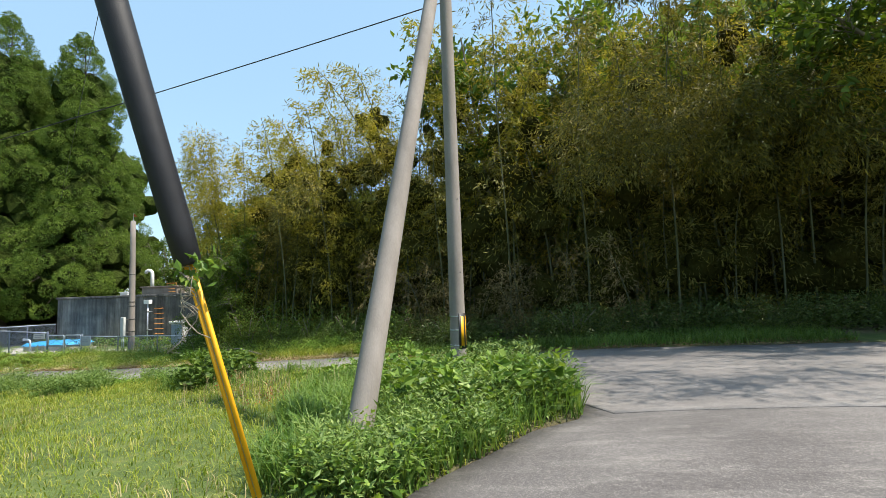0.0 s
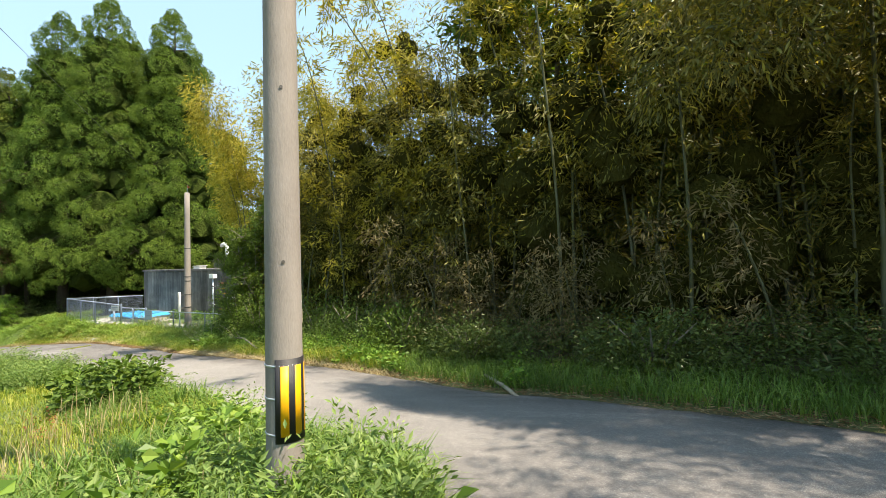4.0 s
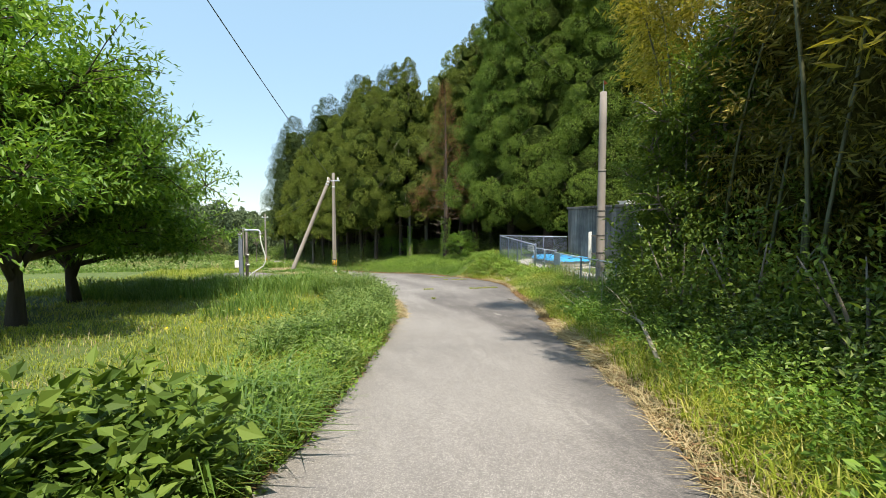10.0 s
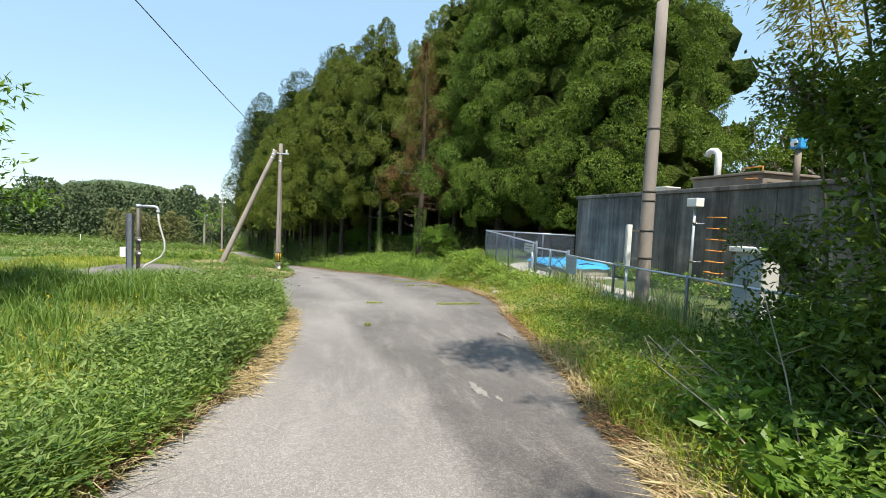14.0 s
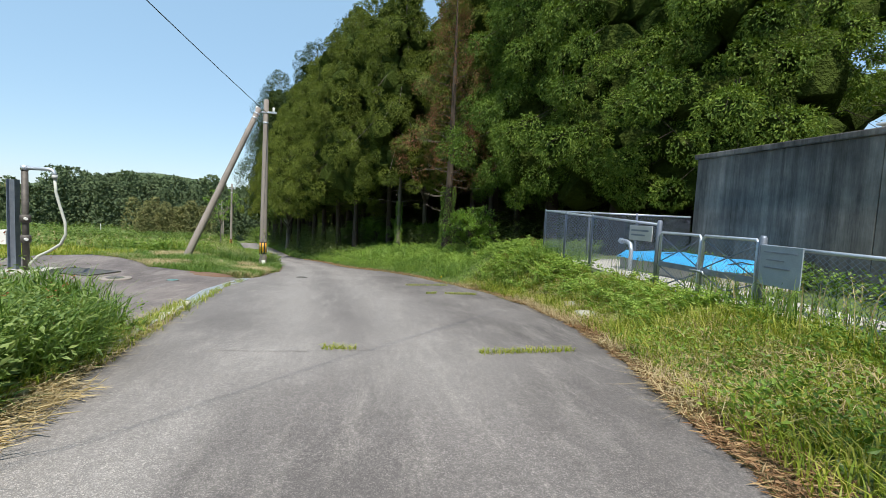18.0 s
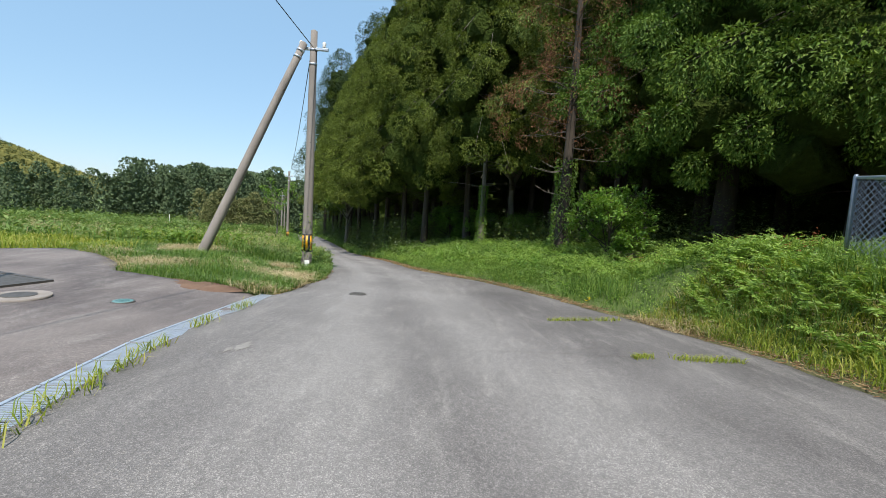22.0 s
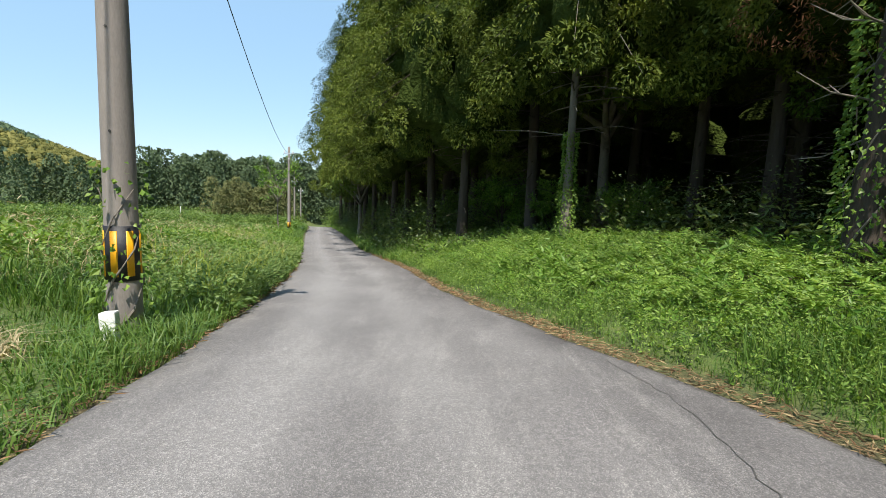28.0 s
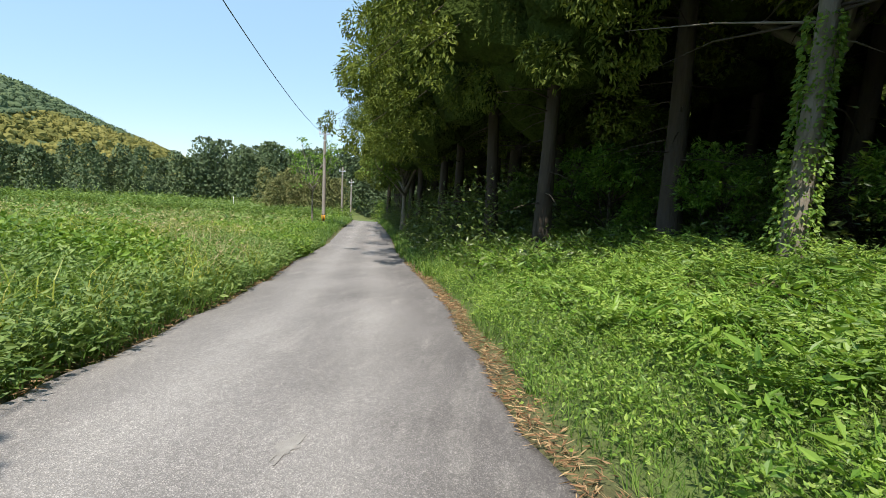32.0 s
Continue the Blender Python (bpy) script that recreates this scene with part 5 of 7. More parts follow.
def shrub_mesh(name, n, rx, ry, rz, mat, size, hang=0.0):
    """A loose bush: leaves in tufts on an uneven dome."""
    tufts = max(8, n // 40)
    c = dirs(tufts, -0.1, 1.0) * rng.uniform(0.45, 1.0, (tufts, 1)) * np.array([rx, ry, rz])
    k = rng.integers(0, tufts, n)
    off = rng.normal(0, 0.16, (n, 3)) * np.array([rx, ry, rz])
    P = c[k] + off
    P[:, 2] = np.abs(P[:, 2]) + 0.03
    A = P / np.array([rx, ry, rz]) * 0.7 + rng.normal(0, 0.6, (n, 3)) + np.array([0, 0, -hang])
    return leaf_mesh(name, P, A, rng.uniform(0.6, 1.35, n) * size[0], rng.uniform(0.6, 1.35, n) * size[1], mat, 0.2, np.array([[0, 0, 1.0]]))


# ---- the wood along the lane ----
TONES = ("cedar", "cedar", "olive", "pale", "olive", "cedar")
made = [conifer("c", h, st, sp, br, pe, r, M[TONES[k]], dr, sz, ir, fu, 1.0, pd, 0.95, de) for k, (h, st, sp, br, pe, r, dr, sz, ir, fu, pd, de) in enumerate((
    (22.5, 2.7, 4.7, 215, 440, 0.32, 0.30, (0.115, 0.048), 0.25, 0.55, 0.62, 14),
    (21.5, 3.3, 4.5, 205, 440, 0.30, 0.32, (0.115, 0.048), 0.3, 0.5, 0.62, 6),
    (18.0, 5.2, 3.4, 105, 300, 0.20, 0.36, (0.135, 0.056), 0.5, 0.5, 0.58, 26),
    (16.5, 4.4, 3.3, 100, 300, 0.17, 0.12, (0.135, 0.060), 0.5, 0.5, 0.56, 24),
    (16.5, 4.0, 3.7, 115, 300, 0.19, 0.38, (0.130, 0.052), 0.45, 0.55, 0.60, 16),
    (17.0, 7.6, 3.1, 70, 130, 0.20, 0.30, (0.16, 0.07), 0.35, 0.55, 0.95, 8)))]
LABELS = ("tall dense green cedar behind the tank", "tall dense green cedar at the wood edge", "tall cedar with a bare lower trunk", "slim cedar with a bare lower trunk", "drooping green conifer at the lane edge", "shaded cedar deep in the wood")
protos = []
for k, (x, y) in enumerate(((-34.6, 23.6), (-37.6, 22.0), (-41.3, 20.3), (-44.5, 20.5), (-50.5, 12.7), (-47, 27))):
    protos.append(put_tree("cedar_tree", made[k], M["bark"], pose(x, y, float(ground(x, y)), 0, 0, 37 * k), LABELS[k], "tree", "cedars of the wood"))


def more_trees(k, places):
    for x, y, s in places:
        c = copy_thing(protos[k], pose(x, y, float(ground(x, y)) - 0.05, rng.normal(0, 1), rng.normal(0, 1), rng.uniform(0, 360)))
        c.scale = (s * rng.uniform(0.92, 1.08), s * rng.uniform(0.92, 1.08), s)


more_trees(0, [(-31.7, 26.2, 0.97)])
more_trees(5, [(-36.0, 28.6, 1.25), (-40.6, 26.2, 1.25), (-39.5, 30.5, 1.2)])
more_trees(1, [(-41.6, 23.6, 0.95)])
more_trees(5, [(-44.0, 27.0, 1.2)])
row = []
for i in range(17):
    x = -40.5 - 3.1 * i
    for j in range(3):
        xx, off = x + rng.uniform(-1, 1), (7.0 if x > -47 else 4.8) + 3.4 * j + rng.uniform(-0.9, 0.9)
        row.append((xx, float(y_right(xx)) + off, rng.uniform(0.85, 1.15), j))
ok_row = [(x, y, s, j) for x, y, s, j in row if y > 16.6 + (x + 45) * 0.5 and math.hypot(x + 46.0, y - 15.5) > 2.0]
more_trees(2, [(x, y, s) for x, y, s, j in ok_row if j < 2 and x > -70 and int(x * 7) % 2])
more_trees(3, [(x, y, s) for x, y, s, j in ok_row if j < 2 and x > -70 and not int(x * 7) % 2])
more_trees(5, [(x, y, s) for x, y, s, j in ok_row if (j >= 2 and (x < -58 or int(x * 5) % 3)) or x <= -70])
more_trees(4, [(x, float(y_right(x)) + o, s) for x, o, s in ((-53.6, 2.6, 1.0), (-57, 2.2, 1.0), (-61, 2.2, 1.05), (-65.5, 1.6, 1.0), (-70, 1.5, 1.05), (-75, 1.4, 1.0), (-81, 1.6, 0.9), (-88, 2, 0.9), (-63, 5.0, 1.1), (-73, 4.5, 1.0))])

dead = conifer("d", 13.0, 3.6, 2.2, 90, 110, 0.2, M["brown"], 0.25, (0.10, 0.020), 0.5, 0.7, 0.7, 0.6, 0)
withered = put_tree("withered_conifer", dead, M["bark"], pose(-38.7, 17.35, float(ground(-38.7, 17.35))), "half dead conifer with brown needles and ivy", "tree")


pine = conifer("p", 21.5, 6.0, 3.8, 90, 320, 0.24, M["pine"], 0.05, (0.15, 0.045), 0.4, 0.42, 0.9, 1.0, 0.8, 6)
tp = put_tree("pine_tree", pine, M["bark"], pose(-80.2, 1.6, float(ground(-80.2, 1.6))), "tall dark pine beside the far lane", "tree", "pines of the wood")
for x, y, s in ((-70.0, 7.2, 1.0), (-76.5, 5.5, 0.94), (-66.0, 11.5, 1.06), (-86.0, -1.0, 0.86), (-60.5, 14.5, 1.02), (-73, 10.5, 0.95)):
    copy_thing(tp, pose(x, y, float(ground(x, y)) - 0.05, 0, 0, x * 33)).scale = (s, s, s)


def ivy(x, y, r, h, label, n=1700):
    a, z = rng.uniform(0, 6.283, n), h * rng.random(n) ** 0.9
    rr = r * (1 + 0.12 * np.sin(z * 5)) + rng.uniform(0.0, 0.12, n) * (1.2 - z / h)
    P = np.stack([np.cos(a) * rr, np.sin(a) * rr, z], 1)
    A = np.stack([np.cos(a), np.sin(a), -0.9 + 0 * a], 1) + rng.normal(0, 0.35, (n, 3))
    root = thing("ivy", pose(x, y, float(ground(x, y))), label, "ivy")
    tagged(part("leaves", leaf_mesh("leaves", P, A, rng.uniform(0.04, 0.09, n), rng.uniform(0.035, 0.07, n), M["weed"]), M["weed"], root), kind="stuff")
    for k in range(3):
        a0 = 2.1 * k
        part("stem", piped([(math.cos(a0 + 1.1 * i) * r, math.sin(a0 + 1.1 * i) * r, h * i / 6) for i in range(6)], [0.014 - 0.002 * i for i in range(6)], 6), M["bark2"], root)


tall = conifer("t", 17.5, 4.9, 3.3, 95, 300, 0.125, M["olive"], 0.5, (0.13, 0.045), 0.35, 0.6, 0.7, 0.6, 0.7, 8)
ivied = put_tree("cedar_tree", tall, M["bark2"], pose(-46.0, 15.5, float(ground(-46.0, 15.5))), "tall conifer with ivy climbing its bare trunk", "tree")
ivy(-37.4, 9.4, 0.17, 1.7, "leafy vine on the pole foot", 190)
ivy(-46.0, 15.5, 0.15, 3.1, "yellow-green ivy climbing a tree trunk")
ivy(-38.7, 17.35, 0.28, 3.2, "green ivy climbing a dying trunk")
br = bmesh.new()
for k in range(16):
    a, z = rng.uniform(0, 6.28), rng.uniform(2.0, 5.0)
    L = rng.uniform(0.9, 2.2)
    tube(br, [(-46.0, 15.5, -2.7 + z), (-46.0 + math.cos(a) * L * 0.6, 15.5 + math.sin(a) * L * 0.6, -2.7 + z + 0.02), (-46.0 + math.cos(a) * L, 15.5 + math.sin(a) * L, -2.9 + z)], [0.022, 0.012, 0.004], 5)
bw = tagged(part("dead_branchwork", br, M["bark"], ivied, "bare dead branches"), kind="stuff")
bw.matrix_parent_inverse = ivied.matrix_basis.inverted()
br = bmesh.new()
for k in range(24):
    a, z = rng.uniform(0, 6.28), rng.uniform(1.3, 5.5)
    L = rng.uniform(0.7, 1.9)
    p = Vector((-38.7, 17.35, float(ground(-38.7, 17.35)) + z))
    d = Vector((math.cos(a), math.sin(a), rng.uniform(-0.4, 0.2)))
    tube(br, [p, p + d * L * 0.6, p + d * L + Vector((0, 0, 0.15))], [0.016, 0.009, 0.003], 5)
    tube(br, [p + d * L * 0.5, p + d * L * 0.75 + Vector((rng.uniform(-0.3, 0.3), rng.uniform(-0.3, 0.3), 0.1))], [0.011, 0.004], 4)
bw = tagged(part("dead_branchwork", br, M["bark2"], withered, "pale bare branches"), kind="stuff")
bw.matrix_parent_inverse = withered.matrix_basis.inverted()

# ---- broad-leaved trees ----
orchard = broadleaf(7.0, 0.15, 0.9, 3.5, 24, 24, 95, M["bright"], (0.17, 0.056), 0.55, 0.02)
oz = lambda x, y: float(ground(x, y))
o1 = put_tree("chestnut_tree", orchard, M["bark"], pose(-16.1, 3.9, oz(-16.1, 3.9), 0, 0, 200), "spreading chestnut tree with fresh green leaves", "tree", "trees in the meadow")
copy_thing(o1, pose(-20.6, 2.6, oz(-20.6, 2.6), 0, 0, 80))
c = copy_thing(o1, pose(-17.5, -1.5, oz(-17.5, -1.5), 0, 0, 140))
c.scale = (1.45, 1.45, 1.85)
shrub = broadleaf(3.2, 0.045, 0.1, 1.35, 18, 13, 40, M["bright"], (0.13, 0.052), 0.8, 0.25, False)
put_tree("young_broadleaf", shrub, M["bark"], pose(-36.2, 18.0, oz(-36.2, 18.0)), "fresh green leafy sapling at the wood edge", "shrub", "", 0.78)
for x, o, s in ((-49.0, 5.4, 0.8), (-51.2, 4.6, 1.0), (-53.0, 5.8, 0.9), (-47.0, 6.6, 0.75), (-55.4, 4.4, 0.9)):
    y = float(y_right(x)) + o
    copy_thing(bpy.data.objects["young_broadleaf"], pose(x, y, oz(x, y) - 0.03, 0, 0, x * 70)).scale = (s, s, s * 0.9)
big = broadleaf(11.5, 0.24, 3.0, 3.6, 12, 12, 38, M["broad"], (0.28, 0.13), 0.8)
b1 = put_tree("broadleaf_tree", big, M["bark2"], pose(-22.5, 34, oz(-22.5, 34)), "tall leafy tree behind the bamboo", "tree", "broadleaf trees behind")
# the last two are added out of view beside the lane, as shade trees
for x, y, s in ((-29.2, 32.1, 0.76), (-27.2, 33.4, 0.72), (-25.5, 31.5, 0.72), (-20.5, 30.0, 0.85), (-16.5, 29.0, 0.85), (-13.0, 26.5, 0.85), (-11.0, 23.5, 0.8), (-17, 35, 0.9), (-1.6, 18.3, 1.15), (3.5, 20.0, 1.3), (-56, 14.0, 1.0), (-49.5, 17.5, 1.05), (-67.5, 5.2, 0.75), (-12, 30, 0.9), (9.6, 12.2, 1.05), (13.0, 12.4, 0.95), (12.2, 3.8, 0.8), (15.5, 3.6, 0.95)):
    copy_thing(b1, pose(x, y, oz(x, y), 0, 0, x * 40)).scale = (s, s, s)
leafy = broadleaf(6.6, 0.09, 0.5, 1.7, 20, 18, 90, M["broad"], (0.09, 0.042), 0.9, 0.1)
l1 = put_tree("broadleaf_tree", leafy, M["bark2"], pose(-12.0, 17.3, oz(-12.0, 17.3)), "leafy young tree at the end of the bamboo", "tree", "young trees by the bamboo")
for x, y, s in ((-12.6, 19.4, 1.1), (-13.9, 18.2, 0.85)):
    copy_thing(l1, pose(x, y, oz(x, y), 0, 0, x * 50)).scale = (s, s, s)
slim = broadleaf(7.6, 0.09, 2.6, 2.3, 9, 7, 26, M["bright"], (0.2, 0.09), 0.6, 0.25, False)
put_tree("roadside_tree", slim, M["bark2"], pose(-71.6, -2.6, oz(-71.6, -2.6)), "slender young tree leaning over the lane", "tree")

# ---- bamboo grove ----
kinds = [bamboo_parts(h, l, n, M[mt], lo) for h, l, n, mt, lo in ((10.5, 1.5, 1000, "bamboo", 0.08), (9.2, 1.1, 1000, "bamboo", 0.05), (11.5, 3.4, 1300, "bamboo", 0.2), (7.2, 1.2, 1600, "bamboo", 0.03), (3.2, 0.9, 700, "dry_bamboo", 0.08), (9.0, 1.8, 1900, "golden", 0.15), (9.4, 1.6, 1500, "golden", 0.52))]
bproto = []
BL = ("tall arching bamboo with olive yellow leaves", "upright bamboo with olive yellow leaves", "tall overhanging bamboo with yellowing leaves", "short dense bamboo at the grove edge", "low bamboo with dry straw-coloured leaves", "leafy bamboo with golden yellow leaves", "tall bamboo with a bare lower culm and yellow leaves")
for k, (culm, fol) in enumerate(kinds):
    x = 3.5 - 2.2 * k
    y = float(y_right(x)) + 2.6
    e = thing("bamboo", pose(x, y, oz(x, y), 0, 0, -90), BL[k], "bamboo", "bamboo grove")
    part("culm", culm, M["culm"], e)
    part("foliage", fol, fol.materials[0], e)
    bproto.append(e)


def more_bamboo(k, x, off, s, turn):
    y = float(y_right(x)) + off
    c = copy_thing(bproto[k], pose(x, y, oz(x, y) - 0.05, rng.normal(0, 3), rng.normal(0, 3), -90 + turn))
    c.scale = (s, s, s)


for i in range(60):
    x = 17.0 - 28.8 * rng.random()
    off = (3.9 if -7 < x < 1 else 3.3 if x < 2 else 3.8) + 5.6 * rng.random() ** 1.2
    end = max(0.0, (-6.5 - x) / 5.5)
    k = int(rng.choice([0, 1], p=[0.55, 0.45]))
    more_bamboo(k, x, off, rng.uniform(0.85, 1.12) * (1.15 if -4.5 < x < 2 else 0.95) * (1 - 0.2 * min(1, end)), rng.normal(0, 60) + (30 if end > 0 else 0))
for i in range(40):
    x = 14.0 - 23.6 * (i + rng.random()) / 40
    more_bamboo(3, x, rng.uniform(2.0, 3.2) + (0.9 if x > 2 else 1.4), rng.uniform(0.72, 1.05), rng.normal(0, 70))
for x, o, s in ((-8.6, 2.1, 1.0), (-9.3, 1.9, 0.95), (-9.9, 2.2, 1.0), (-10.4, 1.9, 1.0), (-10.9, 2.1, 1.05), (-11.4, 1.9, 1.0), (-11.9, 2.2, 1.05), (-12.3, 1.9, 0.95), (-12.5, 2.5, 1.0), (-12.0, 3.0, 1.1), (-12.9, 3.4, 1.0), (-11.0, 2.9, 1.1), (-13.2, 4.4, 0.95)):
    more_bamboo(3, x, o + 0.6, s * 0.9, 180 + rng.normal(0, 40))
for x, o, s in ((-5.5, 3.2, 1.0), (-6.6, 2.8, 0.95), (-7.6, 3.1, 1.0), (-8.5, 2.7, 0.9), (-9.4, 3.0, 0.95), (-10.2, 2.6, 0.85), (-11.0, 3.2, 0.85), (-11.8, 2.8, 0.75), (-12.4, 3.1, 0.7), (-4.0, 3.6, 1.05), (-2.4, 3.8, 1.1), (0.5, 4.2, 1.15), (-9.9, 4.0, 1.0)):
    more_bamboo(5, x, o + 0.9, s * 1.15, -85 + rng.normal(0, 35))
for x, o, s, tn in ((-12.7, 2.2, 0.95, -90), (-13.2, 2.7, 1.0, -70), (-13.6, 3.3, 1.02, -110), (-14.2, 2.9, 0.92, -60), (-14.7, 3.5, 0.9, 20), (-15.2, 3.9, 0.86, -40), (-12.4, 3.6, 1.05, 30), (-15.6, 4.6, 0.84, -30), (-13.9, 4.3, 1.0, 60), (-16.2, 4.3, 0.72, 10), (-2.9, 3.5, 1.14, 100), (-1.8, 3.6, 1.16, -80), (-0.7, 3.4, 1.16, 95), (0.5, 3.6, 1.14, -95), (1.6, 3.5, 1.12, 85), (2.7, 3.6, 1.1, -85)):
    more_bamboo(6, x, o, s, tn)
for i in range(9):
    x = 2.6 + 9.0 * (i + rng.random()) / 9
    more_bamboo(0, x, rng.uniform(3.0, 5.4), rng.uniform(1.0, 1.12), rng.normal(0, 60))
for x, o, s in ((6.0, 1.6, 1.0), (6.9, 2.0, 1.05), (7.6, 1.4, 0.95), (8.4, 1.9, 1.1), (9.3, 1.5, 1.0), (10.2, 2.2, 1.05), (11.2, 1.7, 1.0), (5.2, 2.4, 0.9), (4.4, 2.6, 0.95), (12.2, 2.0, 1.0)):
    more_bamboo(2, x, o + 1.3, s * 0.85, rng.normal(0, 18))
for i in range(11):
    more_bamboo(4, 3 - 7 * rng.random(), 2.0 + 1.0 * rng.random(), rng.uniform(0.6, 0.9), rng.normal(0, 40))


def grove_foliage():
    """The close foliage of the grove: uneven shade-dark lumps from end to end, coated with hanging leaves."""
    n = 760
    x = 16 - 28.7 * rng.random(n)
    top = np.interp(x, (-12.8, -11, -10, -7, -5.3, -3, 1, 3, 6, 16), (7.4, 8.4, 9.0, 9.6, 9.2, 9.9, 9.6, 8.8, 9.2, 10.2)) * (1 + 0.26 * wob(x, 0, 1.7))
    u = rng.random(n) ** 0.9
    R = rng.uniform(0.45, 0.85, n) * (1 - 0.25 * u)
    off = 2.9 - 0.2 * sstep(-x, 10.2, 11.8) + 1.2 * sstep(-x, 12.6, 14.6) + R - 0.5 * np.sin(u * 3.0) + 2.6 * rng.random(n) ** 1.8 + 0.8 * u ** 3
    y = y_right(x) + off
    C = np.stack([x, y, ground(x, y) + 0.7 + u * (top - 1.2)], 1)
    thin = (u < 0.55) | (rng.random(n) < 0.6) | (x < -5) | (x > 4)
    C, R, u = C[thin], R[thin], u[thin]
    # leaf clumps added overhead, mostly unseen, to cast shade on lane and verge
    hang = lambda k, x0, x1, z0, z1: rng.random((k, 3)) * np.array([x1 - x0, 1.0, z1 - z0]) + np.array([x0, 0, z0])
    roof, sprays, over, end = hang(190, 2.1, 10.1, 8.2, 10.4), hang(80, 4.0, 9.5, 7.0, 9.4), hang(7, -8.6, -6.8, 3.8, 5.0), hang(16, -12.8, -11.6, 5.0, 7.0)
    edge = np.interp(roof[:, 0], (2.6, 4.0, 5.1, 6.0, 7.6, 10.6), (11.4, 10.4, 9.9, 9.4, 8.8, 8.0))
    roof[:, 1] = edge + roof[:, 1] * (y_right(roof[:, 0]) + 0.9 - edge)
    sprays[:, 1] = 5.4 + 3.4 * sprays[:, 1]
    over[:, 1] = y_right(over[:, 0]) + 0.7 + 0.7 * over[:, 1]
    end[:, 1] = y_right(end[:, 0]) + 0.2 + 1.4 * end[:, 1]
    eaves = hang(120, 0.8, 7.5, 3.8, 6.0)
    eaves[:, 1] = y_right(eaves[:, 0]) + 0.7 + 1.9 * eaves[:, 1]
    shade_casters = np.concatenate([roof, eaves, over, end, sprays])
    m = len(shade_casters)
    C, R, u = np.concatenate([C, shade_casters]), np.concatenate([R, rng.uniform(0.3, 0.6, m)]), np.concatenate([u, np.full(m, 0.2)])
    n = len(C)
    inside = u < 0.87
    inside[-len(shade_casters):] = False
    tagged(new("bamboo_thicket", lump_mesh("bamboo_thicket", C[inside], (R * (0.92 - 0.42 * u))[inside], 1.0, M["grove"])), "bamboo foliage lumps toned dark for the grove's inner shade", "bamboo", kind="stuff")
    k = np.repeat(np.arange(n), np.where(np.arange(n) >= n - len(sprays), 90, np.where(np.arange(n) >= n - len(shade_casters), 240, np.where(C[:, 0] < -4.0, 200, 110))))
    o = dirs(len(k), -0.8, 1.0)
    o[:, 1] = np.where(rng.random(len(k)) < 0.6, -np.abs(o[:, 1]), o[:, 1])
    P = C[k] + o * R[k][:, None] * rng.uniform(0.7, 1.3, (len(k), 1))
    A = o * 0.5 + np.array([0, -0.15, -0.55]) + rng.normal(0, 0.35, (len(k), 3))
    # yellowed leaves, set mostly high up to paint sun on the tops as well
    sunlit_gold = (u[k] > 0.20 + 0.3 * wob(C[k, 0], C[k, 2], 0.5) + 0.014 * (C[k, 0] + 8)) | (rng.random(len(k)) < 0.12)
    for mask, mt, lb in ((sunlit_gold, "golden", "golden yellow bamboo leaves in hanging sprays, also painting the sunlit tops"), (~sunlit_gold, "bamboo", "olive green bamboo leaves in hanging sprays")):
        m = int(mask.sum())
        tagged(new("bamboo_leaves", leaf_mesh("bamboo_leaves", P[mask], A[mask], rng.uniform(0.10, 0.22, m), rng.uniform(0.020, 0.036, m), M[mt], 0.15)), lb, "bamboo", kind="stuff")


grove_foliage()


def deep_wood_shade(n, x0, width):
    """Added lumps behind the first trunks: their dark tone paints the wood's shade and closes sky gaps."""
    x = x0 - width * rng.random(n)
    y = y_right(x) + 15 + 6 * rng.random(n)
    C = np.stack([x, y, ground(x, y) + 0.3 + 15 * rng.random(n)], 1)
    tagged(new("thicket", lump_mesh("thicket", C, rng.uniform(0.9, 1.7, n), 0.9, M["inner"])), "added dark lumps painting the shade deep in the wood", "thicket", kind="stuff")


deep_wood_shade(1300, -43, 67)

# ---- ground plants ----
def spots(n, x0, x1, side, d0, d1, bias=1.0, keep=None):
    """Places beside the lane: x, y, z, and the distance from the asphalt."""
    x = rng.uniform(x0, x1, n)
    d = d0 + (d1 - d0) * rng.random(n) ** bias
    y = (y_right(x) + d) if side > 0 else (y_left(x) - d)
    ok = off_road(x, y)[0] > 0.0
    ok &= ~inside(x, y, LOT)
    if side < 0:
        ok &= ~((x > -31.75) & (x < -25.2) & (d < 0.32))
    if keep is not None:
        ok &= keep(x, y, d)
    x, y, d = x[ok], y[ok], d[ok]
    return np.stack([x, y, ground(x, y) - 0.02], 1), d


def patchy(p, s, seed, lo):
    return wob(p[:, 0], p[:, 1], s, seed) > lo


def grass(name, p, h, w, mat, label, lean=(0.2, 0.9)):
    n = len(p)
    me = blade_mesh(name, p, h * rng.uniform(0.6, 1.3, n), w * rng.uniform(0.7, 1.3, n), rng.uniform(*lean, n), M[mat])
    return tagged(new(name, me), label, "grass", kind="stuff")


no_yard = lambda x, y, d: y < 18.55

# meadow, mown short, thicker and taller towards the lane
p, d = spots(72000, -23.6, 0.2, -1, 0.1, 9, 1.5)
grass("meadow_grass", p, 0.07 + 0.06 * (1 + wob(p[:, 0], p[:, 1], 0.9)) + 0.16 * np.exp(-d / 0.9), 0.011, "grass", "short sunlit yellow-green meadow grass", (0.3, 1.2))
p, d = spots(18000, -34, -1, -1, 9, 26, 1.2)
grass("meadow_grass", p, np.full(len(p), 0.16), 0.03, "grass", "short sunlit yellow-green meadow grass", (0.3, 1.2))
p, d = spots(8000, -26, -2, -1, 0.3, 7, 1.1)
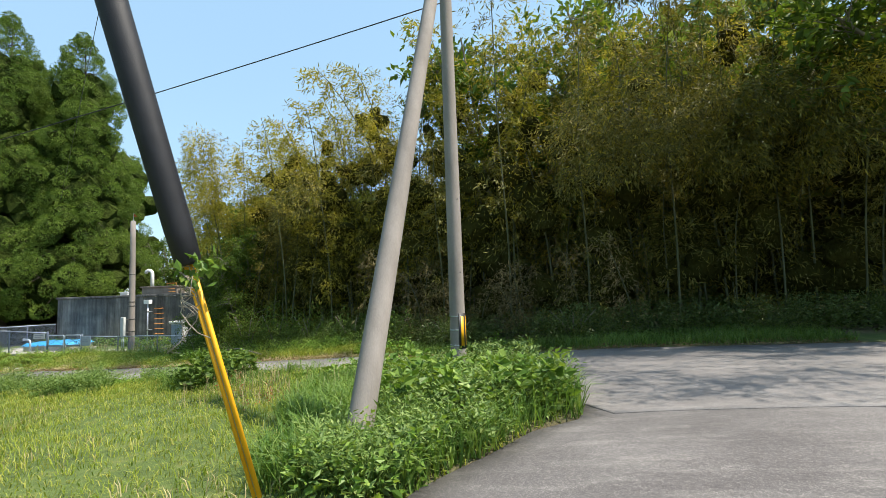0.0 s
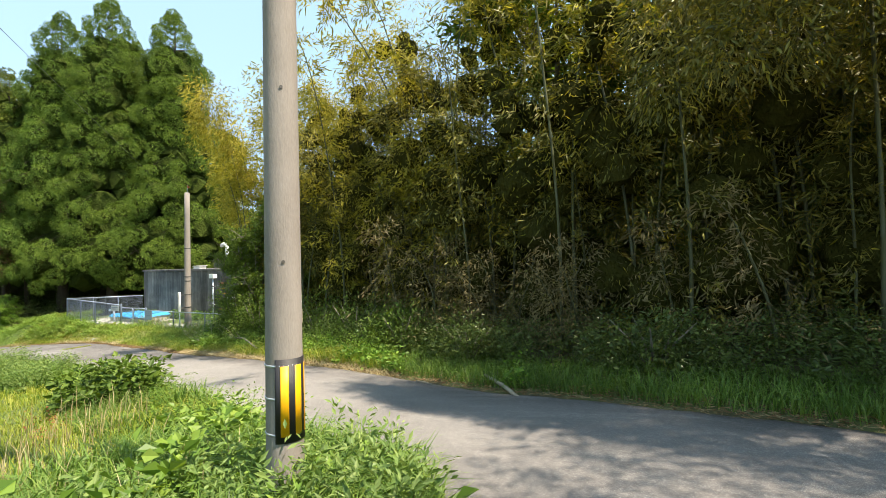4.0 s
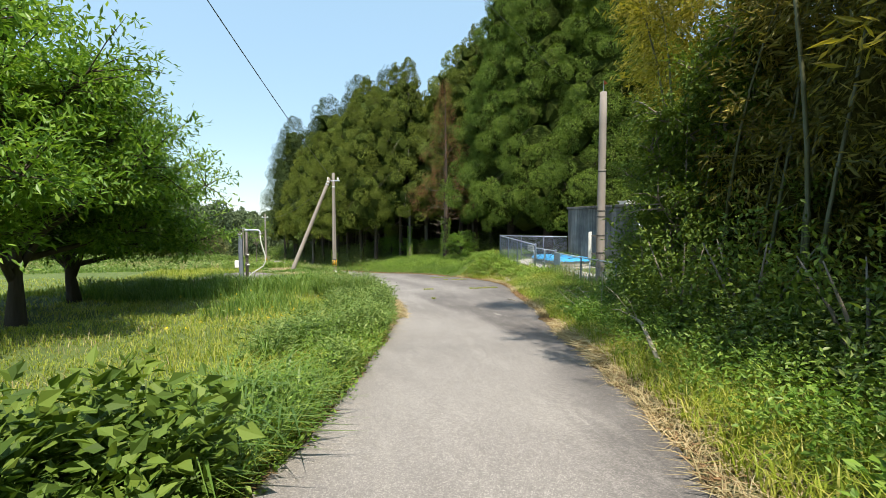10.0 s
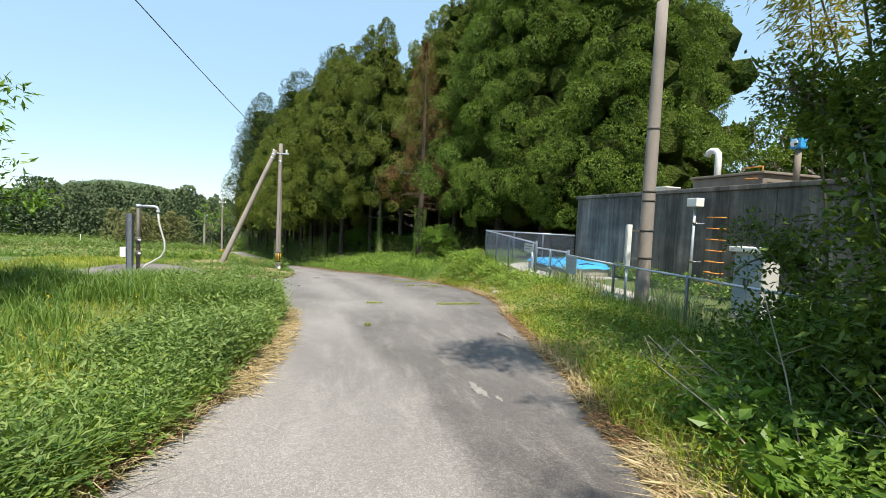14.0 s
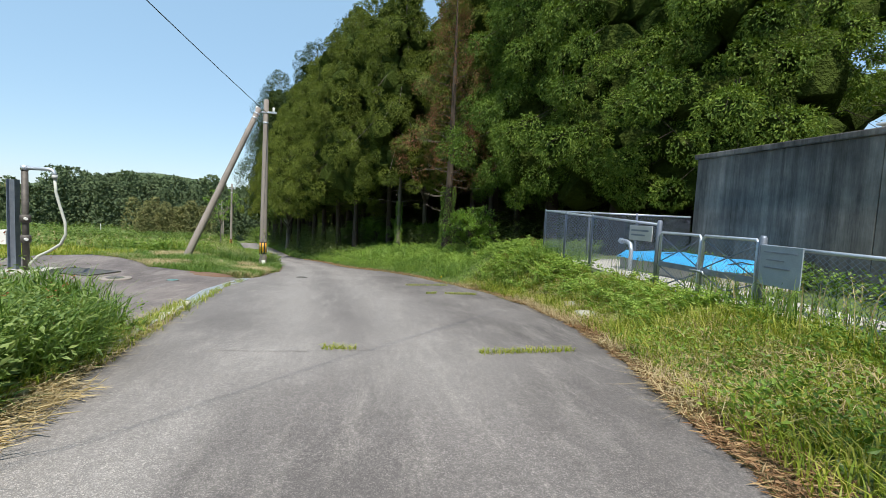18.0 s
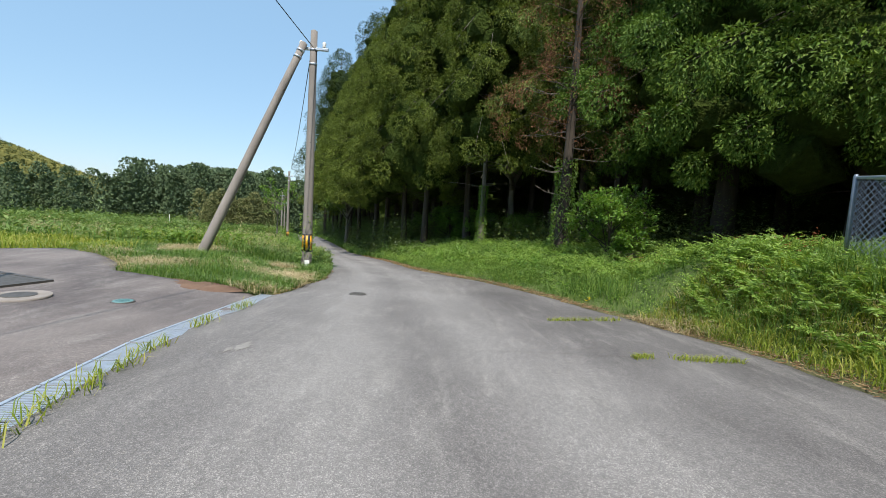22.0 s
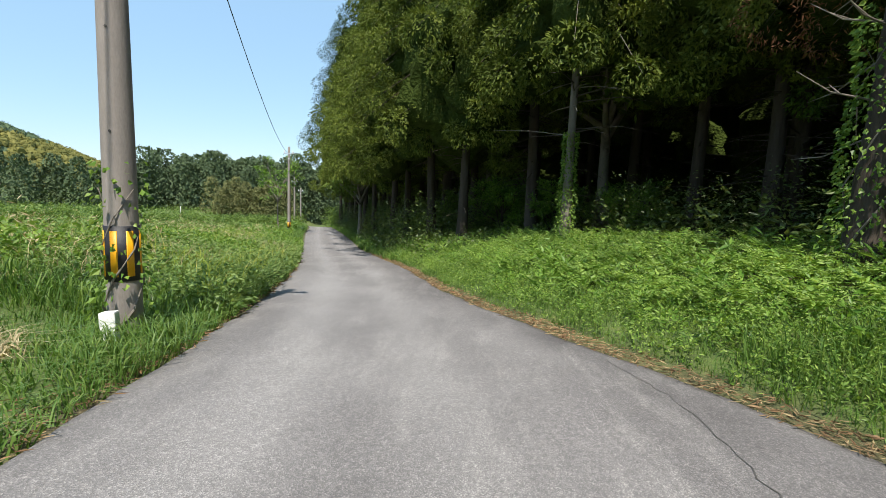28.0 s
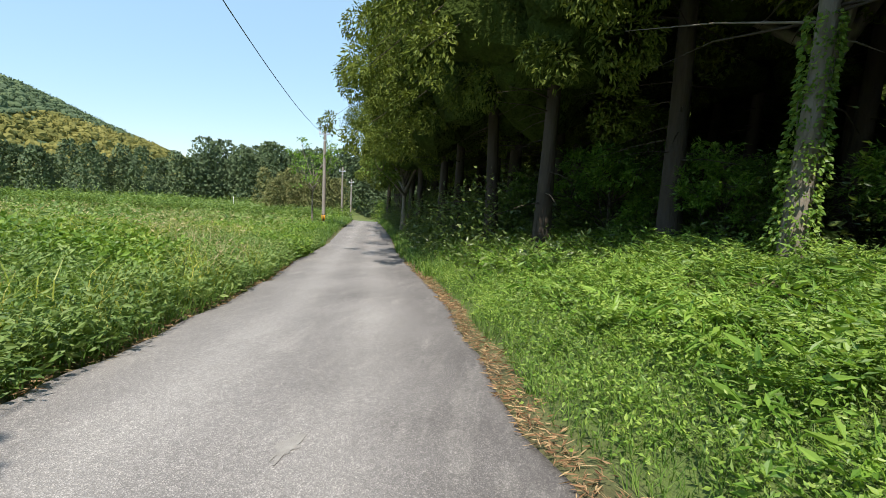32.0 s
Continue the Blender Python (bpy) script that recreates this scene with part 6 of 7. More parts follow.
p = p[patchy(p, 1.1, 3.0, 0.35)]
grass("dry_meadow_grass", p, np.full(len(p), 0.17), 0.009, "straw", "pale dry seed heads in the meadow", (0.2, 0.8))
# tall verge on the meadow side
p, d = spots(31000, -23.2, -1.6, -1, 0.10, 1.7, 1.3, lambda x, y, d: (d > 0.4) | (x > -15.5) | (x < -20.8))
p, d = p[patchy(p, 0.8, 1.0, -0.45)], d[patchy(p, 0.8, 1.0, -0.45)]
grass("verge_grass", p, (0.30 - 0.08 * np.minimum(d, 1.5)) * (1 + 0.7 * wob(p[:, 0], p[:, 1], 1.2, 6.0)), 0.014, "lush", "tall lush grass along the lane edge", (0.3, 1.1))
# by the first pole, and the tall reeds before the lot
x, y = rng.uniform(-5.5, 0.45, 26000), rng.uniform(3.2, 8.6, 26000)
ok = (off_road(x, y)[0] > 0.02) & ((np.hypot(x + 1.2, y - 6.9) < 2.6) | (np.hypot(x + 1.5, y - 4.3) < 1.2))
p = np.stack([x, y, ground(x, y) - 0.02], 1)[ok]
grass("verge_grass", p, np.full(len(p), 0.42), 0.015, "lush", "tall lush grass round the poles", (0.3, 1.1))
p, d = spots(11000, -23.4, -15.5, -1, 0.25, 4.2, 1.2)
k = patchy(p, 0.8, 5.0, -0.05) & (rng.random(len(p)) < 0.35 + 0.65 * sstep(-p[:, 0], 17, 21))
p, d = p[k], d[k]
grass("reed_grass", p, 0.36 + 0.16 * wob(p[:, 0], p[:, 1], 1.3, 2.0) + 0.12 * rng.random(len(p)), 0.016, "lush", "tall dark reed grass before the lot", (0.3, 0.9))
p, d = spots(16000, -40, -22, -1, 5.5, 12, 1.0)
grass("meadow_grass", p, 0.26 + 0.12 * wob(p[:, 0], p[:, 1], 0.8), 0.022, "grass", "rough grass round the lot", (0.3, 1.0))
p, d = spots(15000, -24.8, -20.0, -1, 0.3, 9.5, 1.0)
p = p[rng.random(len(p)) < sstep(-p[:, 0] + 0.8 * wob(p[:, 0], p[:, 1], 0.8), 19.5, 21.5)]
grass("reed_grass", p, 0.5 + 0.18 * wob(p[:, 0], p[:, 1], 1.5, 1.0), 0.018, "lush", "tall seeding grass before the lot", (0.25, 0.8))
# beyond the lot
p, d = spots(27000, -38.6, -31.2, -1, 0.05, 6.5, 1.2)
grass("verge_grass", p, 0.20 + 0.12 * wob(p[:, 0], p[:, 1], 1.1), 0.012, "lush", "mixed green and dry grass round the strut pole", (0.3, 1.2))
q = p[patchy(p, 0.9, 8.0, 0.05) & ~((p[:, 0] < -34.9) & (p[:, 1] > 8.4) & (wob(p[:, 0], p[:, 1], 1.8, 4.0) < 0.55))][:8000]
grass("straw", q + np.array([0.02, 0.02, 0]), np.full(len(q), 0.22), 0.012, "straw", "mown dry straw in the grass", (0.8, 2.2))
# the verge in front of the fence and the wood
p, d = spots(15000, -31, -13, 1, 0.02, 1.5, 1.4)
p = p[patchy(p, 1.0, 2.0, -0.1)]
grass("straw", p, np.full(len(p), 0.2), 0.010, "straw", "dry trodden straw along the verge", (0.8, 2.4))
p, d = spots(4000, -24, -13, -1, 0.0, 0.5, 1.2)
grass("straw", p, np.full(len(p), 0.18), 0.010, "straw", "dry trodden straw along the verge", (0.8, 2.4))
p, d = spots(30000, -31, -13.5, 1, 0.16, 2.6, 1.0, no_yard)
grass("verge_grass", p, 0.25 + 0.10 * wob(p[:, 0], p[:, 1], 1.3), 0.012, "grass", "grassy verge in front of the wire fence", (0.3, 1.1))
p, d = spots(24000, -52, -29, 1, 0.22, 2.2, 1.3)
grass("verge_grass", p, 0.14 + 0.08 * wob(p[:, 0], p[:, 1], 1.3) + 0.05 * np.minimum(d, 1.2), 0.007, "lush", "lush grass along the wood edge", (0.3, 1.1))
p, d = spots(22000, -13.5, 6, 1, 0.2, 1.9, 1.2)
k = p[:, 0] > -4
grass("verge_grass", p[k], np.full(int(k.sum()), 0.26), 0.012, "lush", "dark lush grass under the bamboo", (0.3, 1.2))
grass("verge_grass", p[~k], np.full(int((~k).sum()), 0.26), 0.012, "grass", "yellow-green grass before the bamboo", (0.3, 1.2))
p, d = spots(5000, -13.5, -3.5, 1, 0.0, 0.5, 1.2)
grass("straw", p, np.full(len(p), 0.14), 0.010, "straw", "dry trodden straw along the verge", (0.8, 2.4))
p, d = spots(24000, -60, -37.6, -1, 0.06, 3.2, 1.2)
grass("verge_grass", p, 0.24 + 0.2 * np.minimum(d, 1.0), 0.014, "lush", "rank grass at the field edge", (0.3, 1.1))
p, d = spots(11000, -37, -28.5, 1, 0.5, 2.8, 1.0)
p = p[patchy(p, 0.9, 1.5, -0.2)]
grass("verge_grass", p, 0.42 + 0.14 * wob(p[:, 0], p[:, 1], 1.4), 0.011, "lush", "tall reedy grass before the wood", (0.2, 0.9))
p, d = spots(16000, -90, -58, -1, 0.2, 5.0, 1.1)
grass("verge_grass", p, 0.25 + 0.25 * np.minimum(d, 1.5), 0.03, "lush", "rank grass beside the far lane", (0.3, 1.1))
p, d = spots(17000, -100, -38, -1, 3, 36, 1.3)
grass("field_grass", p, np.full(len(p), 0.55), 0.03, "lush", "tall green field grass", (0.3, 0.9))
# fallen straw and dry leaves on both edges of the asphalt
for side, n, x0, x1 in ((1, 17000, -52, 6), (-1, 9000, -52, 0), (-1, 6000, -20.5, -12), (1, 16000, -27, -12.5), (1, 4000, -54, -32)):
    p, d = spots(n, x0, x1, side, 0.0, 0.42, 1.3, lambda x, y, d: ((side > 0) & ((x > -31) | (d < 0.2))) | ((side < 0) & ((x < -32) | (x > -21.5))))
    p[:, 2] += 0.045 + 0.03 * rng.random(len(p))
    a = rng.uniform(0, 6.28, len(p))
    A = np.stack([np.cos(a), np.sin(a), rng.normal(0, 0.12, len(p))], 1)
    tagged(new("litter", leaf_mesh("litter", p, A, rng.uniform(0.04, 0.12, len(p)), rng.uniform(0.005, 0.015, len(p)), M["litter"])), "dry straw and bamboo litter along the edge", "litter", kind="stuff")


def weeds(name, p, height, per, size, mat, label, category="weeds", spread=0.13):
    """Leafy stems: leaves set along upright stems, larger below."""
    n = len(p)
    k = np.repeat(np.arange(n), per)
    u = rng.random(len(k)) ** 0.7
    a = rng.uniform(0, 6.283, len(k))
    hh = height * rng.uniform(0.6, 1.25, n)
    lean = rng.normal(0, 0.16, (n, 2))
    P = p[k].copy()
    P[:, 2] += u * hh[k]
    P[:, :2] += lean[k] * (u * hh[k])[:, None]
    A = np.stack([np.cos(a), np.sin(a), rng.normal(0.25, 0.5, len(k))], 1)
    P += A * rng.uniform(0, spread, (len(k), 1)) * np.array([1, 1, 0.3])
    s = (1.15 - 0.55 * u) * rng.uniform(0.6, 1.3, len(k))
    return tagged(new(name, leaf_mesh(name, P, A, size[0] * s, size[1] * s, M[mat], 0.18, np.array([[0, 0, 0.5]]))), label, category, kind="stuff")


def ferns(name, p, length, mat, label, fronds=7, pinnae=17):
    n = len(p)
    P, A, S, U = [], [], [], []
    a0 = rng.uniform(0, 6.283, n)
    for f in range(fronds):
        a = a0 + f * 6.283 / fronds + rng.normal(0, 0.3, n)
        L = length * rng.uniform(0.45, 1.2, n)
        rise = rng.uniform(0.55, 1.15, n)
        d = np.stack([np.cos(a), np.sin(a), np.zeros(n)], 1)
        for i in range(pinnae):
            u = (i + 0.6) / pinnae
            c = p + d * (L * u * 0.8)[:, None] + np.array([0, 0, 1.0]) * (L * (rise * u - 0.6 * u * u))[:, None]
            for s in (-1, 1):
                sd = np.stack([-np.sin(a), np.cos(a), np.zeros(n)], 1) * s
                P.append(c)
                A.append(sd + d * 0.35 + np.array([0, 0, 0.35]) * (rise - 1.2 * u)[:, None] - np.array([0, 0, 0.15]) + rng.normal(0, 0.3, (n, 3)))
                S.append(L * 0.19 * (1.04 - u) ** 0.75)
                U.append(np.array([0, 0, 0.8]) - d * (rise - 1.2 * u)[:, None])
    P, A, S, U = np.concatenate(P), np.concatenate(A), np.concatenate(S), np.concatenate(U)
    return tagged(new(name, leaf_mesh(name, P, A, S, S * 0.38, M[mat], 0.2, 0.6 * U)), label, "ferns", kind="stuff")


# leafy weeds along the meadow edge
x, y = rng.uniform(-5.2, 0.4, 5000), rng.uniform(3.0, 8.6, 5000)
ok = (off_road(x, y)[0] > 0.08) & (np.hypot((x + 0.9) / 1.5, (y - 6.4) / 1.9) < 1.0) & (wob(x, y, 1.6, 3) > -0.5)
p = np.stack([x, y, ground(x, y)], 1)[ok]
weeds("mugwort", p[:260], 0.5, 34, (0.11, 0.036), "mugwort", "grey-green feathery mugwort round the poles")
x, y = rng.uniform(-2.3, -0.2, 900), rng.uniform(2.9, 4.4, 900)
ok = (off_road(x, y)[0] > 0.1) & (np.hypot(x + 1.73, y - 4.24) > 0.18) & (np.hypot(x + 1.2, (y - 4.2) * 0.8) < 1.0)
q = np.stack([x, y, ground(x, y)], 1)[ok]
weeds("mugwort", q[:120], 0.4, 34, (0.10, 0.034), "mugwort", "grey-green feathery mugwort before the strut pole")
weeds("leafy_weeds", q[120:160], 0.36, 16, (0.11, 0.06), "weed", "leafy weeds before the strut pole")
k = wob(p[:, 0], p[:, 1], 1.1, 6) > 0.15
weeds("leafy_weeds", p[k][:90], 0.52, 16, (0.19, 0.13), "weed", "large-leaved vines climbing round the pole foot")
weeds("leafy_weeds", p[260:420], 0.34, 18, (0.09, 0.05), "weed", "leafy weeds round the poles")
p, d = spots(760, -22.8, -1.8, -1, 0.03, 0.9, 1.3)
weeds("leafy_weeds", p, 0.26 + 0.14 * (1 + wob(p[:, 0], p[:, 1], 1.7, 2.0)), 26, (0.055, 0.028), "weed", "leafy weeds along the meadow edge")
p, d = spots(700, -8.6, -6.2, -1, 0.15, 1.9)
p = p[np.hypot(p[:, 0] + 7.45, p[:, 1] - 9.45) < 0.8][:70]
weeds("leafy_weeds", p, 0.62, 30, (0.17, 0.105), "broad", "clump of large-leaved vines beside the lane")
p, d = spots(34, -4.0, -2.6, -1, 0.3, 1.1)
weeds("leafy_weeds", p, 0.38, 20, (0.17, 0.11), "weed", "clump of large-leaved vines by the pole")
p, d = spots(1300, -22.8, -10, -1, 0.08, 1.6, 1.2)
p = p[patchy(p, 1.2, 6.0, -0.25)]
weeds("mugwort", p, 0.34 + 0.2 * (1 + wob(p[:, 0], p[:, 1], 1.3, 4.0)), 40, (0.095, 0.032), "mugwort", "feathery mugwort along the lane")
p, d = spots(900, -12.5, -0.6, -1, 0.0, 0.75, 1.1)
weeds("leafy_weeds", p, 0.17, 20, (0.05, 0.032), "bright", "low bright clover along the asphalt")
p, d = spots(420, -6.5, -1.8, -1, 0.9, 3.0)
grass("seeding_grass", p[patchy(p, 1.1, 4.0, -0.1)], 0.5, 0.008, "straw", "tall pale seeding grass stalks", (0.1, 0.5))
p, d = spots(260, -6.5, -4.0, -1, 1.6, 3.2)
weeds("sorrel", p[patchy(p, 1.5, 8.0, 0.25)][:24], 0.4, 16, (0.04, 0.016), "red", "rust-red sorrel spikes in the meadow", spread=0.03)
# rank clump before the lot, and tufts of broad blades in the verge
x, y = rng.uniform(-22.6, -18.2, 9000), rng.uniform(9.0, 11.8, 9000)
ok = (off_road(x, y)[0] > 0.15) & (np.hypot((x + 20.4) / 2.0, (y - 10.9) / 1.5) < 0.75 + 0.25 * wob(x, y, 1.6))
p = np.stack([x, y, ground(x, y) - 0.02], 1)[ok]
grass("reed_grass", p, 0.62 + 0.22 * wob(p[:, 0], p[:, 1], 2.0, 3.0), 0.016, "lush", "rank dark reeds in a clump beside the lane", (0.2, 0.9))
weeds("mugwort", p[::16], 0.8, 40, (0.095, 0.028), "mugwort", "tall mugwort among the reeds")
p, d = spots(700, -22.5, -2.5, -1, 0.1, 1.4, 1.2)
p = np.repeat(p[patchy(p, 1.4, 9.0, 0.25)][:90], 34, 0)
p[:, :2] += rng.normal(0, 0.05, (len(p), 2))
grass("broad_grass", p, np.full(len(p), 0.5), 0.018, "lush", "tufts of broad arching grass in the verge", (0.6, 1.5))
# weeds of the field
p, d = spots(4000, -58, -38.5, -1, 0.12, 8, 1.5)
k = patchy(p, 0.7, 3.3, 0.35)
weeds("field_weeds", p[~k], 0.5, 22, (0.11, 0.045), "mugwort", "feathery weeds covering the field edge")
p = p[k]
weeds("field_weeds", p, 0.55, 22, (0.15, 0.085), "weed", "dense leafy weeds covering the field edge")
p, d = spots(3400, -110, -38, -1, 5, 40, 1.3)
weeds("field_weeds", p, 0.65, 10, (0.26, 0.12), "mugwort", "dense leafy weeds covering the field")
p, d = spots(1700, -80, -39, -1, 2.0, 26, 1.1)
weeds("dry_stalks", p[patchy(p, 0.3, 2.0, -0.1)], 0.9, 14, (0.16, 0.03), "straw", "pale dry stalks standing in the field")
p, d = spots(9000, -60, -38.6, -1, 0.5, 11, 1.2)
p = p[patchy(p, 0.6, 7.0, 0.1)]
grass("dry_field_grass", p, np.full(len(p), 0.62), 0.012, "straw", "tall dry grass standing in the field", (0.2, 0.8))
p, d = spots(9000, -60, -38.6, -1, 0.3, 9, 1.2)
p = p[patchy(p, 0.5, 11.0, 0.0)]
grass("field_grass", p, np.full(len(p), 0.7), 0.014, "grass", "tall green field grass", (0.3, 0.9))
p, d = spots(700, -90, -57, -1, 1.0, 6.0, 1.0)
weeds("field_weeds", p, 0.65, 18, (0.22, 0.11), "weed", "dense leafy weeds beside the far lane")
u = rng.random(420)
x, y = -87 + 15 * u + rng.normal(0, 0.8, 420), -6.5 - 27 * u + rng.normal(0, 0.8, 420)
weeds("hedge", np.stack([x, y, ground(x, y)], 1), 1.45, 34, (0.24, 0.13), "broad", "ragged leafy hedge across the far field", "hedge", 0.4)
for side, n, h in ((1, 260, 2.4), (-1, 160, 1.1)):
    p, d = spots(n, -104, -84, side, 0.3, 6.0)
    weeds("undergrowth", p, h, 40, (0.26, 0.13), "broad", "leafy shrubs where the lane dips away", spread=0.5)
p, d = spots(60, -22.5, -19.5, -1, 0.3, 1.6)
weeds("sorrel", p[::3], 0.85, 20, (0.05, 0.02), "red", "rust-red sorrel spikes in the verge", spread=0.04)
p, d = spots(60, -34.5, -30.5, 1, 2.2, 3.4)
weeds("sorrel", p, 0.55, 22, (0.06, 0.025), "red", "rust-red dock spikes before the wood", spread=0.04)
p, d = spots(4200, -150, -40, -1, 30, 110, 1.0)
weeds("field_weeds", p, 0.9, 6, (0.8, 0.4), "mugwort", "dense weeds covering the far field")
p, d = spots(3000, -170, -60, -1, 2, 45, 1.0)
weeds("field_weeds", p, 0.8, 7, (0.5, 0.24), "mugwort", "dense weeds covering the far field")
p, d = spots(40, -24, -13, -1, 1.5, 6)
p[:, 2] += 0.2
weeds("buttercups", p, 0.06, 6, (0.035, 0.03), "petal", "small yellow meadow flowers", "flowers", 0.02)
# ferns and weeds below the wood
p, d = spots(760, -53, -30.5, 1, 1.1, 4.6, 0.85)
p[:, 2] += 0.22
ferns("ferns", p, 0.56, "fern", "bright green ferns on the bank below the wood")
p, d = spots(340, -31, -22.5, 1, 0.6, 2.2, 0.8, no_yard)
ferns("ferns", p, 0.66, "fern", "bright green ferns before the fence")
p, d = spots(2300, -50, -29, 1, 0.3, 3.6, 0.9)
weeds("leafy_weeds", p, 0.28, 24, (0.06, 0.024), "weed", "leafy weeds on the bank below the wood")
p, d = spots(520, -53, -34, 1, 0.6, 4.4, 0.9)
weeds("leafy_weeds", p, 0.5, 30, (0.10, 0.036), "bright", "fresh leafy weeds standing among the ferns")
p, d = spots(380, -53, -34, 1, 0.5, 4.4, 0.9)
weeds("leafy_weeds", p, 0.5, 30, (0.085, 0.03), "mugwort", "grey-green weeds among the ferns")
p, d = spots(1500, -52, -35, 1, 0.22, 2.2, 0.9)
weeds("leafy_weeds", p, 0.3, 22, (0.05, 0.022), "fern", "fine low weeds beside the lane")
p, d = spots(300, -54, -37.5, 1, 0.9, 3.6)
weeds("broad_bladed_plants", p, 0.55, 9, (0.24, 0.055), "bright", "broad-bladed plants among the ferns", spread=0.08)
p, d = spots(700, -22, -13.5, 1, 0.2, 2.2, 1.0, no_yard)
weeds("leafy_weeds", p, 0.35, 20, (0.07, 0.032), "weed", "leafy weeds before the fence")
p, d = spots(4600, -29, -13.5, 1, 1.5, 8.5, 1.0, lambda x, y, d: (y > 19.0) & (y < 23.4) & (y > 21.35))
weeds("yard_weeds", p[patchy(p, 0.8, 4, -0.6)], 0.46, 20, (0.11, 0.06), "weed", "weeds in the yard by the tank")
p, d = spots(3200, -26, -16, 1, 1.6, 4.2, 1.0, lambda x, y, d: (y > 17.6) & (y < 19.6))
p = p[patchy(p, 1.2, 5.0, -0.2)]
grass("verge_grass", p, np.full(len(p), 0.55), 0.012, "lush", "tall weeds growing through the fence", (0.2, 0.8))
grass("dry_reed", p[::5] + np.array([0.05, 0.03, 0]), np.full(len(p[::5]), 0.7), 0.012, "straw", "dry yellow stalks beside the gate", (0.2, 0.6))
# undergrowth of the bamboo and the wood
p, d = spots(1300, -11.5, 9, 1, 1.1, 3.4, 0.9)
weeds("undergrowth", p, 0.75, 44, (0.09, 0.036), "under", "dark leafy undergrowth below the bamboo")
p, d = spots(420, -14, -4.5, 1, 0.35, 2.0, 0.9)
weeds("undergrowth", p, 0.5, 48, (0.065, 0.03), "weed", "leafy shrubs at the foot of the bamboo")
p, d = spots(260, -9, -1, 1, 0.2, 1.0, 0.9)
weeds("undergrowth", p[patchy(p, 1.2, 2, 0.1)], 0.4, 26, (0.10, 0.06), "bright", "light green nettles at the lane edge")
p, d = spots(1300, -90, -36, 1, 4.5, 20, 1.2)
weeds("undergrowth", p, 0.9, 18, (0.22, 0.09), "under", "shaded undergrowth in the wood")
p, d = spots(900, -62, -36, 1, 4.8, 10, 1.0)
weeds("undergrowth", p, 1.5, 30, (0.13, 0.05), "under", "thin leafy saplings in the wood", spread=0.35)
p, d = spots(900, -88, -51, 1, 0.9, 4.6, 0.8)
weeds("undergrowth", p, 1.9, 44, (0.17, 0.075), "under", "dark leafy shrubs along the far lane", spread=0.5)
p, d = spots(6000, -86, -50, 1, 0.05, 1.3, 1.0)
grass("verge_grass", p, np.full(len(p), 0.3), 0.03, "lush", "rank grass along the far wood edge", (0.3, 1.1))
p, d = spots(700, -90, -47, 1, 0.6, 3.5, 1.0)
weeds("undergrowth", p, 0.7, 22, (0.18, 0.08), "under", "shaded undergrowth at the lane edge")

# bushes at the foot and the end of the bamboo
for x, o, rx, ry, rz, mt, n, lb in ((-15.4, 2.6, 0.8, 0.7, 0.8, "broad", 1900, "leafy bush beside the fence"), (-13.4, 2.3, 0.9, 0.8, 2.7, "broad", 2400, "tall leafy bush at the end of the bamboo"), (-15.0, 3.5, 1.0, 0.8, 0.9, "broad", 2000, "leafy bush beside the fence"), (-14.3, 2.0, 0.7, 0.6, 0.9, "weed", 1500, "leafy bush before the fence"), (-12.5, 1.75, 0.8, 0.8, 2.3, "broad", 2600, "leafy bush at the end of the bamboo"), (-12.2, 2.3, 1.0, 0.9, 4.6, "broad", 3600, "tall leafy bush at the end of the bamboo"), (-13.9, 3.0, 0.9, 0.8, 1.0, "weed", 1500, "leafy bush before the fence"), (-10.9, 1.5, 0.9, 0.7, 1.7, "broad", 1900, "leafy bush at the bamboo foot"), (-9.6, 1.8, 1.1, 0.8, 1.6, "broad", 1900, "leafy bush at the bamboo foot"),
        (-8.0, 1.9, 1.0, 0.7, 1.3, "broad", 1500, "leafy bush at the bamboo foot"), (-6.2, 1.8, 1.1, 0.7, 1.2, "broad", 1500, "leafy bush at the bamboo foot"), (-4.5, 1.6, 0.9, 0.7, 1.0, "broad", 1400, "leafy bush at the bamboo foot"), (-2.6, 1.5, 0.9, 0.8, 0.9, "under", 1300, "dark bush under the bamboo"), (0.8, 1.6, 1.0, 0.8, 0.9, "under", 1300, "dark bush under the bamboo")):
    y = float(y_right(x)) + o
    e = thing("bush", pose(x, y, oz(x, y) - 0.02), lb, "bush", "bushes along the bamboo")
    part("foliage", shrub_mesh("foliage", n * 2, rx, ry, rz, M[mt], (0.085, 0.042), 0.3), M[mt], e)
    for k in range(5):
        a = k * 1.3 + x
        part("stem", piped([(0, 0, -0.1), (math.cos(a) * rx * 0.3, math.sin(a) * ry * 0.3, rz * 0.5), (math.cos(a) * rx * 0.6, math.sin(a) * ry * 0.6, rz * 0.85)], [0.025, 0.016, 0.006], 6), M["bark2"], e)

p, d = spots(5200, -13.6, -10.0, 1, 0.02, 0.8, 1.0)
p[:, 2] += 0.05 + 0.05 * rng.random(len(p))
a = rng.uniform(0, 6.28, len(p))
tagged(new("litter", leaf_mesh("litter", p, np.stack([np.cos(a), np.sin(a), rng.normal(0, 0.15, len(p))], 1), rng.uniform(0.08, 0.3, len(p)), rng.uniform(0.006, 0.02, len(p)), M["straw"])), "heap of dry bamboo straw on the bank", "litter", kind="stuff")
x = rng.uniform(-20.8, -15.2, 6500)
y = y_left(x) + 0.28 - 0.75 * rng.random(6500) ** 0.8 * (0.75 + 0.35 * wob(x, 2, 1.6))
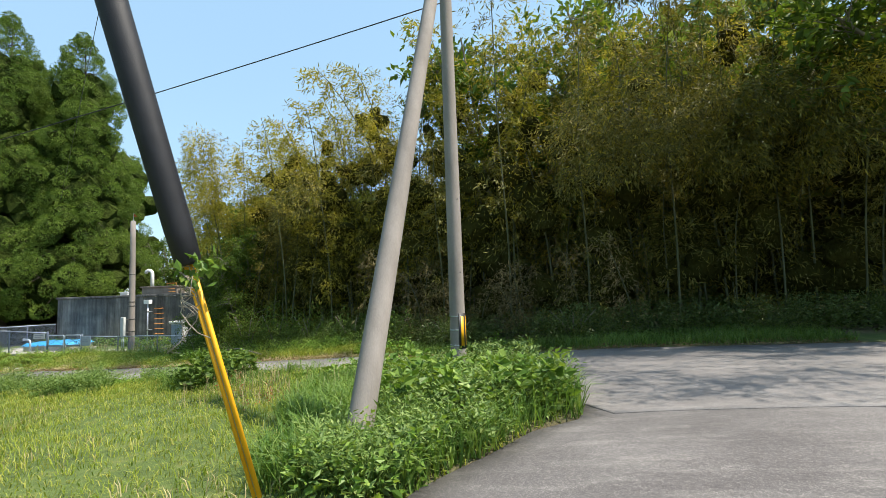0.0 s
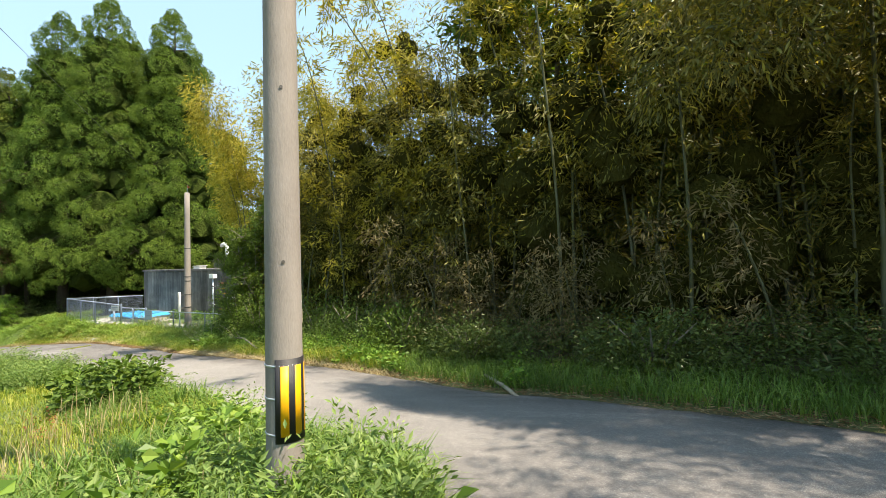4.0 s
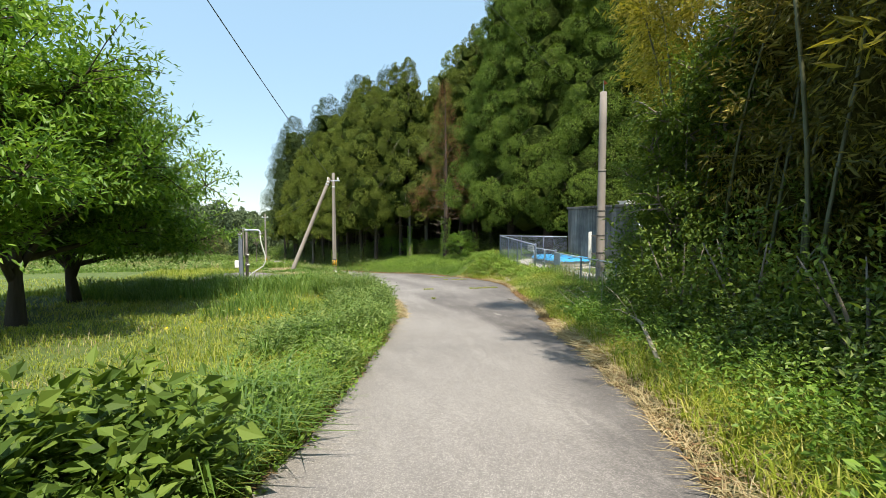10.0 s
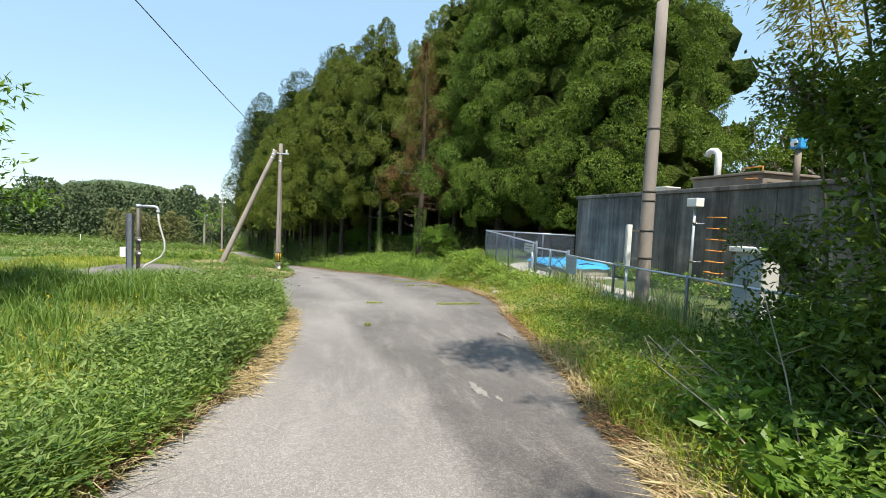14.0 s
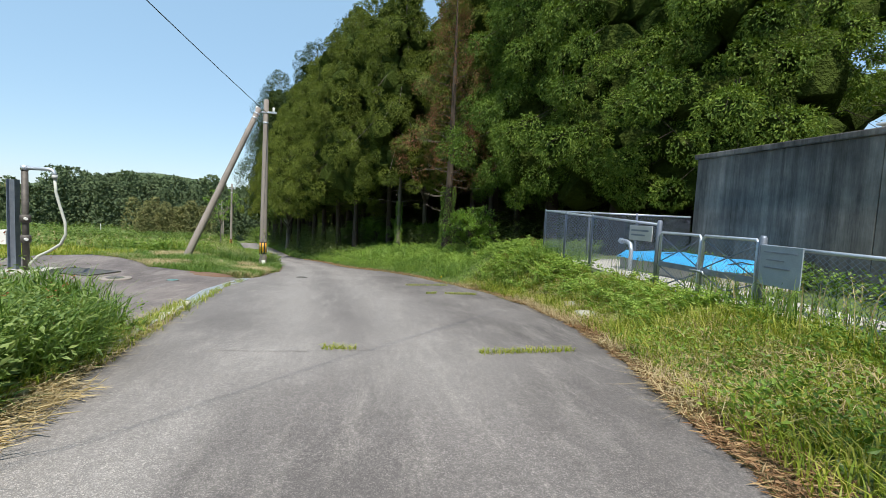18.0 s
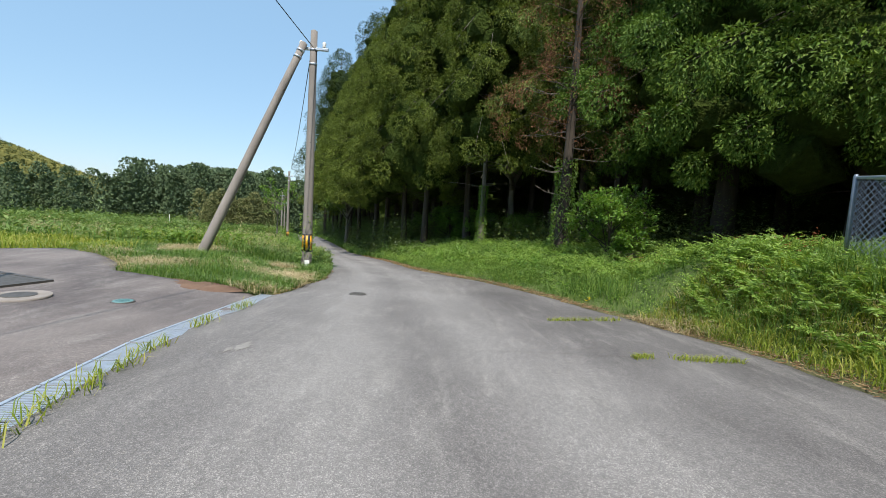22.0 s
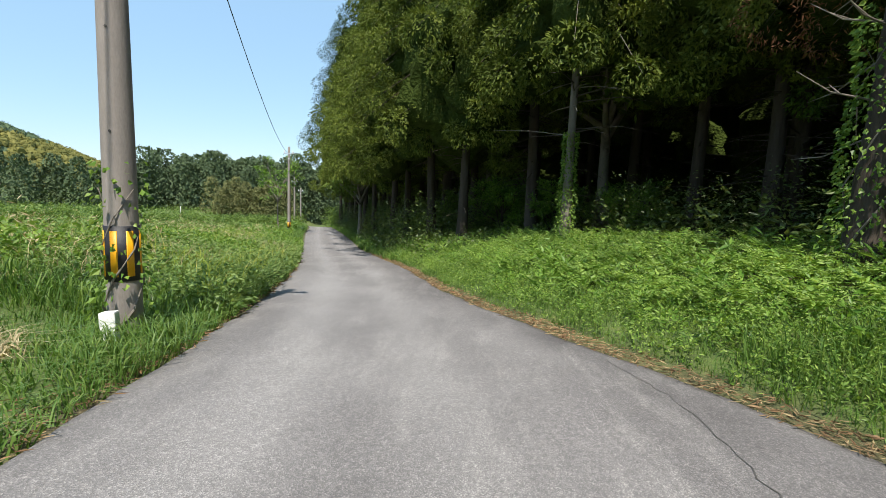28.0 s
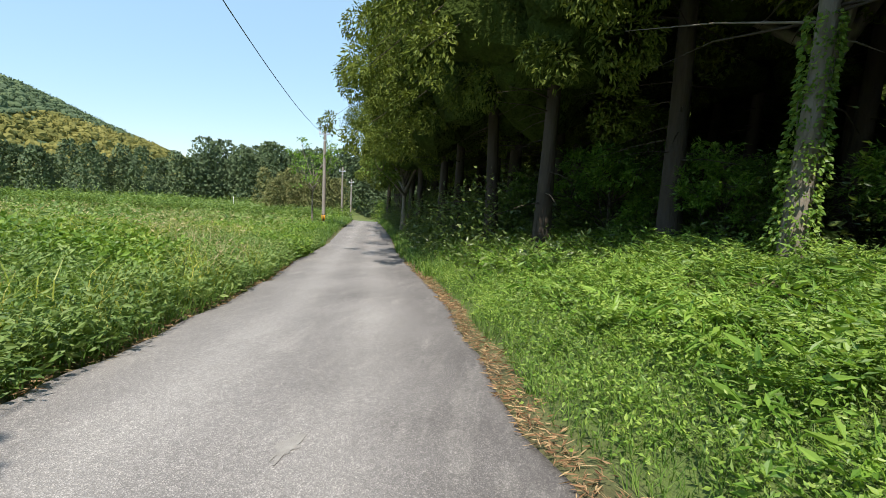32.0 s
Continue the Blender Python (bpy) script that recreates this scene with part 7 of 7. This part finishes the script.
p = np.stack([x, y, np.maximum(road_level(x, y) + 0.035, ground(x, y) + 0.04) + 0.04 * rng.random(6500)], 1)
a = rng.uniform(0, 6.28, len(p))
tagged(new("litter", leaf_mesh("litter", p, np.stack([np.cos(a), np.sin(a), rng.normal(0, 0.15, len(p))], 1), rng.uniform(0.06, 0.24, len(p)), rng.uniform(0.005, 0.014, len(p)), M["straw"])), "pale dry straw along the meadow edge", "litter", kind="stuff")
p, d = spots(160, -13.9, -12.4, 1, 0.45, 1.5)
weeds("leafy_weeds", p[:70], 0.42, 16, (0.15, 0.085), "bright", "bright broad-leaved plants at the lane edge")
for x0, y0, x1, y1, r in ((-2.93, 11.93, -2.5, 11.78, 0.012), (-18.05, 15.33, -17.57, 15.39, 0.013), (-17.48, 15.41, -17.19, 15.3, 0.010), (-17.75, 15.5, -17.3, 15.62, 0.007), (-17.14, 15.57, -16.93, 15.48, 0.006)):
    z0, z1 = float(road_level(x0, y0)) + 0.045, float(road_level(x1, y1)) + 0.04
    tagged(part("dry_stick", piped([(0, 0, 0), ((x1 - x0) * 0.5, (y1 - y0) * 0.5 + 0.012, (z1 - z0) * 0.5 + 0.006), (x1 - x0, y1 - y0, z1 - z0)], [r, r * 0.9, r * 0.6], 7), M["deadwood"]), "pale dry stick lying on the lane edge", "stick", "dry sticks on the lane").matrix_basis = pose(x0, y0, z0)
for x, y, r in ((-25.4, 17.75, 0.17), (-24.3, 17.55, 0.22), (-26.1, 17.9, 0.12)):
    bm = bmesh.new()
    bmesh.ops.create_icosphere(bm, subdivisions=2, radius=r)
    for v in bm.verts:
        v.co *= 1 + 0.14 * noise.noise(v.co * 9 + Vector((x, y, 0)))
        v.co.z *= 0.4
        v.co.x *= 1.5
    tagged(part("rubble_stone", bm, M["concrete"]), "pale flat lump of concrete in the verge", "stone", "stones in the verge").matrix_basis = pose(x, y, oz(x, y) + 0.03, 0, 0, 12)
# dry canes fallen out of the bamboo end
for k in range(11):
    x = -11.2 - 2.4 * rng.random()
    y = float(y_right(x)) + rng.uniform(0.6, 1.8)
    z = oz(x, y)
    a, up, L = rng.uniform(2.2, 3.7), rng.uniform(0.25, 0.9), rng.uniform(0.8, 1.5)
    d = Vector((math.cos(a), math.sin(a) * 0.6, up))
    bm = tube(bmesh.new(), [(0, 0, -0.05), d * L * 0.5 + Vector((0, 0, 0.06)), d * L], [0.008, 0.006, 0.003], 6)
    for j in range(5):
        s = d * L * rng.uniform(0.3, 0.95)
        tube(bm, [s, s + Vector((rng.normal(0, 0.2), rng.normal(0, 0.2), rng.uniform(-0.05, 0.25)))], [0.005, 0.002], 4)
    tagged(part("dry_cane", bm, M["deadwood"]), "bare dry cane with side twigs", "cane", "fallen dry canes").matrix_basis = pose(x, y, z)
log = tagged(part("fallen_culm", piped([(-0.6, 0, 0.03), (0, 0.03, 0.045), (0.6, 0, 0.035)], [0.026, 0.032, 0.03], 9), M["deadwood"]), "grey fallen bamboo culm at the lane edge", "log")
log.matrix_basis = pose(-1.28, 11.68, oz(-1.28, 11.68) + 0.02, 0, 4, -44)
cp = [(-9.3, 14.1), (-10.6, 14.75), (-12.0, 15.45), (-13.2, 16.1), (-14.3, 16.7)]
cz = [oz(x, y) + h for (x, y), h in zip(cp, (0.12, 0.34, 0.42, 0.34, 0.15))]
bm = tube(bmesh.new(), [(x + 9.3, y - 14.1, z - cz[0]) for (x, y), z in zip(cp, cz)], [0.026, 0.024, 0.021, 0.017, 0.011], 8)
for k in range(14):
    u = rng.uniform(0.15, 1.0) * 4
    i0 = min(3, int(u))
    q = Vector([cp[i0][c] + (cp[i0 + 1][c] - cp[i0][c]) * (u - i0) for c in (0, 1)] + [cz[i0] + (cz[i0 + 1] - cz[i0]) * (u - i0)]) - Vector((-9.3, 14.1, cz[0]))
    s = Vector((rng.normal(-0.3, 0.25), rng.normal(0, 0.3), rng.uniform(0.1, 0.6)))
    tube(bm, [q, q + s * 0.6, q + s + Vector((0, 0, -0.08))], [0.007, 0.005, 0.002], 4)
cane = tagged(part("leaning_culm", bm, M["deadwood"]), "long dry bamboo culm fallen along the verge", "cane")
cane.matrix_basis = pose(-9.3, 14.1, cz[0])

# tufts and moss along the joints of the asphalt
for x0, y0, x1, y1, n, lb in ((-22.1, 13.4, -22.1, 13.75, 130, "tuft of dry grass in a joint"), (-21.93, 15.1, -22.08, 16.25, 420, "grass growing in the asphalt joint"), (-28.2, 15.25, -28.3, 15.5, 130, "tuft of grass in the asphalt joint"), (-28.25, 15.7, -28.3, 16.5, 260, "grass growing in the asphalt joint"), (-30.39, 14.9, -30.8, 16.2, 300, "grass growing in the asphalt joint"), (-18.9, 13.2, -18.93, 13.3, 60, "small tuft of grass in the asphalt")):
    u = rng.random(n)
    x, y = x0 + (x1 - x0) * u + rng.normal(0, 0.04, n), y0 + (y1 - y0) * u
    p = np.stack([x, y, road_level(x, y) + 0.018], 1)
    tagged(new("joint_grass", blade_mesh("joint_grass", p, rng.uniform(0.03, 0.1, n), np.full(n, 0.008), rng.uniform(0.4, 1.5, n), M["grass"])), lb, "grass", kind="stuff")
p = np.concatenate([np.stack([np.full(60, -25.4 - 0.63 * i) - 0.6 * rng.random(60), np.interp(-25.4 - 0.63 * i, LX, LY) - 0.02 + rng.normal(0, 0.05, 60), np.zeros(60)], 1) for i in (0, 1, 2, 3, 5, 7)])
p[:, 2] = road_level(p[:, 0], p[:, 1]) + 0.02
tagged(new("joint_grass", blade_mesh("joint_grass", p, rng.uniform(0.05, 0.16, len(p)), np.full(len(p), 0.009), rng.uniform(0.4, 1.4, len(p)), M["grass"])), "grass along the drain grating", "grass", kind="stuff")
x = rng.uniform(-25.4, -21.2, 1800)
y = np.interp(x, LX, LY) - 0.12 + rng.normal(0, 0.09, 1800)
p = np.stack([x, y, road_level(x, y) + 0.02], 1)
tagged(new("joint_grass", blade_mesh("joint_grass", p, rng.uniform(0.05, 0.18, len(p)), np.full(len(p), 0.010), rng.uniform(0.4, 1.4, len(p)), M["grass"])), "grass along the kerb of the lot", "grass", kind="stuff")

for x, y, r in ((-15.12, 14.14, 0.15), (-15.32, 14.12, 0.08), (-14.85, 14.24, 0.06), (-27.9, 11.3, 0.14), (-27.75, 11.22, 0.07), (-32.05, 10.8, 0.12), (-31.8, 11.0, 0.07), (-41.9, 11.0, 0.13)):
    bm = bmesh.new()
    ring = [bm.verts.new((x + 1.5 * r * rng.uniform(0.35, 1.2) * math.cos(a), y + 0.5 * r * rng.uniform(0.3, 1.2) * math.sin(a), 0)) for a in np.linspace(0, 6.28, 27)[:-1]]
    bm.faces.new(ring)
    for v in bm.verts:
        v.co.z = float(road_level(v.co.x, v.co.y)) + 0.012 * float(wob(v.co.x, v.co.y, 0.8)) + 0.0245
    tagged(part("dust_patch", bm, M["dust"]), "pale dusty smear on the asphalt", "stain", kind="structure")

# ---- far woods and hills ----
def far_wood(name, n, place, size, mat, label):
    P = place(n)
    A = dirs(len(P), -0.1, 1.0) + np.array([0.3, 0, 0.3])
    s = size * rng.uniform(0.6, 1.4, len(P))
    return tagged(new(name, leaf_mesh(name, P, A, s, s * 0.75, M[mat], 0.2, np.array([[0.7, -0.2, 0.9]]))), label, "wood", kind="stuff")


def tree_line(cx, cy, r, a0, a1, h0, h1, depth, trees, tuft):
    """Crowns side by side along an arc, each a ragged cone or dome of tufts."""
    def place(n):
        per = n // trees
        out = []
        for t in range(trees):
            a = radians(a0 + (a1 - a0) * (t + rng.random()) / trees)
            rr = r + depth * rng.random()
            h = rng.uniform(h0, h1)
            u = rng.random(per) ** 0.8
            w = h * rng.uniform(0.3, 0.44) * (1.02 - u) ** 0.42 * rng.random(per) ** 0.35
            b = rng.uniform(0, 6.283, per)
            x, y = cx - rr * math.sin(a), cy + rr * math.cos(a)
            z = float(ground(x, y))
            out.append(np.stack([x + np.cos(b) * w, y + np.sin(b) * w, z + 0.4 + u * h], 1))
        return np.concatenate(out)
    return place


far_wood("far_wood", 64000, tree_line(-40, 10, 108, 97, 126, 8.5, 13.5, 34, 70, 1), 0.6, "hazy_wood", "dark mixed wood across the field")
far_wood("far_wood", 52000, tree_line(-40, 10, 108, 124, 178, 7, 10.5, 34, 80, 1), 0.6, "hazy_wood", "dark mixed wood across the field")
far_wood("far_wood", 8000, tree_line(-40, 10, 165, 92, 122, 11, 16, 40, 36, 1), 1.5, "hazy_wood", "dark mixed wood across the field")
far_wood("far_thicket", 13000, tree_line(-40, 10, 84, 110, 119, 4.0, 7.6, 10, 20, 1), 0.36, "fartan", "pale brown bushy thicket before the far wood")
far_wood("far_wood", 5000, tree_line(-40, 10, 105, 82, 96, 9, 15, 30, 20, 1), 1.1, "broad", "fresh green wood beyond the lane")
far_wood("far_wood", 4000, tree_line(-15, 0, 70, 150, 200, 8, 12, 30, 24, 1), 1.1, "hazy_wood", "dark trees behind the orchard")
far_wood("thicket", 15000, tree_line(-28, 6, 37, -72, 10, 9, 13, 10, 46, 1), 1.0, "under", "dark thicket closing the grove behind")
far_wood("thicket", 26000, tree_line(-40, 8, 38, 5, 75, 7, 11, 8, 36, 1), 0.4, "under", "dark thicket deep in the wood")
far_wood("thicket", 14000, tree_line(-40, 8, 26, 20, 62, 2.2, 4.0, 5, 44, 1), 0.24, "under", "dark understorey of the wood")


def behind_grove(n):
    x = rng.uniform(-13, 20, n)
    y = y_right(x) + rng.uniform(7.5, 11.5, n)
    return np.stack([x, y, ground(x, y) + 5.5 * rng.random(n) ** 1.2], 1)


far_wood("thicket", 9000, behind_grove, 0.7, "under", "dark thicket behind the bamboo")


def hill(cx, cy, rx, ry, h, tufts, label, bright):
    """A wooded hill: a smooth mound under a coat of crowns."""
    n = 40
    u, v = np.meshgrid(np.linspace(-1, 1, n), np.linspace(-1, 1, n), indexing="ij")
    shape = lambda a, b: np.clip(1 - a * a, 0, 1) ** 1.3 * np.clip(1 - b * b, 0, 1) ** 1.3 * (1 + 0.06 * wob(a, b, 5))
    P = np.stack([cx + u * rx, cy + v * ry, -9 + h * shape(u, v)], -1).reshape(-1, 3)
    i = np.arange(n * n).reshape(n, n)
    F = np.stack([i[:-1, :-1], i[1:, :-1], i[1:, 1:], i[:-1, 1:]], -1).reshape(-1, 4)
    tagged(new("backdrop_hill", mesh_np("backdrop_hill", P, F, M["hazy_wood"], True)), label, "hill", kind="structure")
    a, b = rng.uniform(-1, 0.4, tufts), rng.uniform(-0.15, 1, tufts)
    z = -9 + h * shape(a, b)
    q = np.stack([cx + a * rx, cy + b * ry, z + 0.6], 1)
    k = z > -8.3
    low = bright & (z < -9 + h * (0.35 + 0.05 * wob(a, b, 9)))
    for mask, mt, lb in ((k & ~low, "hazy_wood", "dark woodland coat of the hill"), (k & low, "farbright", "yellow-green bamboo on the hill foot")):
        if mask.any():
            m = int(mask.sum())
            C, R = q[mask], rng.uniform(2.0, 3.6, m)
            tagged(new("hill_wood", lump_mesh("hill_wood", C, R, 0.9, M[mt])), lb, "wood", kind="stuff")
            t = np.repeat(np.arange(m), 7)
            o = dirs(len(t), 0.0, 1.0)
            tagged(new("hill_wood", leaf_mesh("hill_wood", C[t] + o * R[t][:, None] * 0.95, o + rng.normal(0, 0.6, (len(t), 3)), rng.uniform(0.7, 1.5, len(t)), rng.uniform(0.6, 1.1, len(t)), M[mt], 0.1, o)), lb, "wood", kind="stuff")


hill(-156, -394, 328, 190, 97, 9000, "wooded hill beyond the field", True)
hill(-490, -190, 150, 130, 27, 2500, "low far wooded hill", False)
tagged(part("field_stake", piped([(0, 0, -0.3), (0.05, 0, 0.9), (0.12, 0.03, 1.8)], [0.05, 0.05, 0.045], 8), M["white"]), "thin pale stake standing in the field", "stake").matrix_basis = pose(-114.6, -37.2, oz(-114.6, -37.2))
weeds("buttercups", np.array([[-32.49, 16.23, oz(-32.49, 16.23) + 0.06]]), 0.05, 9, (0.05, 0.045), "petal", "yellow flower at the lane edge", "flowers", 0.02)
x, y = -133, -89
utility_pole(x, y, float(ground(x, y)), 8.0, 0.15, 0.1, "distant utility pole in the field", None, (), (), True)
deep_wood_shade(520, -35, 30)
